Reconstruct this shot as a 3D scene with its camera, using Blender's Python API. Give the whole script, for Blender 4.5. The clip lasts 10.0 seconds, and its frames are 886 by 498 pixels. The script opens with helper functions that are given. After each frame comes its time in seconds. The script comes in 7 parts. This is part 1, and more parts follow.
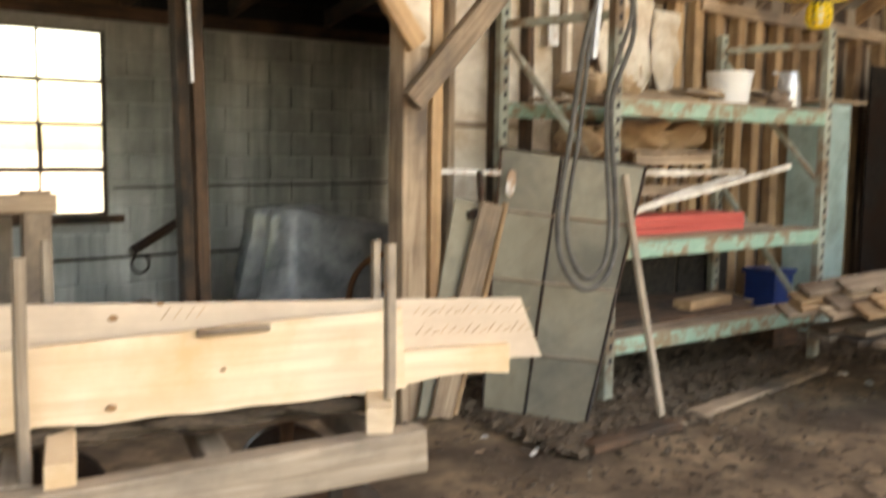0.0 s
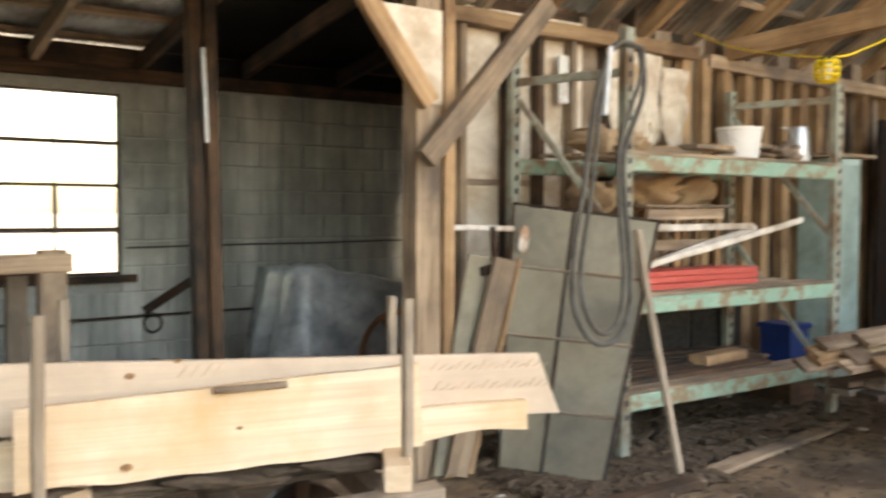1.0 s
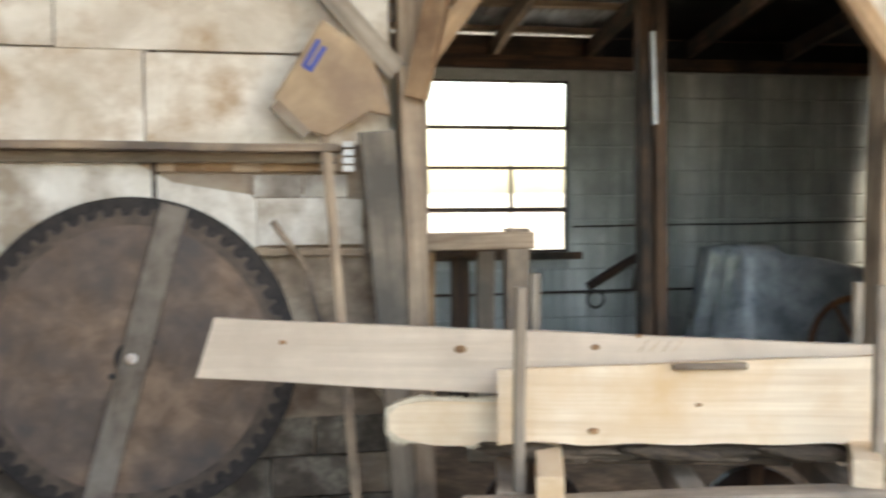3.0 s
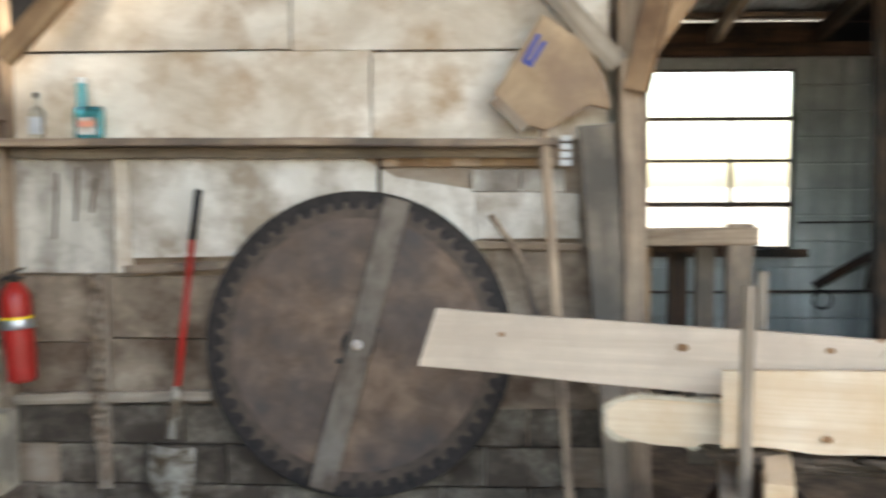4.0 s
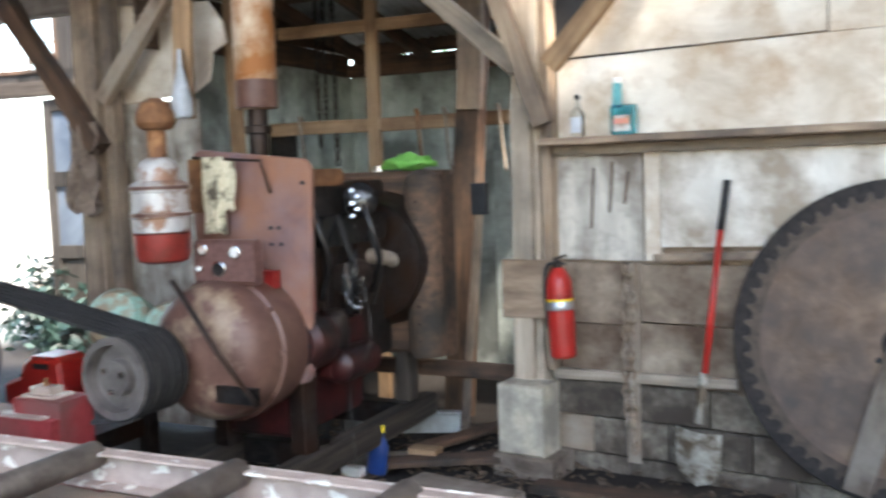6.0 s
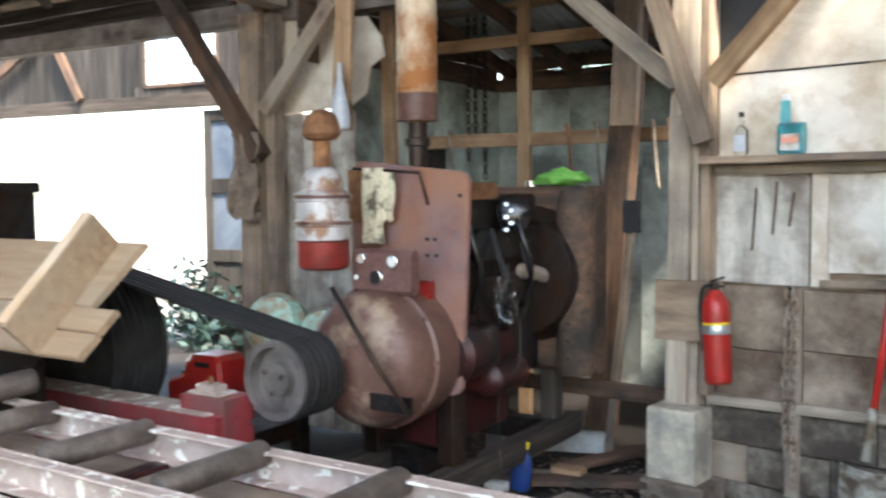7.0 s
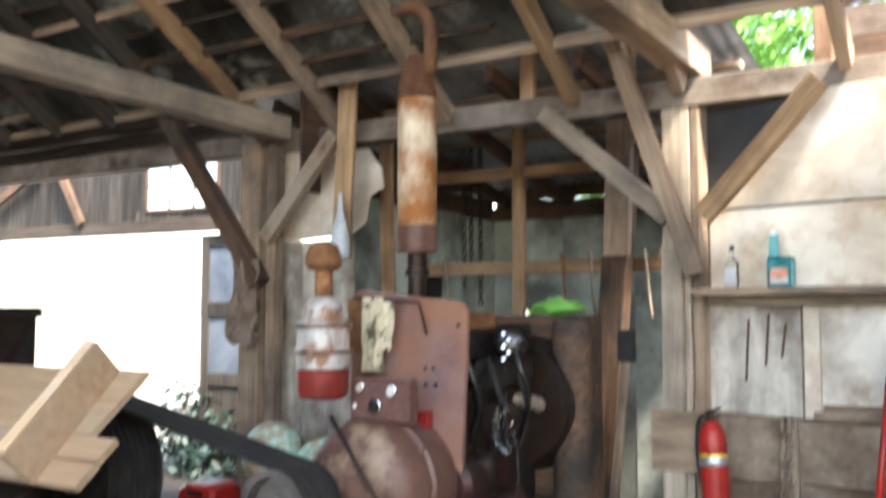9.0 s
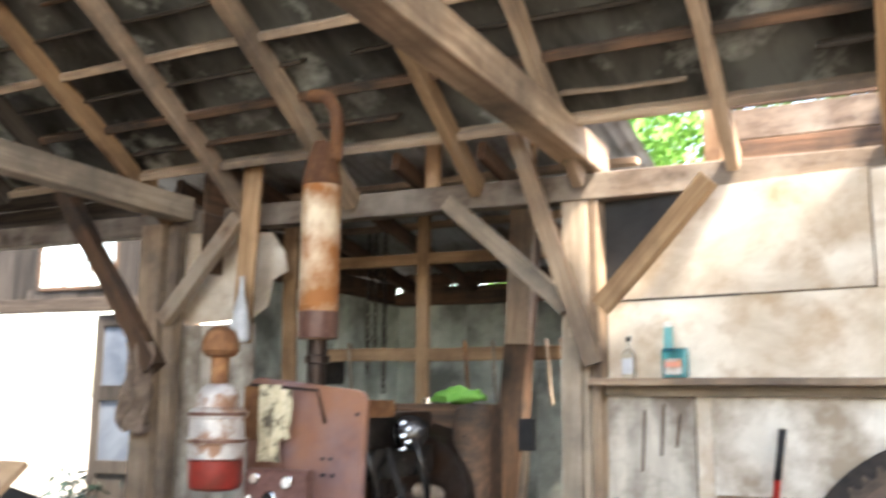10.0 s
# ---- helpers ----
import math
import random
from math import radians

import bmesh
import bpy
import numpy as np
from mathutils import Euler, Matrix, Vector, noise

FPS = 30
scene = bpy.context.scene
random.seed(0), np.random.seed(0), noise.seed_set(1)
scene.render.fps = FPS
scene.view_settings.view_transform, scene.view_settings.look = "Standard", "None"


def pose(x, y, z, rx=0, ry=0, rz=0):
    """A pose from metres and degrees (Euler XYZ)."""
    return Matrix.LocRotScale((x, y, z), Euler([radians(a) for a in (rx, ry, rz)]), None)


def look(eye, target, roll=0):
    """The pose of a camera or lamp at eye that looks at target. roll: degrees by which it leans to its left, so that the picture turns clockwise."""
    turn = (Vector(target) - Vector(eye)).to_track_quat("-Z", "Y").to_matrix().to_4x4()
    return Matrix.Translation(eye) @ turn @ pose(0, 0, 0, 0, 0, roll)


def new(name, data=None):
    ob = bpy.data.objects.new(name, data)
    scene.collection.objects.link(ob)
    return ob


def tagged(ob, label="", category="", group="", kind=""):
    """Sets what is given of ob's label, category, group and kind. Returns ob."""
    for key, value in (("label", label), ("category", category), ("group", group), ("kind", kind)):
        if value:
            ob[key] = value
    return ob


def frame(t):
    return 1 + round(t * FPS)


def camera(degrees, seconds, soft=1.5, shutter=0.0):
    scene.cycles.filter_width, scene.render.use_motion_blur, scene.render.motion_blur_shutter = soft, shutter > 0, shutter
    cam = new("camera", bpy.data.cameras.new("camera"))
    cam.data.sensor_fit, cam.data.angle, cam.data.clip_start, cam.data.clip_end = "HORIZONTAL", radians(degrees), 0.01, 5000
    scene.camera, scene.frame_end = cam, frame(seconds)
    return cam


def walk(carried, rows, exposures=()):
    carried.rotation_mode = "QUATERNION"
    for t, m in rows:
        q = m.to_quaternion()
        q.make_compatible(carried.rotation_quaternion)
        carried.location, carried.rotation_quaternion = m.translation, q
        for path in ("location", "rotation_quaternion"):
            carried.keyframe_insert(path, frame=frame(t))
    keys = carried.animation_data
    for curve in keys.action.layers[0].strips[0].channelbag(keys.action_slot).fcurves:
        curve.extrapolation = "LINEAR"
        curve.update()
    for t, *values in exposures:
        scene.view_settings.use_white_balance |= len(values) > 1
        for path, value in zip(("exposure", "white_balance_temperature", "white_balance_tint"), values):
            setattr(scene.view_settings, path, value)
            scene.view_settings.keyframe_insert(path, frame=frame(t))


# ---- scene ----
cam = camera(51.27, 10.0, soft=2.4, shutter=0.8)
PATH = [
    (0, (0.085, 0.159, 1.463), (1.270, 1.757, 1.256), 0.72),
    (0.5, (0.078, 0.169, 1.451), (1.320, 1.735, 1.381), 0.93),
    (1, (0.062, 0.176, 1.451), (1.237, 1.793, 1.370), 0.20),
    (1.5, (0.029, 0.169, 1.447), (1.021, 1.902, 1.348), 0.00),
    (2, (0.003, 0.156, 1.449), (0.794, 1.990, 1.345), 0.25),
    (2.5, (-0.046, 0.131, 1.458), (0.514, 2.047, 1.347), 0.01),
    (3.9, (-0.135, 0.125, 1.461), (-0.177, 2.120, 1.322), -0.18),
    (4, (-0.140, 0.122, 1.461), (-0.233, 2.115, 1.323), -0.19),
    (4.5, (-0.157, 0.101, 1.463), (-0.563, 2.054, 1.311), -0.09),
    (5, (-0.141, 0.102, 1.485), (-0.852, 1.965, 1.330), -1.16),
    (5.5, (-0.153, 0.059, 1.510), (-1.112, 1.808, 1.356), -1.93),
    (6, (-0.241, 0.009, 1.517), (-1.326, 1.681, 1.355), -1.98),
    (6.2, (-0.273, 0.008, 1.519), (-1.407, 1.648, 1.362), -1.24),
    (7.5, (-0.349, -0.095, 1.518), (-1.701, 1.374, 1.399), -0.77),
    (8, (-0.336, -0.121, 1.513), (-1.682, 1.352, 1.381), -0.60),
    (8.5, (-0.328, -0.121, 1.542), (-1.654, 1.374, 1.451), -0.32),
    (9, (-0.315, -0.124, 1.555), (-1.608, 1.396, 1.693), -0.06),
    (9.5, (-0.303, -0.124, 1.569), (-1.545, 1.423, 1.820), 0.07),
    (10, (-0.291, -0.113, 1.577), (-1.414, 1.511, 1.893), 0.41),
]
EXPOSURES = [(0.0, 3.28, 10400, 15), (1.0, 3.32, 9500, 14), (2.5, 3.15, 8100, 11), (4.5, 2.97, 7400, 9), (6.0, 3.36, 6700, 9), (8.0, 3.28, 6850, 7), (9.0, 3.33, 7050, 10), (10.0, 3.47, 7550, 13)]
walk(cam, [(t, look(eye, target, roll)) for t, eye, target, roll in PATH], EXPOSURES)

# ---- light ----
world = bpy.data.worlds.new("sky")
scene.world = world
world.use_nodes = True
wn = world.node_tree.nodes
sky = wn.new("ShaderNodeTexSky")
sky.sky_type = "NISHITA"
sky.sun_disc = False
sky.sun_elevation, sky.sun_rotation = radians(56.5), radians(106)
sky.air_density, sky.dust_density, sky.ozone_density = 1.15, 2.2, 1.0
world.node_tree.links.new(sky.outputs["Color"], wn["Background"].inputs["Color"])
wn["Background"].inputs["Strength"].default_value = 0.15

sun = new("sun", bpy.data.lights.new("sun", "SUN"))
sun.data.energy, sun.data.angle, sun.data.color = 2.3, radians(8), (1.0, 0.95, 0.88)
sun.matrix_world = look((14, -4, 22), (0, 0, 0))

# ---- small maths ----
SKEW = 8.0
EV = Vector((math.cos(radians(SKEW)), math.sin(radians(SKEW)), 0))
NV = Vector((-EV.y, EV.x, 0))
CART = -13.0


def at(q, u, v, z, ang=SKEW):
    """A place u along and v behind a line through q that is turned by ang degrees."""
    a = radians(ang)
    e, n = Vector((math.cos(a), math.sin(a), 0)), Vector((-math.sin(a), math.cos(a), 0))
    return Vector((q[0], q[1], 0)) + e * u + n * v + Vector((0, 0, z))


# ---- materials ----
def shade(name, c1, c2, size=(6, 6, 6), rough=0.8, metal=0.0, bump=0.25, stain=None, stain_size=2.5, stain_amount=0.6,
          stain_sharp=0.12, vary=0.25, contrast=0.18, spec=0.4, figure=0.0, world_space=False):
    """A surface of two mottled tones, stretched by size, with stains of another colour and a tone of its own on each piece."""
    m = bpy.data.materials.new(name)
    m.use_nodes = True
    nt = m.node_tree
    nd, ln = nt.nodes, nt.links.new
    bsdf = nd["Principled BSDF"]
    co, info = nd.new("ShaderNodeTexCoord"), nd.new("ShaderNodeObjectInfo")
    off = nd.new("ShaderNodeVectorMath")
    off.operation = "MULTIPLY_ADD"
    off.inputs[1].default_value = (37.0, 53.0, 71.0)
    mul = nd.new("ShaderNodeCombineXYZ")
    for i in range(3):
        ln(info.outputs["Random"], mul.inputs[i])
    ln(mul.outputs[0], off.inputs[0])
    if world_space:
        ln(nd.new("ShaderNodeNewGeometry").outputs["Position"], off.inputs[2])
        off.inputs[1].default_value = (0, 0, 0)
    else:
        ln(co.outputs["Object"], off.inputs[2])
    mp = nd.new("ShaderNodeMapping")
    mp.inputs["Scale"].default_value = size
    ln(off.outputs[0], mp.inputs["Vector"])
    grain = nd.new("ShaderNodeTexNoise")
    grain.inputs["Scale"].default_value, grain.inputs["Detail"].default_value, grain.inputs["Roughness"].default_value = 1.0, 7.0, 0.62
    grain.inputs["Distortion"].default_value = 0.4
    ln(mp.outputs[0], grain.inputs["Vector"])
    ramp = nd.new("ShaderNodeValToRGB")
    ramp.color_ramp.elements[0].position, ramp.color_ramp.elements[1].position = 0.5 - contrast, 0.5 + contrast
    ramp.color_ramp.elements[0].color, ramp.color_ramp.elements[1].color = (*c1, 1), (*c2, 1)
    ln(grain.outputs["Fac"], ramp.inputs["Fac"])
    colour = ramp.outputs["Color"]
    rough_out = None
    if figure:
        fm = nd.new("ShaderNodeMapping")
        fm.inputs["Scale"].default_value = (0.35, 1.0, 1.0)
        ln(off.outputs[0], fm.inputs["Vector"])
        wave = nd.new("ShaderNodeTexWave")
        wave.bands_direction = "Z"
        wave.inputs["Scale"].default_value, wave.inputs["Distortion"].default_value = 5.0, 11.0
        wave.inputs["Detail"].default_value, wave.inputs["Detail Scale"].default_value = 2.0, 0.7
        ln(fm.outputs[0], wave.inputs["Vector"])
        fr = nd.new("ShaderNodeMapRange")
        fr.inputs["From Min"].default_value, fr.inputs["From Max"].default_value = 0.25, 1.0
        fr.inputs["To Min"].default_value, fr.inputs["To Max"].default_value = 0.0, figure
        ln(wave.outputs["Fac"], fr.inputs["Value"])
        fx = nd.new("ShaderNodeMix")
        fx.data_type, fx.blend_type = "RGBA", "MULTIPLY"
        ln(fr.outputs["Result"], fx.inputs["Factor"])
        ln(colour, fx.inputs["A"])
        fx.inputs["B"].default_value = (0.62, 0.42, 0.24, 1)
        colour = fx.outputs["Result"]
    if stain:
        big = nd.new("ShaderNodeTexNoise")
        big.inputs["Scale"].default_value, big.inputs["Detail"].default_value, big.inputs["Roughness"].default_value = stain_size, 6.0, 0.6
        ln(off.outputs[0], big.inputs["Vector"])
        sr = nd.new("ShaderNodeMapRange")
        mid = 0.62 - 0.24 * stain_amount
        sr.inputs["From Min"].default_value, sr.inputs["From Max"].default_value = mid - stain_sharp, mid + stain_sharp
        ln(big.outputs["Fac"], sr.inputs["Value"])
        mix = nd.new("ShaderNodeMix")
        mix.data_type = "RGBA"
        ln(sr.outputs["Result"], mix.inputs["Factor"])
        ln(colour, mix.inputs["A"])
        mix.inputs["B"].default_value = (*stain, 1)
        colour = mix.outputs["Result"]
    if vary:
        vr = nd.new("ShaderNodeMapRange")
        vr.inputs["To Min"].default_value, vr.inputs["To Max"].default_value = 1 - vary, 1 + vary * 0.7
        ln(info.outputs["Random"], vr.inputs["Value"])
        hs = nd.new("ShaderNodeHueSaturation")
        ln(vr.outputs["Result"], hs.inputs["Value"])
        ln(colour, hs.inputs["Color"])
        colour = hs.outputs["Color"]
    ln(colour, bsdf.inputs["Base Color"])
    rr = nd.new("ShaderNodeMapRange")
    rr.inputs["To Min"].default_value, rr.inputs["To Max"].default_value = max(0.03, rough - 0.15), min(1, rough + 0.15)
    ln(grain.outputs["Fac"], rr.inputs["Value"])
    ln(rr.outputs["Result"], bsdf.inputs["Roughness"])
    bsdf.inputs["Metallic"].default_value = metal
    bsdf.inputs["Specular IOR Level"].default_value = spec
    if bump:
        bp = nd.new("ShaderNodeBump")
        bp.inputs["Strength"].default_value, bp.inputs["Distance"].default_value = bump, 0.01
        ln(grain.outputs["Fac"], bp.inputs["Height"])
        ln(bp.outputs["Normal"], bsdf.inputs["Normal"])
    return m


GRAIN = (1.6, 26, 26)
M = {
    "timber": shade("weathered_timber", (0.25, 0.165, 0.108), (0.54, 0.405, 0.285), GRAIN, 0.85, bump=0.5, stain=(0.13, 0.10, 0.08), stain_size=1.6, stain_amount=0.35),
    "timber_grey": shade("grey_timber", (0.24, 0.185, 0.135), (0.47, 0.385, 0.30), GRAIN, 0.9, bump=0.5, stain=(0.14, 0.12, 0.10), stain_size=2.0, stain_amount=0.3),
    "shovel_steel": shade("muddy_shovel_steel", (0.26, 0.23, 0.185), (0.54, 0.50, 0.43), (18, 18, 18), 0.7, 0.2, 0.3, stain=(0.12, 0.085, 0.055), stain_size=12.0, stain_amount=0.45, stain_sharp=0.08, vary=0),
    # Near-black wood tones; on the far left they carry the shade.
    "dim_timber": shade("dim_black_timber", (0.024, 0.020, 0.017), (0.085, 0.068, 0.054), GRAIN, 0.9, bump=0.5, spec=0.2),
    "dim_upright": shade("dim_upright_board", (0.02, 0.018, 0.016), (0.065, 0.057, 0.05), (26, 26, 1.6), 0.9, bump=0.5, vary=0.4, spec=0.2),
    "fray": shade("frayed_fibre", (0.56, 0.45, 0.31), (0.80, 0.71, 0.55), (40, 40, 40), 0.9, bump=0.6),
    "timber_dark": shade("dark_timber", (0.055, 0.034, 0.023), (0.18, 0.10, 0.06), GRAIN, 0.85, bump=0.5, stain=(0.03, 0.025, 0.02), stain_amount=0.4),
    "timber_warm": shade("warm_timber", (0.27, 0.155, 0.08), (0.52, 0.345, 0.20), GRAIN, 0.8, bump=0.4, stain=(0.16, 0.09, 0.05), stain_size=1.8, stain_amount=0.3),
    "pine": shade("fresh_pine", (0.62, 0.47, 0.32), (0.82, 0.69, 0.52), (0.9, 9, 30), 0.65, bump=0.2, stain=(0.60, 0.40, 0.22), stain_size=3.4, stain_amount=0.22, stain_sharp=0.16, vary=0.06, figure=0.10),
    "pine_pale": shade("pale_pine", (0.54, 0.43, 0.325), (0.72, 0.60, 0.475), (0.9, 9, 30), 0.7, bump=0.2, stain=(0.50, 0.40, 0.31), stain_size=3.8, stain_amount=0.3, stain_sharp=0.16, vary=0.06, figure=0.05),
    "ply": shade("raw_deck_board", (0.31, 0.195, 0.11), (0.48, 0.34, 0.215), (2, 22, 22), 0.75, bump=0.25, stain=(0.36, 0.27, 0.18), stain_amount=0.35, vary=0.12),
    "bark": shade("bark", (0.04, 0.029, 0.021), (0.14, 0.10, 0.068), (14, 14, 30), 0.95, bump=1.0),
    "knot": shade("knot", (0.20, 0.10, 0.05), (0.34, 0.19, 0.09), (60, 60, 60), 0.7, bump=0.1),
    "fibre": shade("old_fibreboard", (0.50, 0.41, 0.31), (0.83, 0.76, 0.66), (2.6, 2.6, 3.6), 0.9, bump=0.12, stain=(0.40, 0.27, 0.16), stain_size=3.8, stain_amount=0.08, stain_sharp=0.12, vary=0.12),
    "white_board": shade("whitewashed_board", (0.60, 0.54, 0.46), (0.86, 0.81, 0.73), (5, 5, 2.5), 0.85, bump=0.15, stain=(0.36, 0.29, 0.22), stain_size=3.2, stain_amount=0.35, stain_sharp=0.1, vary=0.1),
    "grey_board": shade("grey_stained_board", (0.33, 0.29, 0.24), (0.64, 0.59, 0.51), (8, 8, 1.3), 0.9, bump=0.2, stain=(0.20, 0.16, 0.13), stain_size=4.0, stain_amount=0.35, vary=0.1),
    "brown_board": shade("brown_stained_board", (0.14, 0.09, 0.06), (0.32, 0.23, 0.16), (3, 14, 14), 0.9, bump=0.3, stain=(0.36, 0.30, 0.24), stain_size=2.4, stain_amount=0.3),
    "block": shade("concrete_block", (0.125, 0.10, 0.078), (0.31, 0.265, 0.205), (30, 30, 30), 0.95, bump=0.5, stain=(0.065, 0.048, 0.036), stain_size=4.0, stain_amount=0.62),
    "block_pale": shade("painted_block", (0.28, 0.31, 0.295), (0.76, 0.79, 0.75), (4.0, 4.0, 0.28), 0.9, bump=0.25, stain=(0.20, 0.215, 0.20), stain_size=1.1, stain_amount=0.42, stain_sharp=0.2, vary=0.08, contrast=0.13, world_space=True),
    "mortar": shade("mortar", (0.40, 0.42, 0.40), (0.56, 0.58, 0.56), (20, 20, 20), 0.95, bump=0.4),
    "dirt": shade("dirt_floor", (0.13, 0.088, 0.055), (0.36, 0.255, 0.165), (9, 9, 9), 0.95, bump=0.9, stain=(0.075, 0.052, 0.036), stain_size=1.3, stain_amount=0.4, vary=0),
    "metal_roof": shade("dull_sheet_metal", (0.20, 0.215, 0.21), (0.46, 0.48, 0.47), (3, 3, 3), 0.45, 0.35, 0.1, stain=(0.10, 0.06, 0.04), stain_size=1.4, stain_amount=0.4),
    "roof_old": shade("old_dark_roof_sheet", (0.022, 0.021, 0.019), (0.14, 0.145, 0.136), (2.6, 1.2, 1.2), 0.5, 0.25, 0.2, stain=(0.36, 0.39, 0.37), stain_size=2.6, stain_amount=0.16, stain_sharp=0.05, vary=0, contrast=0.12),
    "roof_bay": shade("blue_grey_roof_sheet", (0.36, 0.39, 0.42), (0.60, 0.64, 0.67), (3, 0.8, 3), 0.5, 0.25, 0.1, stain=(0.11, 0.075, 0.055), stain_size=1.7, stain_amount=0.25),
    # Black that holds the deep shade in the right of the side bay.
    "shade_black": shade("bay_shade_sheet", (0.007, 0.007, 0.007), (0.022, 0.021, 0.020), (3, 3, 3), 0.9, bump=0.4, vary=0, spec=0.15),
    "door_pane": shade("dull_blue_grey_pane", (0.07, 0.09, 0.12), (0.15, 0.18, 0.22), (3, 3, 3), 0.35, 0.0, 0.05, vary=0),
    "hose_grey": shade("dusty_grey_hose", (0.05, 0.047, 0.042), (0.13, 0.122, 0.11), (14, 14, 14), 0.8, 0.0, 0.2),
    "gloss_black": shade("glossy_black_enamel", (0.006, 0.006, 0.007), (0.02, 0.019, 0.018), (12, 12, 12), 0.22, 0.0, 0.1, vary=0, spec=0.6),
    "oil_red": shade("oily_dark_red_casting", (0.03, 0.006, 0.006), (0.085, 0.018, 0.016), (8, 8, 8), 0.4, 0.1, 0.2, stain=(0.015, 0.010, 0.009), stain_size=5.0, stain_amount=0.5, vary=0),
    "green_sheet": shade("pale_green_sheet", (0.42, 0.475, 0.41), (0.66, 0.715, 0.645), (4, 4, 1.2), 0.75, 0.0, 0.15, stain=(0.17, 0.18, 0.16), stain_size=2.2, stain_amount=0.45),
    "steel_dark": shade("dark_oily_steel", (0.018, 0.017, 0.017), (0.07, 0.06, 0.055), (16, 16, 16), 0.5, 0.7, 0.3, stain=(0.05, 0.025, 0.015), stain_amount=0.4),
    "saw_steel": shade("rusty_saw_steel", (0.10, 0.06, 0.038), (0.25, 0.165, 0.115), (7, 7, 7), 0.6, 0.2, 0.12, stain=(0.075, 0.06, 0.055), stain_size=3.2, stain_amount=0.4, stain_sharp=0.14, vary=0),
    "saw_tooth": shade("brown_saw_teeth", (0.05, 0.036, 0.028), (0.12, 0.085, 0.066), (14, 14, 14), 0.6, 0.3, 0.2, vary=0),
    "saw_rim": shade("dark_saw_rim", (0.014, 0.012, 0.012), (0.05, 0.04, 0.036), (20, 20, 20), 0.7, 0.3, 0.2, vary=0),
    "rust": shade("rust", (0.17, 0.07, 0.03), (0.40, 0.20, 0.09), (14, 14, 14), 0.85, 0.2, 0.5, stain=(0.10, 0.045, 0.025), stain_amount=0.4),
    "muffler": shade("heat_bleached_muffler", (0.52, 0.38, 0.24), (0.84, 0.74, 0.58), (8, 8, 3), 0.75, 0.1, 0.25, stain=(0.33, 0.13, 0.04), stain_size=4.5, stain_amount=0.5, stain_sharp=0.12, vary=0),
    "mauve": shade("faded_red_paint", (0.165, 0.095, 0.092), (0.255, 0.165, 0.16), (5, 5, 5), 0.55, 0.1, 0.12, stain=(0.34, 0.14, 0.055), stain_size=1.6, stain_amount=0.25, vary=0),
    "panel_red": shade("dark_wrinkle_paint", (0.10, 0.045, 0.038), (0.17, 0.09, 0.075), (30, 30, 30), 0.5, 0.0, 0.2, vary=0),
    "bell": shade("stained_casting", (0.065, 0.024, 0.020), (0.185, 0.10, 0.072), (4, 4, 4), 0.45, 0.05, 0.15, stain=(0.36, 0.265, 0.18), stain_size=2.2, stain_amount=0.10, stain_sharp=0.05, vary=0),
    "red": shade("red_paint", (0.38, 0.016, 0.013), (0.54, 0.032, 0.026), (20, 20, 20), 0.35, 0.0, 0.05, stain=(0.26, 0.02, 0.015), stain_amount=0.2, vary=0.05),
    "red_dull": shade("dull_red_paint", (0.19, 0.022, 0.024), (0.33, 0.05, 0.052), (10, 10, 10), 0.6, 0.1, 0.2, stain=(0.12, 0.07, 0.06), stain_amount=0.35),
    "red_wood": shade("red_painted_lumber", (0.55, 0.085, 0.07), (0.72, 0.15, 0.12), (2, 20, 20), 0.6, 0.0, 0.15, vary=0.12),
    "mint": shade("worn_green_paint", (0.24, 0.42, 0.33), (0.40, 0.58, 0.47), (7, 7, 7), 0.6, 0.1, 0.2, stain=(0.30, 0.22, 0.14), stain_size=7.0, stain_amount=0.42, stain_sharp=0.06, vary=0.08),
    "rack_grey": shade("grey_green_steel", (0.30, 0.32, 0.26), (0.46, 0.48, 0.40), (9, 9, 9), 0.6, 0.2, 0.2, stain=(0.26, 0.18, 0.12), stain_size=6.0, stain_amount=0.35, stain_sharp=0.08),
    "cabinet": shade("pale_green_enamel", (0.36, 0.52, 0.48), (0.50, 0.64, 0.60), (5, 5, 5), 0.5, 0.1, 0.1, stain=(0.24, 0.30, 0.26), stain_size=3.0, stain_amount=0.3),
    "panel": shade("grey_sheet_panel", (0.23, 0.20, 0.145), (0.34, 0.31, 0.235), (4, 4, 4), 0.7, 0.0, 0.08, stain=(0.15, 0.14, 0.11), stain_size=2.0, stain_amount=0.35, vary=0),
    "rail_paint": shade("chipped_pale_paint", (0.34, 0.26, 0.215), (0.52, 0.42, 0.36), (9, 9, 9), 0.75, 0.0, 0.2, stain=(0.78, 0.76, 0.68), stain_size=13.0, stain_amount=0.16, stain_sharp=0.02, vary=0.05, spec=0.2),
    "roller": shade("worn_roller_steel", (0.13, 0.11, 0.095), (0.32, 0.275, 0.235), (9, 9, 9), 0.55, 0.5, 0.2, stain=(0.07, 0.05, 0.04), stain_amount=0.4),
    "rubber": shade("black_rubber", (0.012, 0.012, 0.012), (0.045, 0.042, 0.04), (12, 12, 12), 0.75, 0.0, 0.2),
    "pulley": shade("grey_cast_pulley", (0.12, 0.105, 0.095), (0.24, 0.21, 0.19), (10, 10, 10), 0.55, 0.5, 0.15, vary=0.1),
    "chrome": shade("bright_metal", (0.55, 0.55, 0.54), (0.8, 0.8, 0.78), (20, 20, 20), 0.22, 1.0, 0.05),
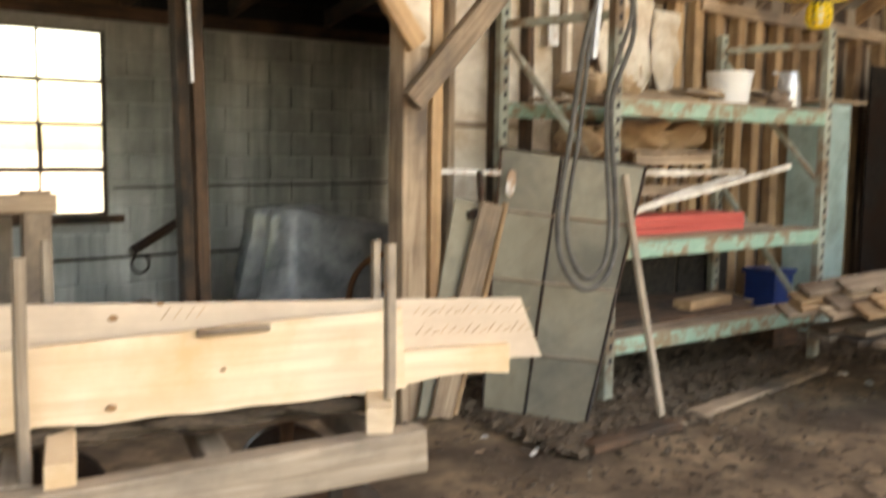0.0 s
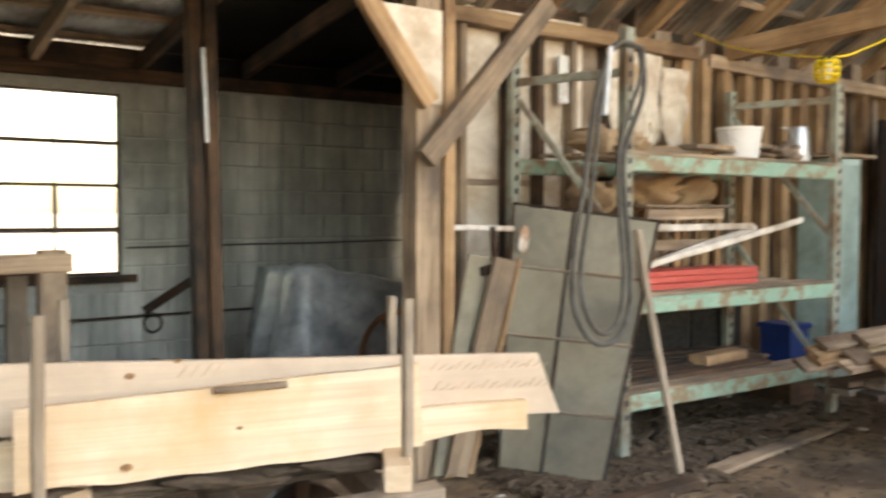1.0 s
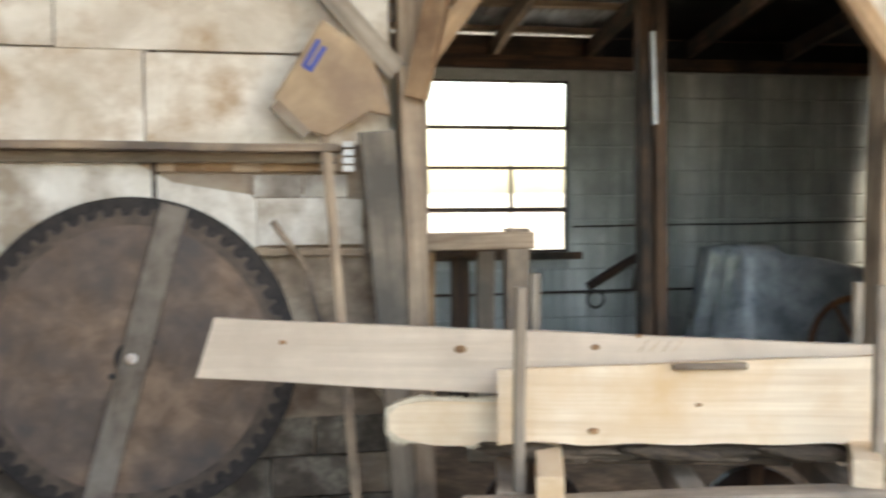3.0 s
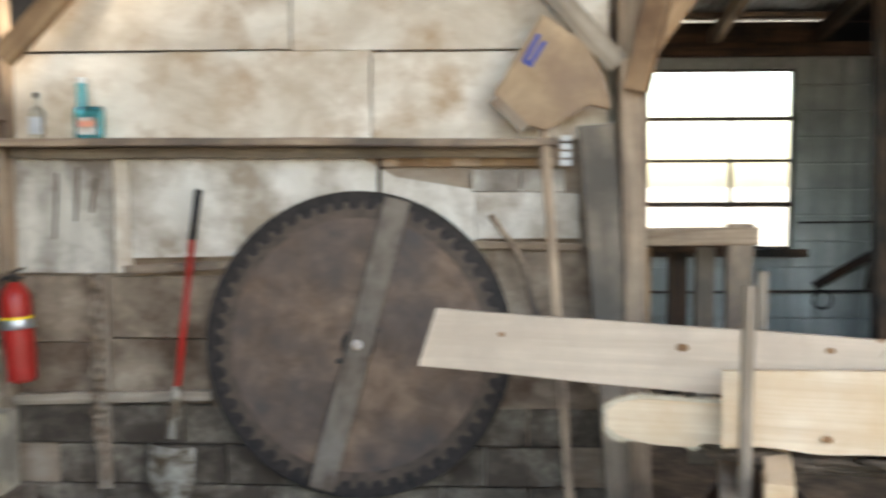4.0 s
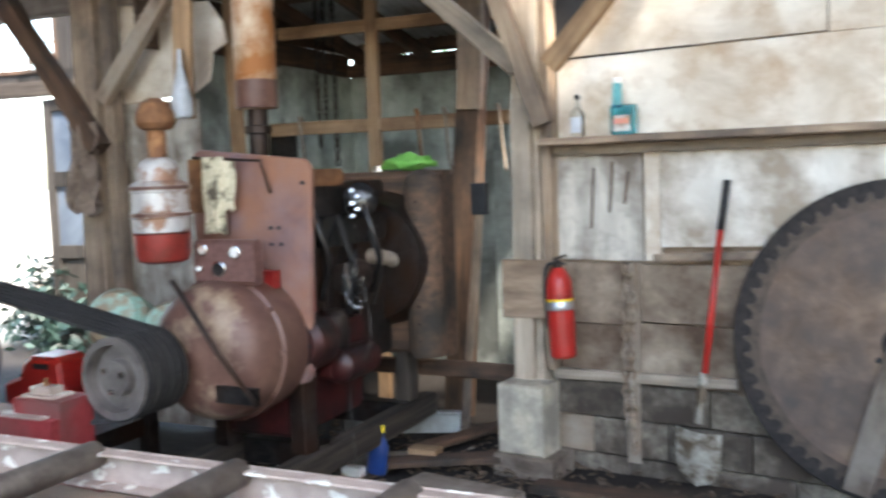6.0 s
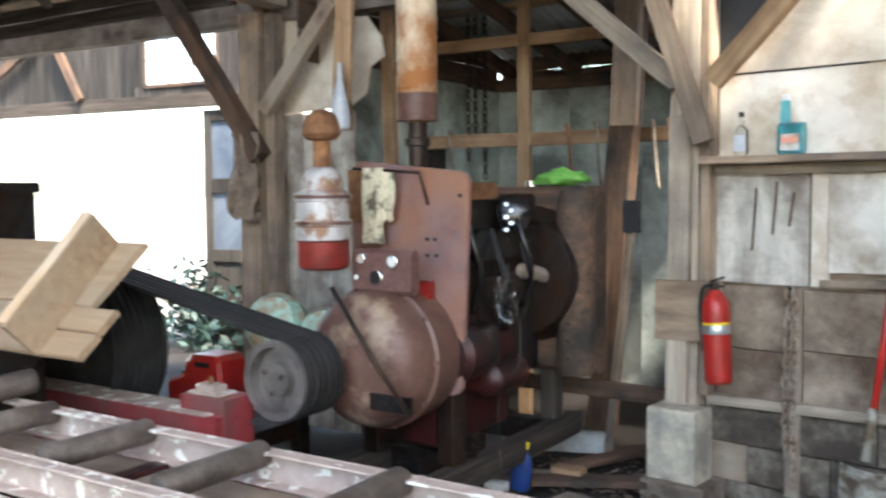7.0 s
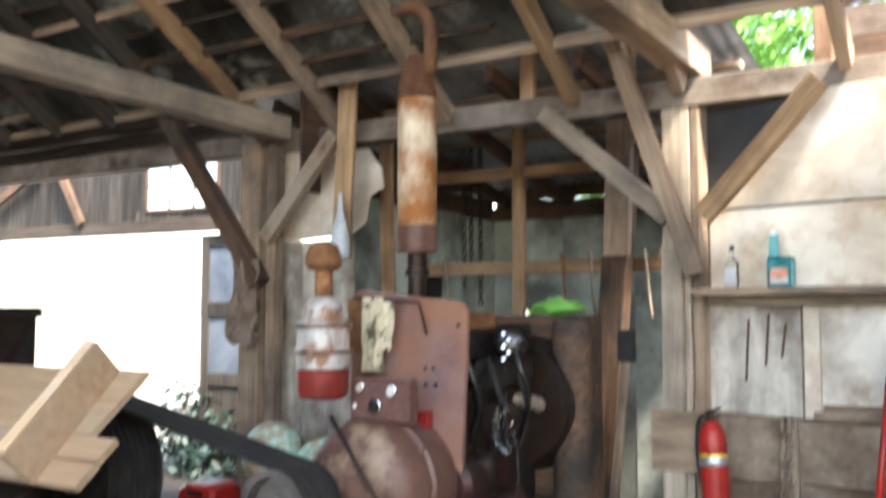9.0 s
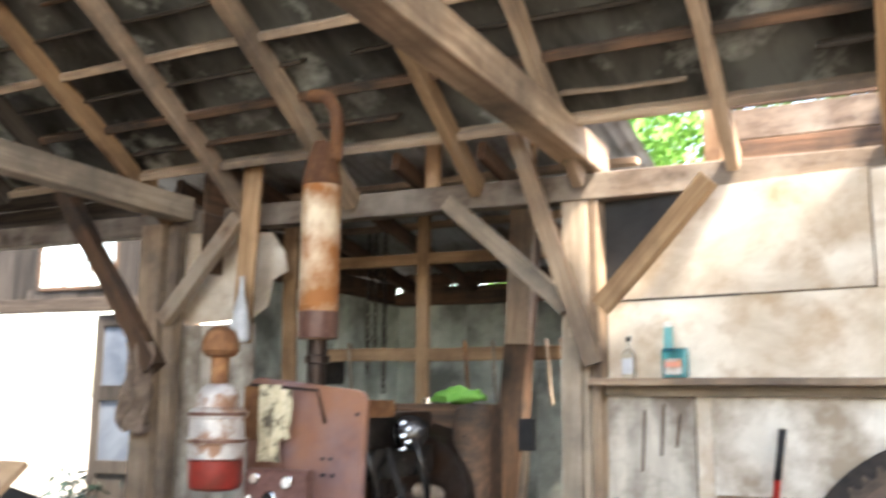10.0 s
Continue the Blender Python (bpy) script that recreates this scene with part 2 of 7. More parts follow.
    "galv": shade("galvanised_metal", (0.42, 0.44, 0.46), (0.60, 0.62, 0.64), (16, 16, 16), 0.4, 0.8, 0.1),
    "white_paint": shade("dirty_white_paint", (0.56, 0.54, 0.50), (0.78, 0.76, 0.72), (7, 7, 7), 0.5, 0.0, 0.1, stain=(0.40, 0.24, 0.15), stain_size=6.0, stain_amount=0.35, stain_sharp=0.06, vary=0.05),
    "cleaner": shade("dirty_silver_paint", (0.34, 0.32, 0.30), (0.62, 0.60, 0.57), (9, 9, 5), 0.5, 0.2, 0.15, stain=(0.26, 0.14, 0.085), stain_size=6.0, stain_amount=0.25, stain_sharp=0.05, vary=0),
    "red_deep": shade("deep_red_paint", (0.24, 0.012, 0.012), (0.38, 0.03, 0.026), (12, 12, 12), 0.4, 0.0, 0.1, stain=(0.12, 0.03, 0.02), stain_amount=0.3, vary=0),
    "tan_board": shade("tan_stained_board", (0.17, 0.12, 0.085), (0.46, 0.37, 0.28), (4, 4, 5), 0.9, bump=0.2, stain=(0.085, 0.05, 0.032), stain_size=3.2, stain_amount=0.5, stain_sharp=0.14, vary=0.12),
    "soil_board": shade("filthy_board", (0.075, 0.055, 0.042), (0.20, 0.155, 0.12), (4, 16, 16), 0.95, bump=0.4, stain=(0.28, 0.24, 0.20), stain_size=3.0, stain_amount=0.25),
    "white_plastic": shade("white_plastic", (0.76, 0.75, 0.72), (0.84, 0.83, 0.80), (4, 4, 4), 0.4, 0.0, 0.03, vary=0),
    "milky": shade("milky_plastic", (0.42, 0.44, 0.47), (0.62, 0.64, 0.67), (9, 9, 9), 0.35, 0.0, 0.05, vary=0),
    "blue": shade("blue_plastic", (0.008, 0.028, 0.12), (0.014, 0.05, 0.20), (4, 4, 4), 0.45, 0.0, 0.05, vary=0),
    "yellow": shade("yellow_plastic", (0.80, 0.55, 0.02), (0.90, 0.66, 0.04), (6, 6, 6), 0.4, 0.0, 0.03, vary=0),
    "cloth": shade("cream_rag", (0.46, 0.40, 0.26), (0.68, 0.61, 0.44), (40, 40, 40), 0.95, 0.0, 0.3, stain=(0.12, 0.10, 0.07), stain_size=14.0, stain_amount=0.3, stain_sharp=0.05),
    "cloth_dark": shade("brown_rag", (0.12, 0.085, 0.065), (0.27, 0.20, 0.155), (12, 12, 12), 0.95, 0.0, 0.5),
    "lime": shade("lime_cloth", (0.11, 0.33, 0.05), (0.20, 0.46, 0.10), (20, 20, 20), 0.8, 0.0, 0.3, vary=0),
    "paper": shade("brown_paper", (0.42, 0.28, 0.17), (0.60, 0.44, 0.29), (7, 7, 7), 0.85, 0.0, 0.3, stain=(0.30, 0.19, 0.11), stain_amount=0.35),
    "card": shade("cardboard", (0.26, 0.17, 0.10), (0.46, 0.33, 0.21), (5, 5, 5), 0.85, 0.0, 0.15, stain=(0.24, 0.16, 0.11), stain_size=3.0, stain_amount=0.4),
    "black": shade("plain_black", (0.010, 0.010, 0.011), (0.030, 0.030, 0.032), (5, 5, 5), 0.6, 0.0, 0.3),
    "plastic_sheet": shade("dusty_clear_sheet", (0.30, 0.33, 0.34), (0.50, 0.53, 0.54), (6, 6, 6), 0.3, 0.0, 0.3, stain=(0.20, 0.22, 0.23), stain_size=3.5, stain_amount=0.4),
    "leaf": shade("leaf", (0.06, 0.17, 0.02), (0.14, 0.32, 0.05), (3, 3, 3), 0.6, 0.0, 0.0),
    "leaf_dark": shade("dark_leaf", (0.010, 0.026, 0.020), (0.03, 0.06, 0.05), (3, 3, 3), 0.5, 0.0, 0.0),
    "block_light": shade("pale_concrete", (0.43, 0.37, 0.28), (0.60, 0.53, 0.41), (25, 25, 25), 0.95, bump=0.4, stain=(0.26, 0.23, 0.19), stain_size=5.0, stain_amount=0.3, vary=0),
    "label_pink": shade("pink_print", (0.7, 0.25, 0.22), (0.8, 0.4, 0.2), (90, 90, 30), 0.5, 0.0, 0.0, vary=0),
    "blue_paint": shade("blue_marker", (0.04, 0.06, 0.26), (0.06, 0.09, 0.34), (10, 10, 10), 0.6, 0.0, 0.0, vary=0),
}


def clear(name, colour, rough=0.05):
    m = bpy.data.materials.new(name)
    m.use_nodes = True
    b = m.node_tree.nodes["Principled BSDF"]
    b.inputs["Base Color"].default_value = (*colour, 1)
    b.inputs["Roughness"].default_value = rough
    b.inputs["Transmission Weight"].default_value = 1.0
    b.inputs["IOR"].default_value = 1.45
    return m


M["teal_glass"] = clear("teal_bottle", (0.14, 0.66, 0.84), 0.1)
M["clear_glass"] = clear("clear_glass", (0.85, 0.9, 0.9), 0.04)
M["pane"] = clear("window_pane", (0.95, 0.97, 0.97), 0.02)

# ---- mesh helpers ----
PLACED = {}


def thing(name, place, label, category, group="", kind=""):
    ob = tagged(new(name), label, category, group, kind)
    ob.empty_display_size = 0.1
    m = place if isinstance(place, Matrix) else Matrix.Translation(place)
    ob.matrix_basis = m
    PLACED[ob] = m
    return ob


def hang(ob, parent, m):
    """Puts ob at the world pose m, under parent where there is one."""
    PLACED[ob] = m
    if parent:
        ob.parent = parent
        ob.matrix_parent_inverse = PLACED[parent].inverted()
    ob.matrix_basis = m
    return ob


def solid(name, verts, faces, mat, parent=None, m=None, smooth=False, label=""):
    me = bpy.data.meshes.new(name)
    me.from_pydata([tuple(v) for v in verts], [], faces)
    me.materials.append(M[mat])
    me.validate()
    bm = bmesh.new()
    bm.from_mesh(me)
    bmesh.ops.recalc_face_normals(bm, faces=bm.faces)
    bm.to_mesh(me)
    bm.free()
    if smooth:
        me.shade_smooth()
    ob = new(name, me)
    if label:
        ob["label"] = label
    return hang(ob, parent, m or Matrix())


def box_mesh(l, w, h, n=1, chamfer=0.004, warp=0.0, seed=0):
    """A chamfered bar along x from 0 to l, centred in y and z, with n stretches that waver by warp."""
    c = min(chamfer, w * 0.3, h * 0.3)
    a, b = w / 2, h / 2
    ring = [(-a + c, -b), (a - c, -b), (a, -b + c), (a, b - c), (a - c, b), (-a + c, b), (-a, b - c), (-a, -b + c)]
    verts, faces = [], []
    for i in range(n + 1):
        x = l * i / n
        dy = warp * noise.noise((x * 1.7, seed * 7.3, 1.1)) * 2
        dz = warp * noise.noise((x * 1.7, seed * 7.3, 9.1)) * 2
        k = 1 + (warp * 4 * noise.noise((x * 3.1, seed * 3.3, 4.4)) if warp else 0)
        verts += [(x, y * k + dy, z * k + dz) for y, z in ring]
    for i in range(n):
        for j in range(8):
            k = (j + 1) % 8
            faces.append((i * 8 + j, i * 8 + k, i * 8 + 8 + k, i * 8 + 8 + j))
    faces += [tuple(range(7, -1, -1)), tuple(range(n * 8, n * 8 + 8))]
    return verts, faces


def frame_of(p0, p1, up=(0, 0, 1)):
    p0, p1 = Vector(p0), Vector(p1)
    x = (p1 - p0).normalized()
    up = Vector(up)
    if abs(x.dot(up)) > 0.98:
        up = Vector((0, 1, 0))
    y = up.cross(x).normalized()
    z = x.cross(y)
    m = Matrix((x, y, z)).transposed().to_4x4()
    m.translation = p0
    return m, (p1 - p0).length


SEED = [0]


def bar(name, p0, p1, w, h, mat, parent=None, up=(0, 0, 1), warp=0.004, chamfer=0.005, label="", category="", group="", kind=""):
    """A board or beam from p0 to p1, w wide and h high."""
    SEED[0] += 1
    m, l = frame_of(p0, p1, up)
    v, f = box_mesh(l, w, h, max(1, min(14, int(l / 0.25))) if warp else 1, chamfer, warp, SEED[0])
    ob = solid(name, v, f, mat, parent, m, label=label)
    return tagged(ob, "", category, group, kind)


def upright(name, x, y, z0, z1, w, d, mat, parent=None, lean=(0, 0), ang=0.0, **kw):
    """An upright post or board, w along the wall and d deep; ang turns it."""
    a = radians(ang)
    return bar(name, (x, y, z0), (x + lean[0], y + lean[1], z1), w, d, mat, parent, up=(-math.sin(a), math.cos(a), 0), **kw)


def slab(name, x0, x1, y, z0, z1, d, mat, parent=None, label="", chamfer=0.003, m=None, wavy=0.0):
    """A sheet standing in the x-z plane whose front is at y."""
    v, f = box_mesh(x1 - x0, d, z1 - z0, 6 if wavy else 1, chamfer, wavy, x0 + z0)
    return solid(name, v, f, mat, parent, (m or Matrix()) @ Matrix.Translation((x0, y + d / 2, (z0 + z1) / 2)), label=label)


def spin(name, profile, mat, parent=None, m=None, n=28, label="", smooth=True):
    """A turned shape round its own z from (radius, height) pairs."""
    verts, faces = [], []
    for r, z in profile:
        verts += [(r * math.cos(2 * math.pi * i / n), r * math.sin(2 * math.pi * i / n), z) for i in range(n)]
    for k in range(len(profile) - 1):
        for i in range(n):
            j = (i + 1) % n
            faces.append((k * n + i, k * n + j, k * n + n + j, k * n + n + i))
    faces += [tuple(range(n - 1, -1, -1)), tuple(range((len(profile) - 1) * n, len(profile) * n))]
    ob = solid(name, verts, faces, mat, parent, m, label=label)
    if smooth:
        ob.data.shade_smooth()
        try:
            ob.data.set_sharp_from_angle(angle=radians(35))
        except AttributeError:
            pass
    return ob


def tube(name, points, r, mat, parent=None, n=8, label="", taper=None, closed=True):
    """A round pipe or cable through points."""
    pts = [Vector(p) for p in points]
    verts, faces = [], []
    side = None
    for i, p in enumerate(pts):
        d = (pts[min(i + 1, len(pts) - 1)] - pts[max(i - 1, 0)]).normalized()
        ref = side if side is not None else (Vector((0, 0, 1)) if abs(d.z) < 0.9 else Vector((1, 0, 0)))
        b = d.cross(ref).normalized()
        side = b.cross(d).normalized()
        k = r if taper is None else r * (1 + (taper - 1) * i / (len(pts) - 1))
        verts += [p + k * (math.cos(2 * math.pi * j / n) * b + math.sin(2 * math.pi * j / n) * side) for j in range(n)]
    for i in range(len(pts) - 1):
        for j in range(n):
            k = (j + 1) % n
            faces.append((i * n + j, i * n + k, i * n + n + k, i * n + n + j))
    faces += [tuple(range(n - 1, -1, -1)), tuple(range((len(pts) - 1) * n, len(pts) * n))]
    ob = solid(name, verts, faces, mat, parent, label=label)
    ob.data.shade_smooth()
    return ob


def curve_points(points, n=24):
    """A smooth line through points."""
    p = [Vector(q) for q in points]
    p = [2 * p[0] - p[1]] + p + [2 * p[-1] - p[-2]]
    out = []
    for i in range(1, len(p) - 2):
        for k in range(n):
            t = k / n
            a, b, c, d = p[i - 1], p[i], p[i + 1], p[i + 2]
            out.append(0.5 * (2 * b + (c - a) * t + (2 * a - 5 * b + 4 * c - d) * t * t + (3 * b - a - 3 * c + d) * t ** 3))
    return out + [p[-2]]


def axle(p, direction):
    """A pose at p whose z points along direction."""
    m = Vector(direction).to_track_quat("Z", "Y").to_matrix().to_4x4()
    m.translation = Vector(p)
    return m


def outline(name, pts, depth, mat, parent=None, m=None, label="", chamfer=0.0):
    """A plate cut to the closed outline pts (x, z), depth thick towards +y."""
    bm = bmesh.new()
    vs = [bm.verts.new((x, 0, z)) for x, z in pts]
    f = bm.faces.new(vs)
    got = bmesh.ops.extrude_face_region(bm, geom=[f])
    for v in got["geom"]:
        if isinstance(v, bmesh.types.BMVert):
            v.co.y += depth
    bmesh.ops.triangulate(bm, faces=[q for q in bm.faces if len(q.verts) > 4])
    bmesh.ops.recalc_face_normals(bm, faces=bm.faces)
    if chamfer:
        sharp = [e for e in bm.edges if len(e.link_faces) == 2 and e.calc_face_angle(0) > 1.0]
        bmesh.ops.bevel(bm, geom=sharp, offset=chamfer, segments=1, affect="EDGES")
    me = bpy.data.meshes.new(name)
    bm.to_mesh(me)
    bm.free()
    me.materials.append(M[mat])
    ob = new(name, me)
    if label:
        ob["label"] = label
    return hang(ob, parent, m or Matrix())


def cloth(name, x0, x1, z0, z1, mat, parent=None, m=None, fold=0.02, freq=9.0, ragged=0.03, seed=1.0, nx=16, nz=18, label=""):
    """A hanging cloth in its x-z plane with folds, thick by 4 mm."""
    verts, faces = [], []
    for s in (0, 1):
        for j in range(nz + 1):
            t = j / nz
            for i in range(nx + 1):
                u = i / nx
                x = x0 + (x1 - x0) * u + ragged * noise.noise((t * 3, seed, u * 1.5)) * (1 - t)
                z = z0 + (z1 - z0) * t + (ragged * noise.noise((u * 4, seed + 5, 0)) * (1 - t))
                y = fold * math.sin(u * freq + 2 * noise.noise((u * 2, t * 2, seed))) * (1 - 0.5 * t) + fold * noise.noise((u * 5, t * 5, seed + 2))
                verts.append((x, y + 0.004 * s, z))
    w = nx + 1
    k = w * (nz + 1)
    for j in range(nz):
        for i in range(nx):
            a = j * w + i
            faces.append((a, a + 1, a + w + 1, a + w))
            faces.append((k + a, k + a + w, k + a + w + 1, k + a + 1))
    rim = [i for i in range(nx)] + [nx + j * w for j in range(nz)] + [nz * w + nx - i for i in range(nx)] + [(nz - j) * w for j in range(nz)]
    for a, b in zip(rim, rim[1:] + rim[:1]):
        faces.append((a, a + k, b + k, b))
    return solid(name, verts, faces, mat, parent, m, smooth=True, label=label)


def lumpy(name, size, mat, parent=None, m=None, amount=0.15, freq=3.0, seed=0.0, sub=3, label="", flat=0.0):
    """A rounded lump of the given size with an uneven surface."""
    bm = bmesh.new()
    bmesh.ops.create_icosphere(bm, subdivisions=sub, radius=0.5)
    for v in bm.verts:
        k = 1 + amount * noise.noise(v.co * freq + Vector((seed, seed * 2, 0)))
        q = v.co * k
        v.co = Vector((q.x * size[0], q.y * size[1], q.z * size[2]))
    me = bpy.data.meshes.new(name)
    bm.to_mesh(me)
    bm.free()
    me.materials.append(M[mat])
    me.shade_smooth()
    ob = new(name, me)
    if label:
        ob["label"] = label
    return hang(ob, parent, m or Matrix())

# ---- ground ----
def make_ground():
    near = lambda a, b, s: [a + s * i for i in range(int(round((b - a) / s)) + 1)]
    xs = [-400, -120, -50, -28, -18] + near(-14, 9, 0.25) + [14, 28, 60, 150, 400]
    ys = [-400, -120, -50, -25, -12] + near(-6, 9, 0.25) + [14, 28, 60, 150, 400]
    verts, faces = [], []
    for y in ys:
        for x in xs:
            z = 0.03 * noise.noise((x * 0.9, y * 0.9, 0)) + 0.02 * noise.noise((x * 2.7, y * 2.7, 4)) - 0.015
            verts.append((x, y, z if -14 < x < 9 and -6 < y < 9 else -0.02))
    w = len(xs)
    for j in range(len(ys) - 1):
        for i in range(w - 1):
            a = j * w + i
            faces.append((a, a + 1, a + w + 1, a + w))
    ob = solid("ground", verts, faces, "dirt", smooth=True)
    return tagged(ob, "dark brown packed dirt and sawdust ground", "ground", "", "structure")


ground = make_ground()
# Outdoors the dirt gives way to pale gravel.
nt = M["dirt"].node_tree
bs = nt.nodes["Principled BSDF"]
old = bs.inputs["Base Color"].links[0].from_socket
sep = nt.nodes.new("ShaderNodeSeparateXYZ")
geo = nt.nodes.new("ShaderNodeNewGeometry")
nt.links.new(geo.outputs["Position"], sep.inputs[0])


def step(socket, lo, hi):
    r = nt.nodes.new("ShaderNodeMapRange")
    r.inputs["From Min"].default_value, r.inputs["From Max"].default_value = lo, hi
    nt.links.new(socket, r.inputs["Value"])
    return r.outputs["Result"]


def most(a, b):
    r = nt.nodes.new("ShaderNodeMath")
    r.operation = "MAXIMUM"
    nt.links.new(a, r.inputs[0])
    nt.links.new(b, r.inputs[1])
    return r.outputs[0]


out = most(most(step(sep.outputs["Y"], -2.6, -3.6), step(sep.outputs["Y"], 8.2, 8.8)), step(sep.outputs["X"], -8.6, -9.4))
mixg = nt.nodes.new("ShaderNodeMix")
mixg.data_type = "RGBA"
nt.links.new(out, mixg.inputs["Factor"])
mixg.inputs["B"].default_value = (0.31, 0.285, 0.235, 1)
# The floor colour turns near black towards -x past a wandering edge.
dark_floor_noise = nt.nodes.new("ShaderNodeTexNoise")
dark_floor_noise.inputs["Scale"].default_value, dark_floor_noise.inputs["Detail"].default_value = 0.9, 7.0
nt.links.new(geo.outputs["Position"], dark_floor_noise.inputs["Vector"])
wander = nt.nodes.new("ShaderNodeMath")
wander.operation = "MULTIPLY_ADD"
wander.inputs[1].default_value = 5.0
nt.links.new(dark_floor_noise.outputs["Fac"], wander.inputs[0])
nt.links.new(sep.outputs["X"], wander.inputs[2])
oil = nt.nodes.new("ShaderNodeMix")
oil.data_type = "RGBA"
oil.inputs["B"].default_value = (0.022, 0.017, 0.014, 1)
nt.links.new(step(wander.outputs[0], 2.9, 1.3), oil.inputs["Factor"])
nt.links.new(old, oil.inputs["A"])
old = oil.outputs["Result"]
nt.links.new(old, mixg.inputs["A"])
nt.links.new(mixg.outputs["Result"], bs.inputs["Base Color"])

# ---- saw wall between the posts ----
WY = 4.30
saw_wall = thing("wall_north", (0, WY, 0), "patched wall of stained fibreboard, whitewashed boards and concrete blocks", "wall", "", "structure")
slab("sheathing", -2.45, 0.42, WY + 0.03, 0.0, 2.62, 0.05, "brown_board", saw_wall)
# upper fibreboard sheets
outline("panel", [(-1.02, 2.075), (-2.29, 2.075), (-1.74, 2.61), (-1.02, 2.615)], 0.03, "fibre", saw_wall, Matrix.Translation((0, WY - 0.010, 0)))
for x0, x1, z0, z1 in ((-1.01, 0.40, 2.065, 2.60), (-2.30, -0.66, 1.665, 2.065), (-0.65, 0.40, 1.665, 2.055)):
    slab("panel", x0, x1, WY - 0.012 + 0.004 * (x0 < -1.2), z0, z1, 0.03, "fibre", saw_wall, wavy=0.0015)
# whitewashed boards in the middle
slab("panel", -2.31, -1.86, WY - 0.008, 1.06, 1.60, 0.03, "grey_board", saw_wall, wavy=0.0015)
slab("panel", -1.85, -1.775, WY - 0.002, 1.06, 1.60, 0.03, "fibre", saw_wall)
outline("panel", [(-1.77, 1.13), (-0.19, 1.16), (-0.19, 1.44), (-0.55, 1.50), (-0.72, 1.595), (-1.77, 1.585)], 0.03, "white_board", saw_wall, Matrix.Translation((0, WY - 0.006, 0)))
outline("panel", [(-0.185, 1.22), (0.28, 1.22), (0.28, 1.42), (-0.185, 1.46)], 0.03, "white_board", saw_wall, Matrix.Translation((0, WY - 0.009, 0)))
bar("batten", (-1.80, WY - 0.02, 1.075), (-1.30, WY - 0.02, 1.10), 0.03, 0.04, "timber", saw_wall)
bar("batten", (-0.20, WY - 0.02, 1.19), (0.28, WY - 0.02, 1.185), 0.03, 0.035, "timber", saw_wall)
# strip of short slats under the shelf
for i in range(7):
    x = -0.66 + 0.125 * i
    slab("slat", x, x + 0.118, WY - 0.004, 1.545, 1.625, 0.02, "timber_warm" if i % 3 else "timber", saw_wall)
for i in range(2):
    slab("slat", -0.20 + 0.22 * i, 0.01 + 0.20 * i, WY - 0.02, 1.43, 1.53, 0.02, "grey_board", saw_wall)
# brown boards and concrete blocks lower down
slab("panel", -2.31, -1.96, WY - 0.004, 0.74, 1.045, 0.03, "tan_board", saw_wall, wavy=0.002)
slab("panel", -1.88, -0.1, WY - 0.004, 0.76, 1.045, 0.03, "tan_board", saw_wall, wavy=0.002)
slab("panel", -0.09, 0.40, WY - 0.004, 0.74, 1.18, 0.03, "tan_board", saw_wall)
bar("batten", (-1.92, WY - 0.015, 0.05), (-1.92, WY - 0.015, 1.05), 0.07, 0.02, "brown_board", saw_wall)
bar("batten", (-2.34, WY - 0.03, 0.47), (-1.40, WY - 0.03, 0.50), 0.04, 0.05, "timber_grey", saw_wall)
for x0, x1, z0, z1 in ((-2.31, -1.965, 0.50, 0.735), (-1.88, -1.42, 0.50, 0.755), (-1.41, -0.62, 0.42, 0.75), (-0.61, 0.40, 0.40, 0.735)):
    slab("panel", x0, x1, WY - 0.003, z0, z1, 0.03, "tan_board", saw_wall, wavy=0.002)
for r in range(3):
    for i in range(8):
        x = -2.34 + 0.40 * i - (0.2 if r % 2 else 0)
        if x + 0.39 < 0.5 and x > -2.5:
            slab("block", x, x + 0.39, WY - 0.006 + 0.006 * noise.noise((x, r, 0)), -0.12 + 0.19 * r, 0.063 + 0.19 * r, 0.05, "block", saw_wall, chamfer=0.008)

# ---- concrete block wall of the side bay, with its steel window ----
block_wall = thing("wall_block", (3.0, 7.5, 0), "pale painted concrete block wall with streaks and dark stains", "wall", "", "structure")
BW = 7.5
WIN = (0.90, 2.28, 0.95, 2.36)
slab("core", -0.4, WIN[0], BW + 0.02, -0.05, 2.45, 0.15, "mortar", block_wall)
slab("core", WIN[1], 6.4, BW + 0.02, -0.05, 2.45, 0.15, "mortar", block_wall)
slab("core", WIN[0], WIN[1], BW + 0.02, -0.05, WIN[2], 0.15, "mortar", block_wall)
slab("core", WIN[0], WIN[1], BW + 0.02, WIN[3], 2.45, 0.15, "mortar", block_wall)
for r in range(12):
    for i in range(18):
        x0 = -0.4 + 0.406 * i - (0.203 if r % 2 else 0)
        x1, z0, z1 = x0 + 0.397, 0.203 * r, 0.203 * r + 0.195
        if z1 > WIN[2] + 0.02 and z0 < WIN[3] - 0.05:
            if WIN[0] < x1 <= WIN[1] and x0 < WIN[0]:
                x1 = WIN[0]
            if WIN[0] <= x0 < WIN[1]:
                x0 = WIN[1]
        if x1 - x0 > 0.04 and x0 < 6.0:
            slab("block", x0, x1, BW + 0.003 * noise.noise((x0, r, 3)), z0, min(z1, 2.44), 0.05, "block_pale", block_wall, chamfer=0.006)
sill = slab("window_sill", WIN[0] - 0.05, WIN[1] + 0.10, BW - 0.05, WIN[2] - 0.06, WIN[2], 0.12, "timber_dark", block_wall)

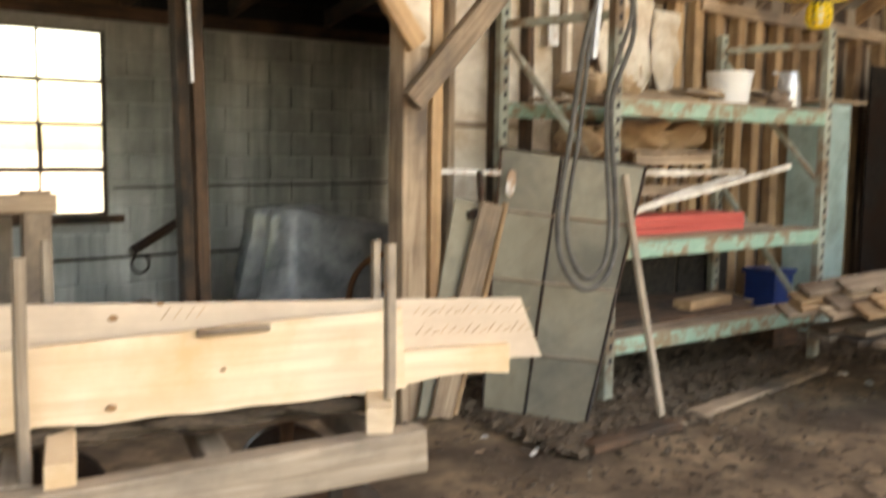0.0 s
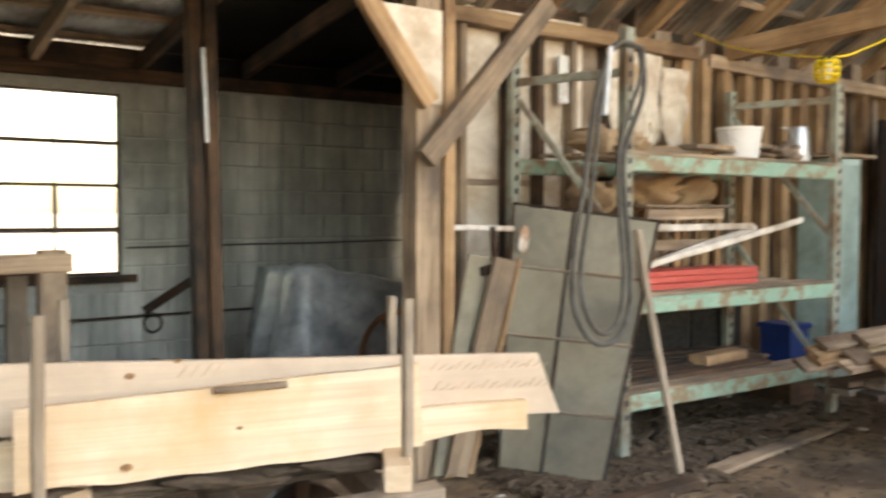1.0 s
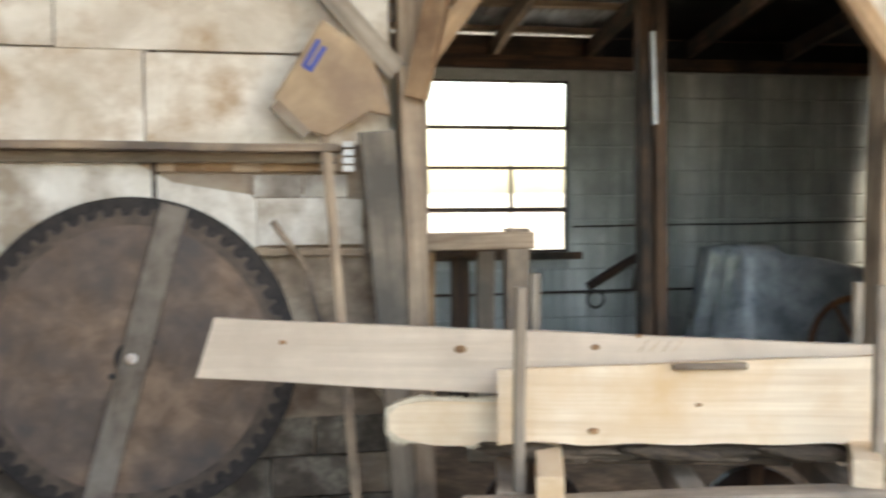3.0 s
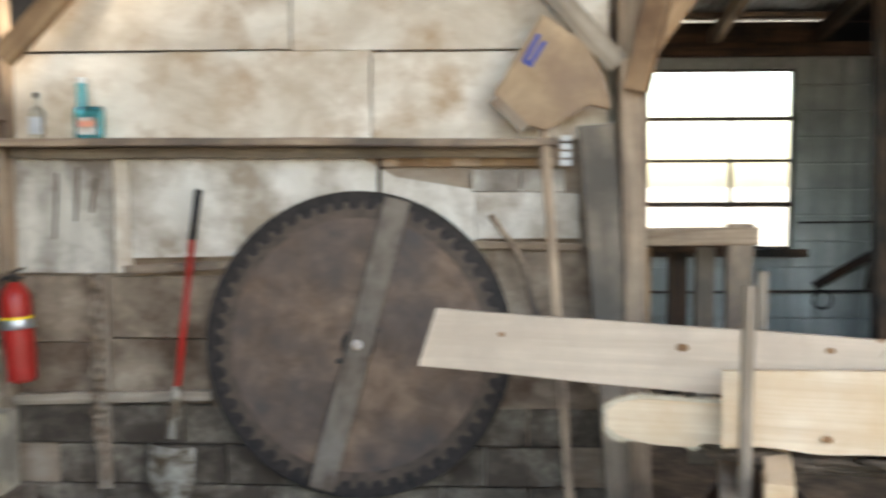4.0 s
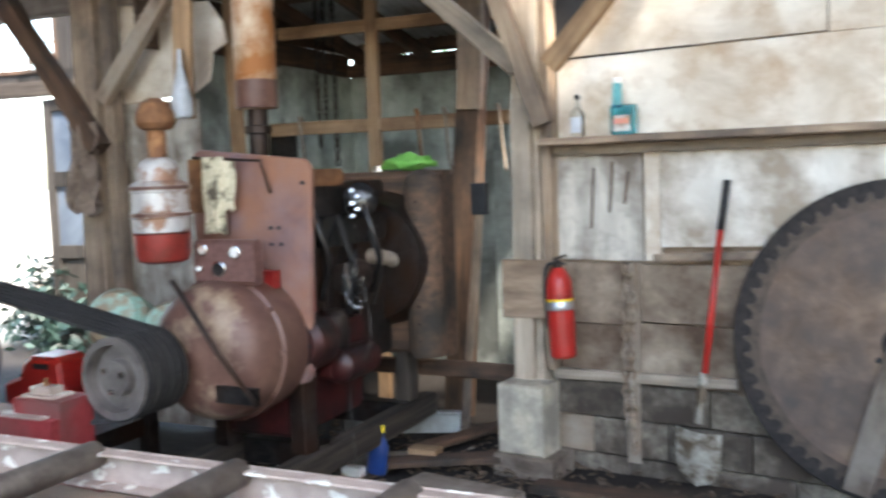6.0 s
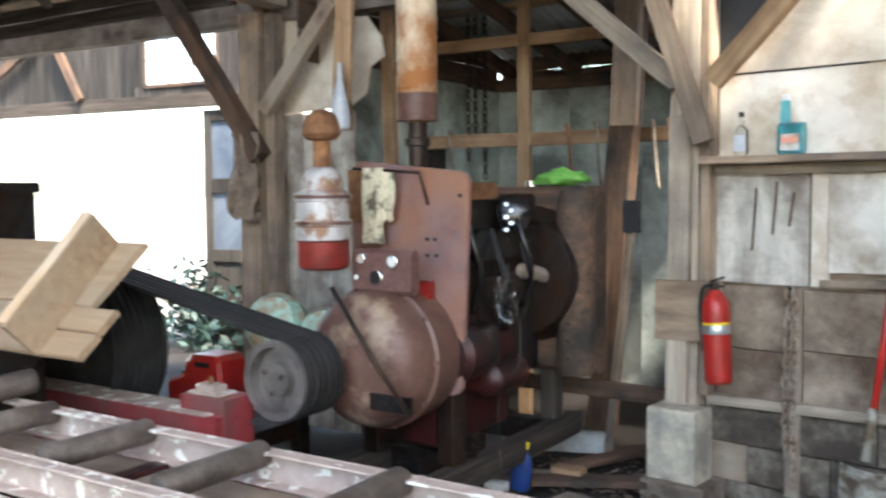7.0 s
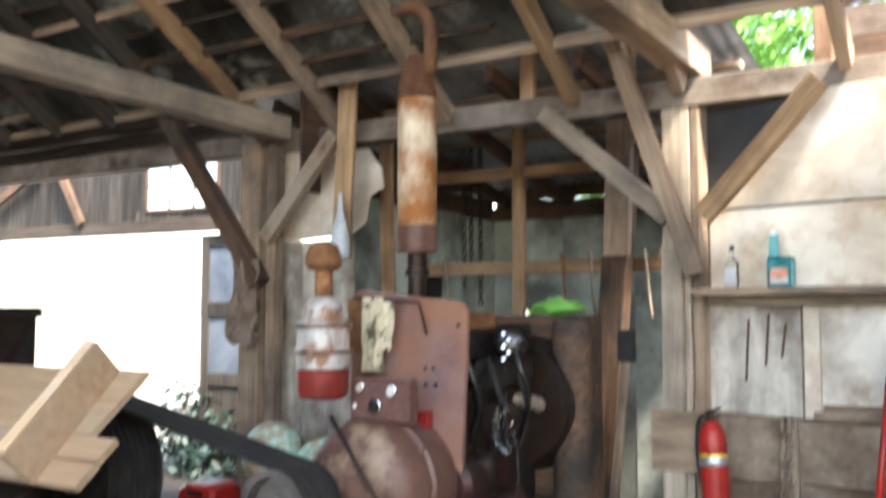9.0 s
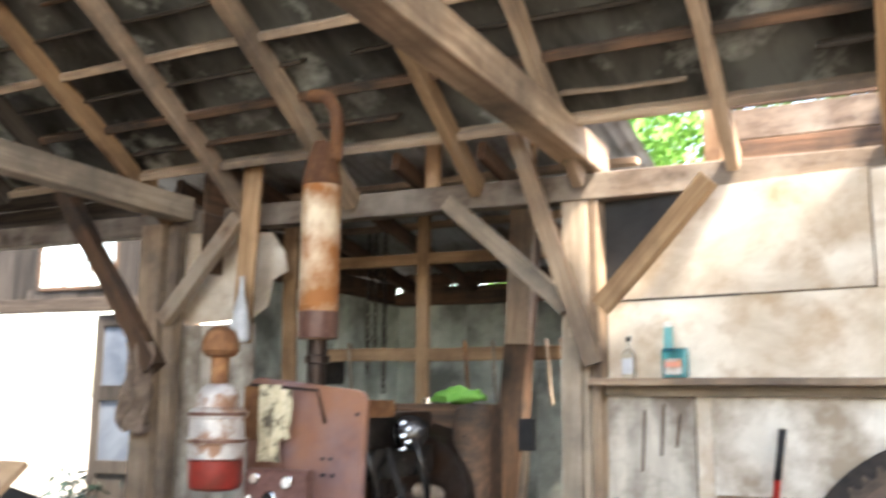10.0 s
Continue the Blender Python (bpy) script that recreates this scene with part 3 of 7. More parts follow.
window = thing("window_1", (1.6, BW, 0.95), "steel-framed window with large panes, blown out by daylight", "window", "", "structure")
for x, w in ((WIN[0], 0.045), (1.79, 0.016), (WIN[1], 0.045)):
    bar("window_frame", (x, BW + 0.06, WIN[2]), (x, BW + 0.06, WIN[3]), w, 0.03, "steel_dark", window, warp=0)
for z, w in ((WIN[2], 0.04), (1.30, 0.042), (1.645, 0.028), (1.975, 0.034), (WIN[3], 0.04)):
    bar("window_frame", (WIN[0], BW + 0.06, z), (WIN[1], BW + 0.06, z), 0.04, w, "steel_dark", window, warp=0)
bar("latch", (1.79, BW + 0.03, 1.31), (1.79, BW + 0.03, 1.64), 0.035, 0.03, "steel_dark", window)
for x0, x1 in ((WIN[0], 1.79), (1.79, WIN[1])):
    for z0, z1 in ((WIN[2], 1.30), (1.30, 1.645), (1.645, 1.975), (1.975, WIN[3])):
        p = slab("pane", x0 + 0.012, x1 - 0.012, BW + 0.058, z0 + 0.012, z1 - 0.012, 0.004, "pane", window, chamfer=0.0005)
        p.visible_shadow = False

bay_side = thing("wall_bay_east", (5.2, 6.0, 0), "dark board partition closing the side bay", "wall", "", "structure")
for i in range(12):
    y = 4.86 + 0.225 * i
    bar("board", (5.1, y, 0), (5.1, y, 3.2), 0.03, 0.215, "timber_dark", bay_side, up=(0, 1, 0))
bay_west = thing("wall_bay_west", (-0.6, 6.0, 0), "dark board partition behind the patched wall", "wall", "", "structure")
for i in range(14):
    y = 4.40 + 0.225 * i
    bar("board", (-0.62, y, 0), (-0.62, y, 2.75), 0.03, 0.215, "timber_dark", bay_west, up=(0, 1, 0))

# ---- stud wall behind the rack ----
RY = 4.72
stud_wall = thing("wall_rack", (5.5, RY, 0), "bare stud wall with cream boards and warm brown studs", "wall", "", "structure")
slab("sheathing", 3.22, 4.62, RY + 0.10, 0, 2.75, 0.03, "fibre", stud_wall)
for i in range(22):
    x = 4.62 + 0.19 * i
    bar("board", (x + 0.09, RY + 0.115, 0), (x + 0.09, RY + 0.115, 2.8), 0.183, 0.022, "timber_dark" if i % 2 else "brown_board", stud_wall, up=(0, 1, 0))
for i, x in enumerate((3.26, 3.52, 3.90, 4.17, 4.47, 4.80, 5.25, 5.62, 5.86, 6.10, 6.38, 6.62, 6.90, 7.14, 7.38, 7.7, 8.1, 8.5)):
    bar("stud", (x, RY + 0.05, 0), (x + 0.015 * noise.noise((x, 0, 0)), RY + 0.05, 2.62), 0.05 if i < 6 else 0.10, 0.09, "timber_dark" if i in (2, 3, 5) else ("timber_warm" if i > 5 else "timber"), stud_wall, up=(0, 1, 0))
slab("sheet", 3.56, 4.14, RY + 0.085, 1.62, 1.66, 0.012, "timber", stud_wall)
bar("wall_plate", (3.15, RY + 0.03, 2.66), (5.72, RY + 0.03, 2.64), 0.12, 0.10, "timber_warm", stud_wall)
bar("wall_plate", (5.85, RY + 0.03, 2.60), (8.6, RY + 0.03, 2.56), 0.12, 0.10, "timber", stud_wall)
cloth("torn_insulation", 0, 0.52, 1.90, 2.58, "fibre", stud_wall, Matrix.Translation((4.78, RY - 0.03, 0)), fold=0.03, ragged=0.22, seed=3.0, label="torn cream insulation hanging loose")
cloth("torn_insulation", 0, 0.30, 1.95, 2.50, "fibre", stud_wall, Matrix.Translation((5.28, RY - 0.04, 0)), fold=0.025, ragged=0.2, seed=8.0)
slab("patch", 4.33, 4.42, RY + 0.02, 2.18, 2.50, 0.012, "white_paint", stud_wall)

east_wall = thing("wall_east", (8.6, 1, 0), "dark weathered board end wall", "wall", "", "structure")
for i in range(45):
    y = -3.9 + 0.205 * i
    bar("board", (8.62, y, 0), (8.62, y, 4.6), 0.03, 0.20, "timber_dark" if i % 3 else "timber", east_wall, up=(0, 1, 0))

# ---- open front behind the camera ----
for x in (-6.5, -2.5, 1.6, 5.4):
    upright("timber_post", x, -1.55 + 0.14 * x, 0, 5.2, 0.18, 0.18, "timber", label="weathered square timber post of the open front", category="post", group="front posts")
bar("front_header", (-9.5, -2.88, 5.25), (8.7, -0.33, 5.25), 0.16, 0.24, "timber", label="weathered timber header over the open front", category="beam")

# Unseen wall, assumed; its length sets how much light reaches the left.
front_boards = thing("wall_front_west", (-6, -2.4, 0), "unseen dark weathered board wall assumed across part of the front", "wall", "", "structure")
for i in range(30):
    x = -9.4 + 0.205 * i
    bar("board", (x, -2.87 + 0.14 * (x + 9.5), 0), (x, -2.87 + 0.14 * (x + 9.5), 5.12), 0.03, 0.20, "timber_dark" if i % 3 else "timber", front_boards, up=(1, 0.14, 0))
# Unseen end wall added to hold back sky light from the west.
end_boards = thing("wall_end_west", (-9.5, 0, 0), "unseen dark weathered board end wall added beside the wide opening", "wall", "", "structure")
for i in range(29):
    y = -2.75 + 0.205 * i
    bar("board", (-9.5, y, 0), (-9.5, y, 5.0), 0.20, 0.03, "timber_dark" if i % 3 else "timber", end_boards, up=(1, 0, 0))

# ---- posts and braces on the post line ----
def post_c():
    p = thing("timber_post", (-2.44, 4.22, 0), "weathered grey timber post standing on a concrete block", "post", "main posts")
    upright("shaft", -2.44, 4.26, 0.2, 2.66, 0.15, 0.13, "timber_grey", p)
    bar("doubler", (-2.455, 4.165, 0.43), (-2.44, 4.165, 1.88), 0.11, 0.05, "timber_grey", p, up=(0, 1, 0))
    upright("side_board", -2.335, 4.26, 0.5, 2.66, 0.045, 0.11, "timber", p)
    bar("knee_brace", (-2.46, 4.17, 2.04), (-3.18, 4.10, 2.66), 0.05, 0.10, "timber_grey", p)
    bar("knee_brace", (-2.30, 4.12, 1.74), (-2.72, 4.02, 3.05), 0.10, 0.09, "timber", p)
    bar("knee_brace", (-2.28, 4.17, 2.03), (-1.70, 4.17, 2.62), 0.06, 0.10, "timber_warm", p)
    return p


post_c()
cb = thing("concrete_block", (-2.36, 4.10, 0), "pale concrete block standing on the dirt under the post", "block")
slab("body", -2.525, -2.275, 3.99, 0.10, 0.455, 0.19, "block_light", cb, chamfer=0.010)
slab("pad", -2.55, -2.22, 3.97, -0.02, 0.10, 0.24, "soil_board", cb, chamfer=0.012)

pa = thing("timber_post", (0.46, 4.22, 0), "weathered timber post with knee braces beside the patched wall", "post", "main posts")
upright("shaft", 0.50, 4.26, 0.0, 2.66, 0.13, 0.13, "timber", pa)
bar("side_board", (0.545, 4.15, 0.0), (0.47, 4.15, 2.0), 0.09, 0.03, "timber", pa, up=(0, 1, 0))
bar("knee_brace", (0.42, 4.14, 1.97), (-0.12, 4.14, 2.56), 0.05, 0.10, "timber_grey", pa)
bar("knee_brace", (0.50, 4.12, 1.86), (0.66, 4.05, 2.62), 0.07, 0.10, "timber_warm", pa)
bar("knee_brace", (0.54, 4.18, 2.02), (0.98, 4.2, 2.62), 0.06, 0.09, "timber_warm", pa)

pb = thing("timber_post", (2.93, 4.24, 0), "weathered timber post with crossing knee braces at the bay opening", "post", "main posts")
upright("shaft", 2.90, 4.28, 0.0, 2.66, 0.16, 0.14, "timber", pb)
upright("side_board", 3.02, 4.24, 0.0, 2.64, 0.07, 0.12, "timber_warm", pb)
bar("knee_brace", (2.87, 4.16, 2.02), (2.42, 4.16, 2.60), 0.06, 0.11, "timber_warm", pb)
outline("gusset", [(2.55, 2.52), (2.98, 2.52), (2.98, 2.02), (2.90, 2.02)], 0.02, "fibre", pb, Matrix.Translation((0, 4.20, 0)))
bar("knee_brace", (2.80, 4.10, 1.72), (3.60, 4.05, 2.62), 0.08, 0.12, "timber", pb)

# plate along the post line
bar("plate_beam", at((-2.45, 4.0), -7.0, 0.24, 2.735), at((-2.45, 4.0), 2.0, 0.24, 2.655), 0.12, 0.14, "soil_board", label="long weathered timber plate beam on the posts", category="beam")
bar("plate_beam", (-0.42, 4.26, 2.66), (3.2, 4.26, 2.66), 0.12, 0.13, "timber", label="weathered timber plate beam over the bay opening", category="beam")
# cross ties towards the front
bar("tie_beam", at((-2.45, 4.0), 0.10, 0.38, 2.84), at((-2.45, 4.0), 0.05, -5.6, 2.98), 0.16, 0.17, "timber", label="heavy weathered timber tie beam across the shed", category="beam", group="tie beams")
bar("tie_beam", at((-2.45, 4.0), -2.50, 0.06, 2.74), at((-2.45, 4.0), -2.52, -5.6, 2.86), 0.14, 0.15, "timber_grey", label="heavy grey timber tie beam across the shed", category="beam", group="tie beams")
bar("tie_beam", (6.1, 4.72, 2.70), (7.0, -0.9, 3.2), 0.13, 0.15, "timber_warm", label="brown timber tie beam above the rack", category="beam", group="tie beams")

# ---- main roof ----
K, Z0, RQ = 0.65, 2.86, (-2.45, 4.0)
U_AT = [-6.6, -5.9, -5.2, -4.55, -3.95, -3.3, -2.74, -2.10, -1.33, -0.52, 0.07, 0.85, 1.55, 2.25, 2.95, 3.65, 4.35, 5.0]
# Rafters beyond u -3 get the near-black tone for the roof shade there.
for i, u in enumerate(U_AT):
    mat = ("timber_warm", "timber", "timber")[i % 3] if u > -3.0 else "dim_timber"
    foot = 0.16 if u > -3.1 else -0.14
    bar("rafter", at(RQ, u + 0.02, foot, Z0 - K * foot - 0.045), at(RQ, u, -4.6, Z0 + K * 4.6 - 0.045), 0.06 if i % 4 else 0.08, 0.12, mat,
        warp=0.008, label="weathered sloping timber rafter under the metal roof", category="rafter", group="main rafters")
for i, v in enumerate((-0.10, -0.43, -0.77, -1.25, -1.75, -2.3, -2.9, -3.5, -4.1)):
    bar("purlin", at(RQ, -6.9, v, Z0 - K * v + 0.035), at(RQ, 5.1, v, Z0 - K * v + 0.035), (0.15, 0.10, 0.11, 0.12)[i % 4], 0.045, ("timber", "timber_dark", "timber", "timber_warm")[i % 4], warp=0.006,
        up=(0, -K, 1), label="rough sawn purlin board across the rafters", category="purlin", group="main purlins")
bar("nailer_board", at(RQ, 0.35, -0.86, Z0 + K * 0.86 + 0.02), at(RQ, 5.0, -0.86, Z0 + K * 0.86 + 0.02), 0.15, 0.03, "timber_warm", up=(0, -K, 1), warp=0.006, label="wide pale brown board across the rafters", category="board")
for u, h in ((-3.05, 0.62), (-2.36, 0.5), (-0.85, 0.62), (-0.25, 0.5), (0.02, 0.6), (0.75, 0.4)):
    bar("stub_stud", at(RQ, u, 0.30, 2.72), at(RQ, u, 0.30, 2.72 + h), 0.09, 0.05, "timber_warm", up=(0, 1, 0), label="short upright stud above the plate beam", category="stud", group="stub studs")


def corrugated(name, o, e, down, width, length, mat, label, pitch=0.08, amp=0.009, ragged=0.0, seed=0.0, kind="structure"):
    """A sheet roof of real ribs: width along e, length along down."""
    e, down = Vector(e).normalized(), Vector(down).normalized()
    n = e.cross(down).normalized()
    if n.z < 0:
        n = -n
    cols = int(width / pitch * 4)
    verts, faces = [], []
    rows = 6
    for i in range(cols + 1):
        x = width * i / cols
        for j in range(rows + 1):
            t = length * j / rows
            if j == rows and ragged:
                t += ragged * noise.noise((int(x / 0.65), seed, 2.0))
            lift = amp * math.sin(2 * math.pi * x / pitch) + 0.012 * noise.noise((x * 0.8, t * 0.7, seed))
            verts.append(Vector(o) + e * x + down * t + n * lift)
    w = rows + 1
    for i in range(cols):
        for j in range(rows):
            a = i * w + j
            faces.append((a, a + 1, a + w + 1, a + w))
    ob = solid(name, verts, faces, mat, smooth=True)
    return tagged(ob, label, "roof", "", kind)


down = (NV - Vector((0, 0, K))).normalized()
corrugated("roof_main", at(RQ, -7.1, -4.6, Z0 + K * 4.6 + 0.075), EV, down, 12.3, 5.42, "roof_old", "dark old sheet metal roof with pale patches", pitch=0.30, amp=0.005, ragged=0.10)
rnd_roof = random.Random(17)
for v in (-0.25, -0.60, -0.95, -1.10, -1.45, -1.60, -1.95, -2.1, -2.5, -2.7, -3.2, -3.8):
    u = -6.9 + rnd_roof.uniform(0, 0.5)
    while u < 4.4:
        l = rnd_roof.uniform(0.5, 2.2)
        vv = v + rnd_roof.uniform(-0.05, 0.05)
        bar("sheathing_board", at(RQ, u, vv, Z0 - K * vv + 0.052), at(RQ, min(u + l, 5.0), vv + rnd_roof.uniform(-0.03, 0.03), Z0 - K * vv + 0.052), rnd_roof.uniform(0.06, 0.17), 0.02,
            rnd_roof.choice(("dim_timber", "timber_dark", "dim_timber", "timber_dark", "brown_board")), up=(0, -K, 1), warp=0.005, label="dark rough sheathing board under the roof metal", category="board", group="roof sheathing")
        u += l + rnd_roof.uniform(0.15, 0.9)
# far slope down to the open front
corrugated("roof_front", at(RQ, -7.1, -4.6, Z0 + K * 4.6 + 0.075), EV, -NV - Vector((0, 0, 0.55)), 16.5, 0.9, "metal_roof", "dull corrugated sheet metal front roof slope", seed=5.0)

# roof over the rack, on its own rafters
for i in range(13):
    x = 2.7 + 0.5 * i
    bar("rafter", (x, 4.85, 2.72), (x + 0.05, -0.6, 2.72 + 5.45 * 0.62), 0.05, 0.13, "timber_warm" if i % 2 else "timber", warp=0.007, label="brown sloping timber rafter above the rack", category="rafter", group="rack rafters")
for y in (4.5, 3.9, 3.3, 2.6, 1.9, 1.2, 0.4):
    bar("purlin", (2.3, y, 2.86 + (4.75 - y) * 0.62), (8.6, y, 2.86 + (4.75 - y) * 0.62), 0.10, 0.04, "timber", up=(0, -0.62, 1), label="rough sawn purlin board across the rafters", category="purlin", group="rack purlins")
corrugated("roof_east", (2.2, -0.7, 2.90 + 5.5 * 0.62), (1, 0, 0), (0, 1, -0.62), 6.6, 6.75, "metal_roof", "dull corrugated sheet metal roof above the rack", seed=9.0)

# ---- side bay roof ----
for i, x in enumerate((0.0, 0.85, 1.65, 2.45, 3.3, 4.2, 5.0)):
    bar("rafter", (x - 0.12, 4.35, 3.04), (x, 7.65, 2.60), 0.06, 0.13, "timber_dark" if i != 2 else "timber", label="dark sloping rafter over the side bay", category="rafter", group="bay rafters")
for i, y in enumerate((7.35, 6.75, 6.1, 5.4, 4.7)):
    z = 2.68 + (7.65 - y) * 0.133 + 0.02
    bar("purlin", (-0.6, y, z), (2.55 if i < 3 else 5.2, y, z), 0.10, 0.04, "timber" if i < 2 else "timber_dark", label="rough purlin board over the side bay", category="purlin", group="bay purlins")
corrugated("roof_bay", (-0.9, 4.35, 3.18), (1, 0, 0), (0, 1, -0.133), 3.5, 3.36, "roof_bay", "blue-grey sheet metal roof over the side bay", seed=13.0)
# The right part of this roof is black to stand in for shade.
corrugated("roof_bay_dark", (2.61, 4.35, 3.185), (1, 0, 0), (0, 1, -0.133), 3.1, 3.36, "shade_black", "side bay roof part coloured black for the shade there", pitch=0.4, amp=0.004, seed=14.0)
# Black strip carries the same shade down to the block wall.
bar("bay_lining", (2.55, 7.46, 2.60), (5.1, 7.46, 2.60), 0.02, 0.20, "shade_black", label="black strip above the block wall for the shade there", category="tar paper")
# Board added to stop a streak of light under the bay eave.
bar("bay_fascia", (2.5, 7.66, 2.62), (5.1, 7.66, 2.63), 0.04, 0.24, "timber_dark", label="added dark board stopping light at the eave over the block wall", category="board")
bar("bay_plate", (-0.6, 7.52, 2.50), (5.1, 7.52, 2.50), 0.16, 0.10, "timber_dark", label="dark timber plate on the block wall", category="beam")
bp = thing("timber_post", (2.22, 5.6, 0), "dark brown built-up timber post in the side bay", "post")
upright("shaft", 2.19, 5.62, 0, 2.84, 0.07, 0.12, "timber_dark", bp, lean=(-0.06, 0))
upright("shaft", 2.28, 5.60, 0, 2.84, 0.075, 0.12, "timber_dark", bp, lean=(-0.06, 0))
bar("pipe", (2.18, 5.50, 1.86), (2.155, 5.50, 2.42), 0.025, 0.025, "galv", bp, label="thin galvanised strip")

# ---- engine bay walls and roof ----
CORNER = Vector((-5.05, 6.12, 0))
eng_back = thing("wall_engine_bay", CORNER, "pale green sheet wall behind the engine", "wall", "", "structure")
for i in range(6):
    c = CORNER + EV * (0.62 * i)
    m = Matrix.Translation(c) @ pose(0, 0, 0, 0, 0, SKEW)
    slab("sheet", 0.0, 0.63, 0.006 * (i % 2), 0.85 if i > 3 else 0.0, 2.33, 0.02, "green_sheet", eng_back, m=m)
for r in range(4):
    for i in range(4):
        m = Matrix.Translation(CORNER + EV * (2.3 + 0.41 * i - 0.2 * (r % 2))) @ pose(0, 0, 0, 0, 0, SKEW)
        slab("block", 0, 0.40, -0.01, 0.203 * r, 0.203 * r + 0.196, 0.12, "block_pale", eng_back, m=m, chamfer=0.006)
eng_side = thing("wall_engine_side", CORNER - NV * 1.3, "pale green and grey board side wall of the engine bay", "wall", "", "structure")
for i in range(4):
    m = Matrix.Translation(CORNER - NV * (0.50 * i)) @ pose(0, 0, 0, 0, 0, SKEW - 90)
    slab("sheet", 0.0, 0.51, -0.02 - 0.006 * (i % 2), 0.0, 2.33 + 0.02 * (i % 2), 0.02, "green_sheet", eng_side, m=m)
for i in range(6):
    u = -2.7 + 0.55 * i
    bar("rafter", at(RQ, u, 0.2, 2.94), at(RQ, u, 2.6, 2.44), 0.05, 0.11, "timber_dark", label="dark sloping rafter over the engine bay", category="rafter", group="engine bay rafters")
for v in (0.7, 1.35, 2.0):
    bar("purlin", at(RQ, -3.0, v, 2.93 - v * 0.208 + 0.13), at(RQ, 0.26, v, 2.93 - v * 0.208 + 0.13), 0.09, 0.04, "timber", label="rough purlin over the engine bay", category="purlin", group="engine bay purlins")
# Added strip, hidden by the main roof, that blocks sun at the eave.
corrugated("roof_passage", at(RQ, -7.1, -0.12, 3.157), EV, NV - Vector((0, 0, 0.208)), 4.0, 0.62, "roof_old", "narrow strip of old sheet metal added to keep sun out at the eave", seed=22.0)
# The bay roof overlaps the main eave to block the sun as well.
corrugated("roof_engine_bay", at(RQ, -3.1, -0.12, 3.157), EV, NV - Vector((0, 0, 0.208)), 3.4, 2.93, "roof_bay", "dull blue-grey sheet metal roof over the engine bay", seed=21.0)
bar("wall_plate", CORNER + Vector((0, -0.02, 2.38)), CORNER + EV * 3.6 + Vector((0, -0.02, 2.38)), 0.09, 0.10, "timber_dark", label="dark timber plate on the green sheet wall", category="beam")
# Black sheet in place of the unlit interior behind the wall top.
black = thing("plain_black", (-2.1, 4.36, 2.3), "black sheet standing for the dark interior above the patched wall", "tarp")
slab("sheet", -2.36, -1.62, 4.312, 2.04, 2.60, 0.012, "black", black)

# ---- far wall with the wide opening to daylight ----
DQ, DA = (-8.1, 5.3), 14.6
dm = Matrix.Translation((DQ[0], DQ[1], 0)) @ pose(0, 0, 0, 0, 0, DA)
door_wall = thing("wall_west", dm, "weathered board wall above a wide opening full of daylight", "wall", "", "structure")


def dslab(name, x0, x1, z0, z1, y, d, mat, parent=door_wall):
    return slab(name, x0, x1, y, z0, z1, d, mat, parent, m=dm)


W2 = (-0.72, 0.21, 2.60, 3.38)
# Upper boards are coloured near black for the shade under the far roof.
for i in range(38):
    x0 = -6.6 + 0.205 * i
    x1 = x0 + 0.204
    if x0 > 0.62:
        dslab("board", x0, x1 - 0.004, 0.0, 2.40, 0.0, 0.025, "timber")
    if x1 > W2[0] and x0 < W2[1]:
        dslab("board", x0, x1, 2.46, W2[2], 0.0, 0.025, "dim_upright")
        dslab("board", x0, x1, W2[3], 4.2, 0.0, 0.025, "dim_upright")
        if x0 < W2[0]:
            dslab("board", x0, W2[0], W2[2], W2[3], 0.0, 0.025, "dim_upright")
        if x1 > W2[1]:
            dslab("board", W2[1], x1, W2[2], W2[3], 0.0, 0.025, "dim_upright")
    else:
        dslab("board", x0, x1, 2.46, 4.2, 0.0, 0.025, "dim_upright")
dslab("header", -6.6, 1.2, 2.36, 2.50, -0.06, 0.06, "dim_timber")
bar("brace", dm @ Vector((-3.4, -0.08, 2.5)), dm @ Vector((-2.2, -0.08, 3.15)), 0.05, 0.09, "timber_dark", door_wall)
bar("brace", dm @ Vector((-1.55, -0.08, 2.5)), dm @ Vector((-1.95, -0.08, 3.2)), 0.05, 0.09, "timber_dark", door_wall)
win2 = thing("window_2", dm @ Matrix.Translation((-0.5, 0, 2.63)), "small square window above the opening", "window", "", "structure")
for k in range(4):
    x = W2[0] + (W2[1] - W2[0]) * k / 3
    bar("window_frame", dm @ Vector((x, 0.0, W2[2])), dm @ Vector((x, 0.0, W2[3])), 0.04 if k in (0, 3) else 0.012, 0.03, "timber_dark", win2, warp=0)
for k in range(4):
    z = W2[2] + (W2[3] - W2[2]) * k / 3
    bar("window_frame", dm @ Vector((W2[0], 0.0, z)), dm @ Vector((W2[1], 0.0, z)), 0.03, 0.04 if k in (0, 3) else 0.012, "timber_dark", win2, warp=0)
leaf_door = thing("door_1", dm @ Matrix.Translation((0.3, 0, 0)), "dark framed door leaf with dull blue-grey panes, standing open", "door", "", "structure")
for x in (0.04, 0.62):
    dslab("stile", x, x + 0.09, 0.0, 2.33, -0.03, 0.05, "dim_upright", leaf_door)
for z0, z1 in ((0.0, 0.3), (0.85, 0.97), (1.52, 1.66), (2.22, 2.33)):
    dslab("rail", 0.13, 0.62, z0, z1, -0.03, 0.05, "dim_upright", leaf_door)
for z0, z1 in ((0.97, 1.52), (1.66, 2.22)):
    dslab("panel", 0.13, 0.62, z0, z1, -0.01, 0.012, "door_pane", leaf_door)
dslab("panel", 0.13, 0.62, 0.3, 0.85, -0.01, 0.012, "dim_upright", leaf_door)

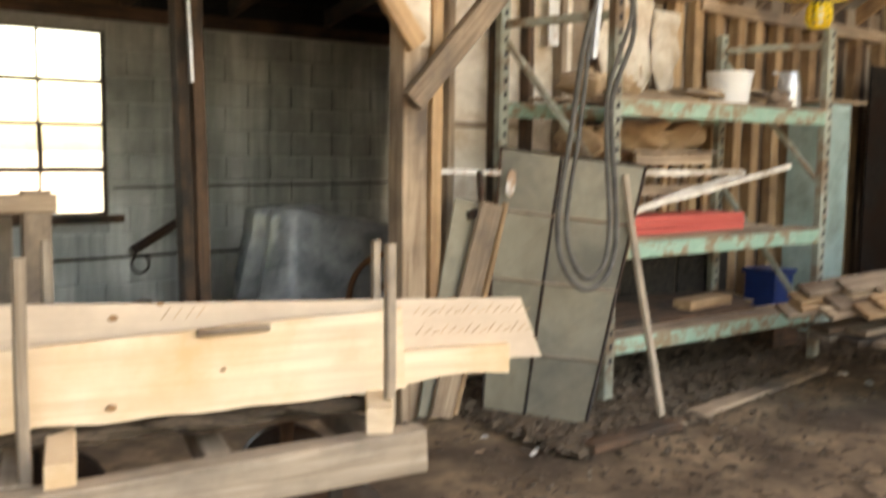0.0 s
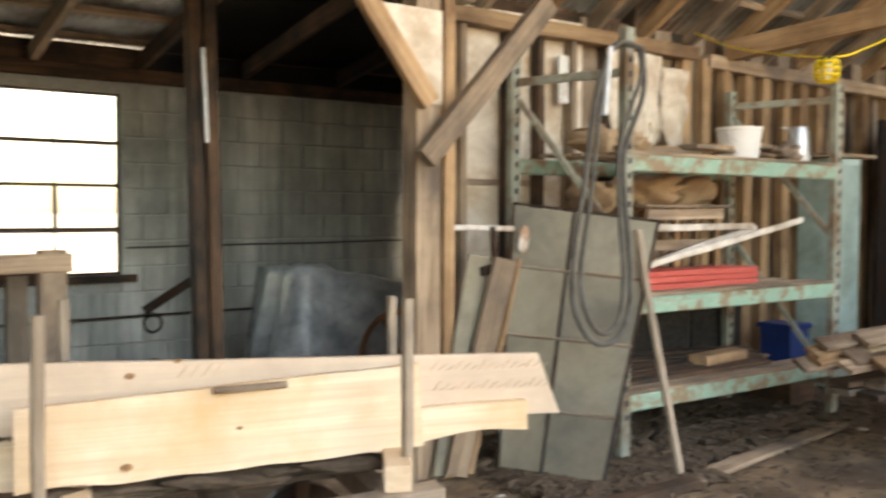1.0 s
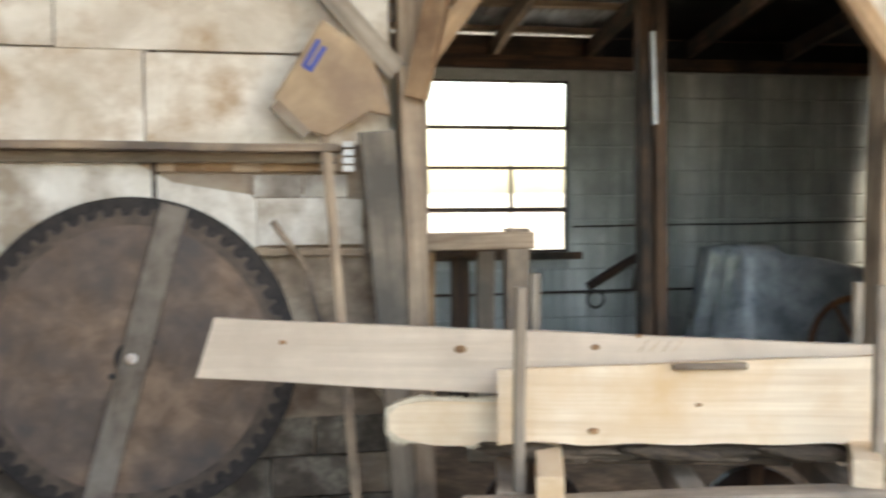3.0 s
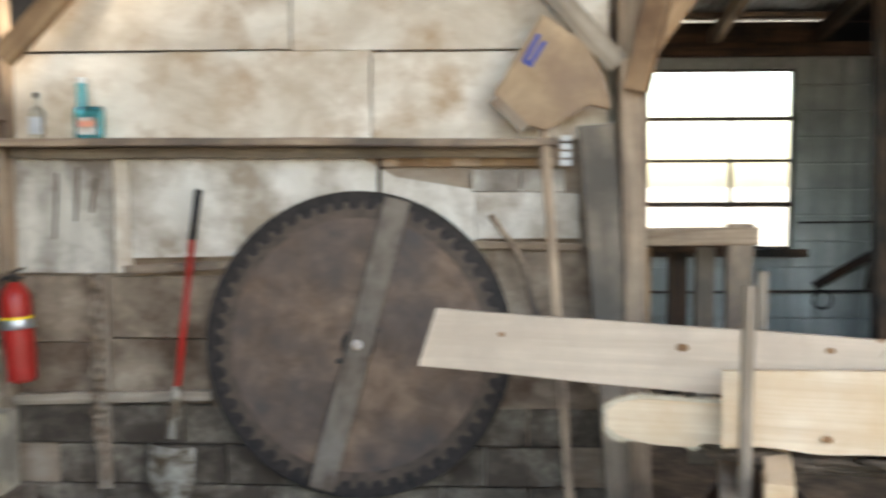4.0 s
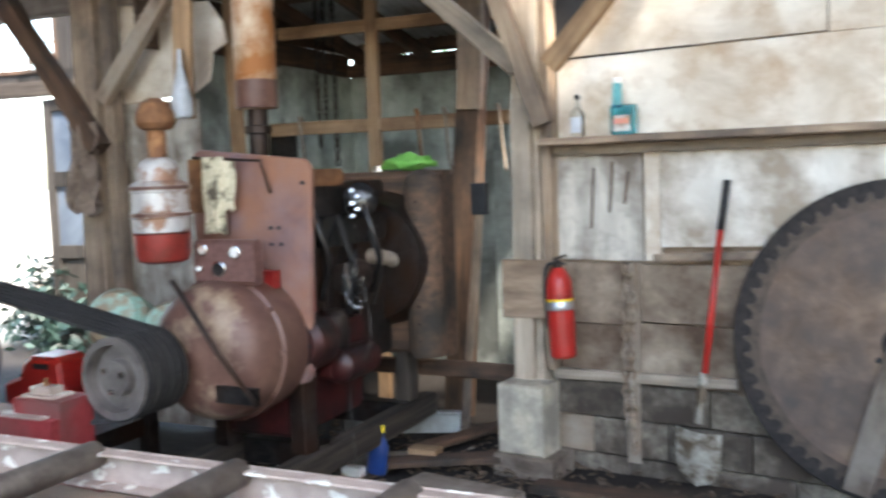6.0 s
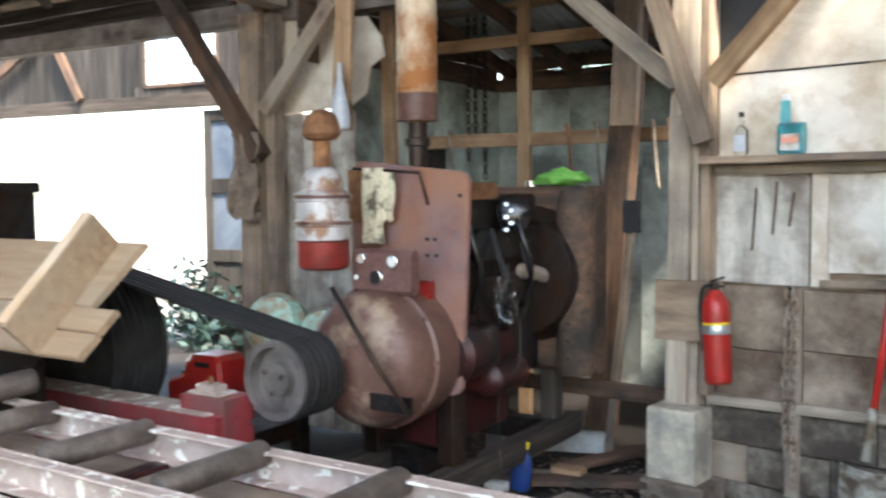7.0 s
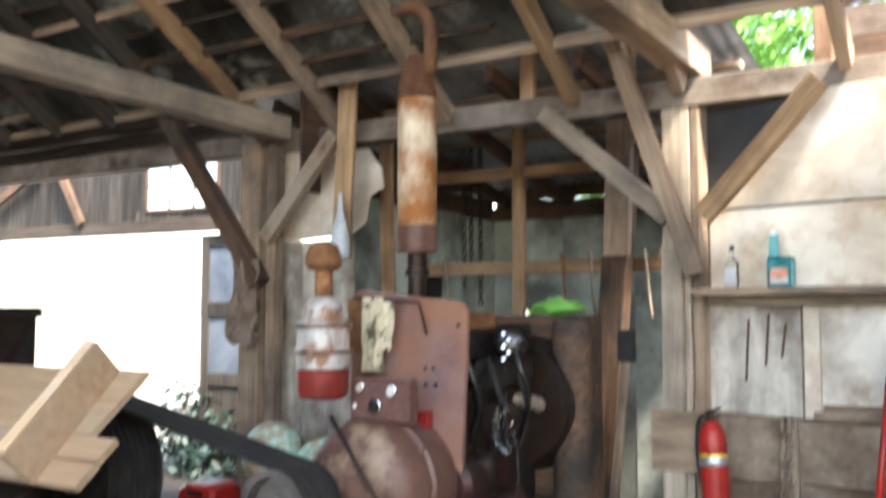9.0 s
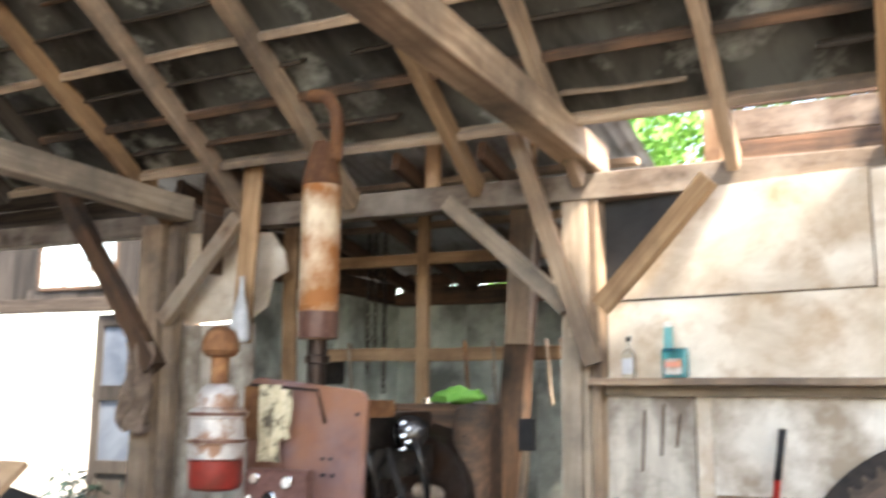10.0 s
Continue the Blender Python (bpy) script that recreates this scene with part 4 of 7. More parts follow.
# ---- infill that closes the gaps under the eaves and stops light leaks ----
# Boards added to keep stray light out of the side bay.
infill = thing("eave_infill", (2, 7.5, 2.6), "added dark boards stopping light in the gap under the bay roof", "boards", "", "structure")
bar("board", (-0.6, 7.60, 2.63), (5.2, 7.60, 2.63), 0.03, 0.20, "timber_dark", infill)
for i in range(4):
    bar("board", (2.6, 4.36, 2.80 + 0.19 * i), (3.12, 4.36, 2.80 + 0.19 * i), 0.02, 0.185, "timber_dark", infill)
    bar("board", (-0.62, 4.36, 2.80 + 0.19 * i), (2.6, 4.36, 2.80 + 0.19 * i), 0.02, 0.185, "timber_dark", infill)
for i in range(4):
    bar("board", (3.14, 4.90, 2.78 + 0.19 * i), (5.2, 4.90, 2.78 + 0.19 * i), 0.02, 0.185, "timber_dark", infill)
# Boards added against sun leaking between roof and engine bay walls.
gable = thing("gable_boards", CORNER, "added dark boards stopping light under the engine bay roof", "boards", "", "structure")
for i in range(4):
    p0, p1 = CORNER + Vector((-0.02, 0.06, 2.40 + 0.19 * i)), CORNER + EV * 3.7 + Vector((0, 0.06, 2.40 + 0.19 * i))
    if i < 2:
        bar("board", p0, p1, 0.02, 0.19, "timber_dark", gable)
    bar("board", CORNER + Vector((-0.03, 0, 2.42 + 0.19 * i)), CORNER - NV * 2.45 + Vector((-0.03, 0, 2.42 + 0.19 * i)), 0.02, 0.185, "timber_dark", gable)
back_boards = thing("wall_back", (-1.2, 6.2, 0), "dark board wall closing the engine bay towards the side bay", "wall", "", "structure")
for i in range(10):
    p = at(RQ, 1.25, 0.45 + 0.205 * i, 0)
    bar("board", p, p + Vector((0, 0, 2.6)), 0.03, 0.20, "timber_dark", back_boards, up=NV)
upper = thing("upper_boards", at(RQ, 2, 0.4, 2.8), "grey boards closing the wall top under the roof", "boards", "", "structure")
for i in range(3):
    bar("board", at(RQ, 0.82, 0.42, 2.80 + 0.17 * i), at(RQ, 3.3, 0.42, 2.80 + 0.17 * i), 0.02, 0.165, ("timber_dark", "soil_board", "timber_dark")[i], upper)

# unseen low wall added below the front opening to cut low light
low_wall = thing("wall_front_added", (0, -3, 0), "unseen low weathered board wall added to cut light below the open front", "wall", "", "structure")
for i in range(4):
    bar("board", (-9.5, -3.62, 0.12 + 0.21 * i), (8.6, -2.32, 0.12 + 0.21 * i), 0.03, 0.20, "timber_dark", low_wall)

# Left boards are added to keep sun off the rafter ends.
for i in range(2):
    bar("board", at(RQ, -7.0, 0.33, 2.86 + 0.17 * i), at(RQ, -3.15, 0.33, 2.86 + 0.17 * i), 0.02, 0.165, "dim_timber", upper)
# Unseen roof added so that sun misses the engine bay floor.
corrugated("roof_lean", at(RQ, 0.25, 0.5, 2.56), EV, NV - Vector((0, 0, 0.18)), 1.2, 2.2, "metal_roof", "unseen low rusty sheet metal roof added to keep sun off the engine bay", seed=31.0)

# ---- circular saw blade against the wall ----
def saw_blade():
    c = Vector((-0.715, 4.205, 0.745))
    m = Matrix.Translation(c) @ pose(0, 0, 0, -3.5, 0, 0)
    top = thing("saw_blade", m, "huge rusty circular sawmill blade with hooked teeth leaning on the wall", "saw blade")
    teeth, pts = 54, []
    r0, r1 = 0.618, 0.648
    for i in range(teeth):
        a = 2 * math.pi * i / teeth
        s = 2 * math.pi / teeth
        for f, r in ((0.0, r0), (0.10, r1), (0.30, r1 - 0.004), (0.42, r0 + 0.004), (0.6, r0 - 0.006), (0.85, r0 - 0.007)):
            pts.append((r * math.cos(a + s * f), r * math.sin(a + s * f)))
    ring = [(0.572 * x / math.hypot(x, z), 0.572 * z / math.hypot(x, z)) for x, z in pts]
    n = len(pts)
    verts = [(x, y, z) for y in (-0.003, 0.003) for x, z in pts] + [(x, y, z) for y in (-0.003, 0.003) for x, z in ring]
    faces = []
    for i in range(n):
        j = (i + 1) % n
        faces += [(i, j, 2 * n + j, 2 * n + i), (n + j, n + i, 3 * n + i, 3 * n + j), (j, i, n + i, n + j)]
    solid("toothed_rim", verts, faces, "saw_tooth", top, m, label="dark rim of hooked teeth")
    spin("plate", [(0.025, -0.0028), (0.574, -0.0028), (0.574, 0.0028), (0.025, 0.0028)], "saw_steel", top, m @ pose(0, 0, 0, 90, 0, 0), n=72)
    spin("backing_disc", [(0.03, 0.012), (0.690, 0.012), (0.694, 0.016), (0.690, 0.020), (0.03, 0.020)], "saw_rim", top, m @ pose(0, 0, 0, -90, 0, 0), n=72, label="dark disc behind the toothed blade")
    spin("collar", [(0.03, -0.002), (0.075, 0.0), (0.072, 0.010), (0.03, 0.012)], "saw_rim", top, m @ Matrix.Translation((0, -0.003, 0)) @ pose(0, 0, 0, 90, 0, 0))
    for k in range(2):
        a = 0.7 + math.pi * k
        spin("pin_hole", [(0.014, 0), (0.014, 0.004), (0.004, 0.005)], "black", top, m @ Matrix.Translation((0.11 * math.cos(a), -0.003, 0.11 * math.sin(a))) @ pose(0, 0, 0, 90, 0, 0), n=12)


saw_blade()
strap = thing("wooden_strap", (-0.7, 4.13, 0.1), "grey weathered board bolted across the saw blade", "board")
bar("board", (-0.875, 4.13, 0.11), (-0.535, 4.225, 1.40), 0.115, 0.022, "soil_board", strap, up=(0, 1, 0))
spin("bolt", [(0.006, 0), (0.024, 0.002), (0.022, 0.014), (0.010, 0.018)], "white_paint", strap, axle((-0.712, 4.155, 0.755), (0, -1, 0.05)), n=12)

# ---- shelf and bottles ----
shelf = thing("wall_shelf", (-1.0, 4.2, 1.64), "long dusty weathered board shelf on the patched wall", "shelf")
bar("board", (-2.33, 4.20, 1.655), (0.16, 4.20, 1.648), 0.16, 0.035, "timber", shelf, warp=0.004)
bar("nailer", (-2.30, 4.265, 1.615), (0.16, 4.265, 1.605), 0.04, 0.05, "timber_grey", shelf)


def flask(x, y, z, h, w, glass, cap, label, body=0.6, print_mat=None):
    b = thing("bottle", (x, y, z), label, "bottle", "bottles on the shelf")
    prof = [(w * 0.8, 0), (w, 0.008), (w, h * body), (w * 0.75, h * (body + 0.08)), (w * 0.33, h * (body + 0.14)), (w * 0.3, h * 0.9)]
    m = Matrix.Translation((x, y, z)) @ Matrix.Diagonal((1, 0.62, 1, 1))
    spin("body", prof, glass, b, m, n=20)
    spin("cap", [(w * 0.4, h * 0.88), (w * 0.42, h * 0.99), (w * 0.3, h)], cap, b, m, n=14)
    if print_mat:
        slab("label", x - w * 0.8, x + w * 0.8, y - w * 0.62 - 0.002, z + 0.02, z + h * body * 0.85, 0.003, print_mat, b, chamfer=0.001, label="printed paper label")
    return b


flask(-2.145, 4.19, 1.674, 0.205, 0.034, "clear_glass", "black", "small clear glass bottle with dark cap on the shelf", 0.55, "milky")
tq = thing("bottle", (-1.91, 4.19, 1.673), "teal plastic additive bottle with offset tall neck", "bottle", "bottles on the shelf")
slab("body", -1.965, -1.85, 4.165, 1.673, 1.815, 0.055, "teal_glass", tq, chamfer=0.016)
spin("neck", [(0.026, 1.80), (0.024, 1.84), (0.021, 1.92)], "teal_glass", tq, Matrix.Translation((-1.937, 4.19, 0)), n=16)
spin("cap", [(0.0225, 1.918), (0.0225, 1.940), (0.018, 1.944)], "white_plastic", tq, Matrix.Translation((-1.937, 4.19, 0)), n=16)
slab("label", -1.95, -1.865, 4.161, 1.69, 1.765, 0.003, "white_paint", tq, chamfer=0.001, label="white and pink printed label")
slab("label_band", -1.945, -1.87, 4.159, 1.725, 1.75, 0.003, "label_pink", tq, chamfer=0.001)

# ---- fire extinguisher on the post ----
ex = thing("fire_extinguisher", (-2.24, 4.10, 0.6), "red fire extinguisher hung on a bracket beside the post", "extinguisher")
em = Matrix.Translation((-2.205, 4.10, 0.595)) @ pose(0, 0, 0, 0, -3, 0)
spin("cylinder", [(0.055, 0), (0.064, 0.012), (0.066, 0.33), (0.062, 0.38), (0.045, 0.42), (0.022, 0.445)], "red", ex, em)
spin("band", [(0.0665, 0.238), (0.0675, 0.24), (0.0675, 0.278), (0.0665, 0.28)], "galv", ex, em, label="pale printed label band")
spin("valve", [(0.018, 0.44), (0.020, 0.475), (0.012, 0.48)], "steel_dark", ex, em, n=14)
bar("handle", em @ Vector((-0.015, 0, 0.485)), em @ Vector((0.05, -0.01, 0.505)), 0.02, 0.012, "steel_dark", ex, warp=0)
bar("handle", em @ Vector((-0.015, 0, 0.47)), em @ Vector((0.045, -0.01, 0.462)), 0.02, 0.010, "steel_dark", ex, warp=0)
tube("hose", curve_points([em @ Vector((0.0, 0, 0.47)), em @ Vector((-0.06, 0, 0.45)), em @ Vector((-0.08, 0, 0.33)), em @ Vector((-0.072, 0, 0.15))], 8), 0.009, "black", ex)
spin("tag", [(0.0665, 0.281), (0.0675, 0.282), (0.0675, 0.292), (0.0665, 0.293)], "yellow", ex, em, n=24, label="yellow printed stripe")
bar("wall_board", (-2.56, 4.145, 0.92), (-2.22, 4.145, 0.92), 0.03, 0.30, "brown_board", label="short brown board nailed across the post", category="board")

# ---- shovel ----
sh = thing("shovel", (-1.57, 4.05, 0), "long red-handled round-point shovel with dull steel blade leaning on the wall", "shovel")
top_, joint, neck, tip = Vector((-1.435, 4.24, 1.445)), Vector((-1.462, 4.215, 1.22)), Vector((-1.52, 4.13, 0.52)), Vector((-1.575, 4.04, 0.02))
tube("grip", [top_, joint], 0.017, "black", sh, n=12, label="black foam grip")
tube("handle", [joint, neck], 0.0155, "red", sh, n=12)
tube("socket", [neck + Vector((0.002, 0, 0.05)), neck - Vector((0.02, 0.02, 0.18))], 0.021, "shovel_steel", sh, n=12, taper=1.15)


def shovel_blade():
    verts, faces = [], []
    nx, nz = 10, 14
    for s in (0, 0.004):
        for j in range(nz + 1):
            t = j / nz
            half = 0.105 if t < 0.55 else 0.105 * math.sqrt(max(0.0, 1 - ((t - 0.55) / 0.45) ** 2))
            for i in range(nx + 1):
                u = -1 + 2 * i / nx
                verts.append((u * half, -0.03 * (1 - u * u) * (1 - 0.5 * t) + s + 0.02, -0.30 * t))
    w = nx + 1
    k = w * (nz + 1)
    for j in range(nz):
        for i in range(nx):
            a = j * w + i
            faces += [(a, a + 1, a + w + 1, a + w), (k + a, k + a + w, k + a + w + 1, k + a + 1)]
    m = Matrix.Translation((-1.545, 4.10, 0.30)) @ pose(0, 0, 0, 14, 6, 0)
    solid("blade", verts, faces, "shovel_steel", sh, m, smooth=True)


shovel_blade()

# ---- boards, box and paddle beside the right-hand post ----
bar("wide_board", (0.475, 4.16, 0.02), (0.335, 4.18, 1.72), 0.155, 0.03, "timber_grey", up=(0, 1, 0), label="wide grey weathered board leaning against the post", category="board")
pd = thing("paddle", (0.2, 4.15, 0), "long pole with a brown stained diamond-shaped cardboard paddle", "paddle")
outline("head", [(0.10, 2.19), (-0.11, 1.85), (0.03, 1.715), (0.12, 1.69), (0.30, 1.80), (0.395, 1.78), (0.36, 1.92), (0.29, 2.06)], 0.05, "card", pd, Matrix.Translation((0, 4.12, 0)), chamfer=0.006)
bar("edge_strip", (-0.105, 4.115, 1.83), (0.03, 4.115, 1.70), 0.03, 0.05, "brown_board", pd)
bar("pole", (0.235, 4.13, 0.02), (0.10, 4.15, 1.78), 0.042, 0.03, "timber", pd, up=(0, 1, 0))
for a, b in (((0.02, 1.985), (0.085, 2.10)), ((0.055, 1.985), (0.11, 2.07)), ((0.02, 1.99), (0.06, 1.97))):
    bar("paint_mark", (a[0], 4.117, a[1]), (b[0], 4.117, b[1]), 0.022, 0.004, "blue_paint", pd, up=(0, 1, 0), warp=0)
# White slats imitate daylight coming through slots in the wall.
lv = thing("daylight_slots", (0.22, 4.29, 1.58), "white slats standing for daylight through slots in the wall", "vent")
for i in range(4):
    slab("slat", 0.19, 0.24, 4.255, 1.545 + 0.036 * i, 1.572 + 0.036 * i, 0.008, "white_plastic", lv, chamfer=0.001)
tube("bow", curve_points([(-0.12, 4.2, 1.33), (0.02, 4.2, 1.12), (0.10, 4.2, 0.86), (0.38, 4.18, 0.52)], 10), 0.014, "timber", None)
tagged(bpy.data.objects["bow"], "thin curved brown stick behind the boards", "stick")

# ---- work frame in the side bay ----
wf = thing("sawhorse", (0.9, 4.9, 0), "rough brown timber sawhorse in the side bay", "sawhorse")
bar("rail", (0.40, 4.95, 1.185), (1.24, 4.88, 1.20), 0.10, 0.09, "timber", wf)
upright("leg", 1.15, 4.88, 0, 1.26, 0.13, 0.07, "timber", wf)
upright("leg", 1.05, 5.20, 0, 1.12, 0.10, 0.07, "timber_grey", wf)
upright("leg", 0.72, 5.15, 0, 1.12, 0.06, 0.06, "timber_warm", wf)
upright("leg", 0.92, 5.30, 0, 1.12, 0.10, 0.06, "timber_dark", wf)
bar("rail", (0.5, 5.25, 1.10), (1.2, 5.2, 1.12), 0.08, 0.05, "timber_dark", wf)

# ---- machine under a plastic sheet ----
def covered():
    c = thing("covered_machine", (3.45, 6.2, 0), "low machine hidden under a dusty translucent plastic sheet", "machine")
    nu, nv = 40, 14
    verts, faces = [], []
    for j in range(nv + 1):
        t = j / nv
        for i in range(nu):
            a = 2 * math.pi * i / nu
            sx, sy = math.cos(a), math.sin(a)
            k = max(abs(sx), abs(sy))
            x, y = sx / k, sy / k
            w = 1.0 - 0.28 * t if t < 0.8 else (1.0 - 0.28 * 0.8) * (1 - t) / 0.2
            fold = 1 + (0.10 * math.sin(a * 9 + 1.3) + 0.10 * noise.noise((sx * 3, sy * 3, 2))) * (1 - t)
            z = 0.28 + 0.72 * min(t / 0.8, 1) + 0.03 * noise.noise((x * 2, y * 2, t * 3)) - (0.06 * x if t > 0.7 else 0)
            verts.append((0.58 * x * w * fold - 0.02, 0.42 * y * w * fold, z))
    for j in range(nv):
        for i in range(nu):
            k = (i + 1) % nu
            faces.append((j * nu + i, j * nu + k, j * nu + nu + k, j * nu + nu + i))
    faces.append(tuple(range(nv * nu, nv * nu + nu)))
    solid("plastic_sheet", verts, faces, "plastic_sheet", c, Matrix.Translation((3.45, 6.2, 0)), smooth=True)
    slab("base", 3.0, 3.9, 5.95, 0.0, 0.42, 0.5, "steel_dark", c)


covered()
hoop = thing("iron_wheel", (3.62, 5.6, 0.4), "dark iron wheel rim leaning in the side bay", "wheel")
tube("rim", [Vector((3.62 + 0.33 * math.cos(a), 5.55 + 0.05 * math.sin(a), 0.42 + 0.33 * math.sin(a))) for a in [2 * math.pi * i / 36 for i in range(37)]], 0.022, "rust", hoop, n=8)
for i in range(3):
    a = math.pi * i / 3
    tube("spoke", [(3.62 - 0.32 * math.cos(a), 5.55, 0.42 - 0.32 * math.sin(a)), (3.62 + 0.32 * math.cos(a), 5.55, 0.42 + 0.32 * math.sin(a))], 0.012, "rust", hoop)
hk = thing("wall_bracket", (2.55, 7.45, 0.7), "dark bent iron bracket on the block wall", "bracket")
bar("arm", (2.42, 7.42, 0.66), (2.86, 7.40, 0.92), 0.03, 0.07, "steel_dark", hk)
bar("strut", (2.86, 7.40, 0.92), (2.82, 7.42, 0.62), 0.03, 0.05, "steel_dark", hk)
tube("ring", [Vector((2.48 + 0.07 * math.cos(a), 7.40, 0.56 + 0.07 * math.sin(a))) for a in [2 * math.pi * i / 20 for i in range(21)]], 0.010, "steel_dark", hk)
bar("pipe_run", (1.0, 7.46, 0.61), (5.0, 7.46, 0.63), 0.02, 0.02, "steel_dark", label="thin dark pipe along the block wall", category="pipe")
bar("pipe_run", (2.3, 7.46, 1.16), (5.0, 7.46, 1.18), 0.014, 0.014, "steel_dark", label="thin dark cable along the block wall", category="cable")
junk = thing("dark_heap", (2.3, 6.6, 0), "dark heap of scrap and timber on the bay floor", "scrap")
for i in range(9):
    a = random.uniform(-0.5, 0.5)
    x, y = 1.2 + 0.35 * i, 6.5 + 0.4 * math.sin(i * 2.1)
    bar("offcut", (x, y, 0.08 + 0.04 * (i % 3)), (x + 0.9 * math.cos(a), y + 0.9 * math.sin(a), 0.2 + 0.09 * (i % 4)), 0.14, 0.08, "timber_dark", junk)

# ---- lumber cart ----
KQ = (1.2, 2.98)
ca = lambda u, v, z: at(KQ, u, v, z, CART)
cart = thing("lumber_cart", ca(0, 0, 0), "low timber lumber cart with upright stakes and iron wheels", "cart")
bar("side_beam", ca(-0.70, -0.20, 0.41), ca(0.70, -0.20, 0.475), 0.10, 0.145, "timber_grey", cart)
bar("side_beam", ca(-0.70, 0.52, 0.475), ca(0.85, 0.52, 0.475), 0.10, 0.145, "timber_grey", cart)
for u in (-0.55, 0.05, 0.58):
    bar("cross_beam", ca(u, -0.14, 0.44), ca(u, 0.47, 0.44), 0.09, 0.09, "timber_grey", cart)
for u, v, z1 in ((-0.52, -0.115, 1.15), (0.61, -0.115, 1.16), (0.78, 0.50, 1.11), (-0.44, 0.50, 1.14)):
    b = bar("stake", ca(u, v, 0.42), ca(u, v, z1), 0.036, 0.032, "timber_grey", cart, up=(0, 1, 0))
for u in (-0.45, 0.40):
    for v in (-0.16, 0.48):
        mm = axle(ca(u, v, 0.20), at((0, 0), 0, -1, 0, CART))
        wh = spin("wheel", [(0.17, -0.025), (0.20, -0.02), (0.20, 0.02), (0.17, 0.025)], "steel_dark", cart, mm, n=28)
        spin("hub", [(0.05, -0.04), (0.05, 0.04)], "steel_dark", wh, mm, n=14)
        for k in range(3):
            a = math.pi * k / 3
            d = mm.to_3x3() @ Vector((math.cos(a), math.sin(a), 0))
            tube("spoke", [mm.translation - d * 0.18, mm.translation + d * 0.18], 0.014, "steel_dark", wh)
        bar("axle_block", ca(u, v, 0.20), ca(u, v, 0.41), 0.06, 0.06, "timber_dark", cart, up=(0, 1, 0))
for u, k, z in ((-0.425, 0.02, 0.525), (0.545, 0.26, 0.585)):
    bar("bearer", ca(u, -0.215, z), ca(u + k, 0.56, 0.595), 0.088, 0.088, "pine", label="square fresh-sawn pine bearer block laid across the cart", category="block", group="bearers")


def plank(name, u0, u1, v, z0l, z1l, z0r, z1r, mat, label, thick=0.028, wave=0.004, tilt=0.0, slant=0.0, waney=0.0, seed=1.0, n=40, slant_l=0.0, blunt=0.0, fray=0.0, parent=None):
    """A plank on edge whose lower and upper edges run from the left heights to the right ones."""
    verts, faces = [], []
    rows = 6
    for s in (0, 1):
        for i in range(n + 1):
            t = i / n
            lo, hi = z0l + (z0r - z0l) * t, z1l + (z1r - z1l) * t
            lo += wave * noise.noise((t * 6, seed, 0)) + waney * 1.0 * noise.noise((t * 5, seed, 4))
            hi += wave * noise.noise((t * 6, seed, 8)) + waney * 0.5 * noise.noise((t * 4, seed, 6))
            lo -= fray * (0.5 + noise.noise((t * 55, seed, 1)))
            hi += fray * (0.3 + noise.noise((t * 70, seed, 3)))
            if blunt and t < blunt:
                k = 0.35 + 0.65 * math.sqrt(1 - (1 - t / blunt) ** 2)
                c = (lo + hi) / 2 - 0.01
                lo, hi = c + (lo - c) * k, c + (hi - c) * k
            for j in range(rows + 1):
                q = j / rows
                u = u0 + (u1 - u0) * t - slant * q * (t ** 6) + slant_l * q * (1 - t) ** 6
                verts.append(ca(u, v + tilt * q + s * thick + 0.006 * noise.noise((t * 2, seed, 2)), lo + (hi - lo) * q))
    w = rows + 1
    k = w * (n + 1)
    for i in range(n):
        for j in range(rows):
            a = i * w + j
            faces += [(a, a + w, a + w + 1, a + 1), (k + a, k + a + 1, k + a + w + 1, k + a + w)]
    rim = [i * w for i in range(n)] + [n * w + j for j in range(rows)] + [(n - i) * w + rows for i in range(n)] + [rows - j for j in range(rows)]
    for a, b in zip(rim, rim[1:] + rim[:1]):
        faces.append((a, b, b + k, a + k))
    mid = ca((u0 + u1) / 2, v, z0l)
    m = Matrix.Translation(mid) @ pose(0, 0, 0, 0, 0, CART)
    inv = m.inverted()
    ob = solid(name, [inv @ q for q in verts], faces, mat, parent, m, label="" if not parent else label)
    if parent:
        return ob
    tagged(ob, label, "plank", "fresh planks on the cart")
    return ob


back = plank("plank", -1.665, 1.35, 0.14, 0.795, 1.01, 0.665, 0.905, "pine_pale", "long pale sawn pine plank on edge with dark knots", slant=0.10, slant_l=0.07)
front = plank("plank", -0.59, 0.72, 0.0, 0.603, 0.848, 0.628, 0.912, "pine", "broad cream pine plank with bark on its lower edge", waney=0.02, seed=4.0, tilt=0.05)
slabw = plank("plank", -0.97, 1.18, 0.09, 0.585, 0.735, 0.625, 0.735, "pine", "thick cream pine slab with a ragged pale end", waney=0.03, seed=7.0, thick=0.05, blunt=0.09, n=60)
plank("frayed_edge", -0.984, -0.55, 0.100, 0.583, 0.737, 0.589, 0.732, "fray", "pale frayed fibre edge", waney=0.02, seed=7.0, thick=0.03, blunt=0.30, n=90, fray=0.019, parent=slabw)
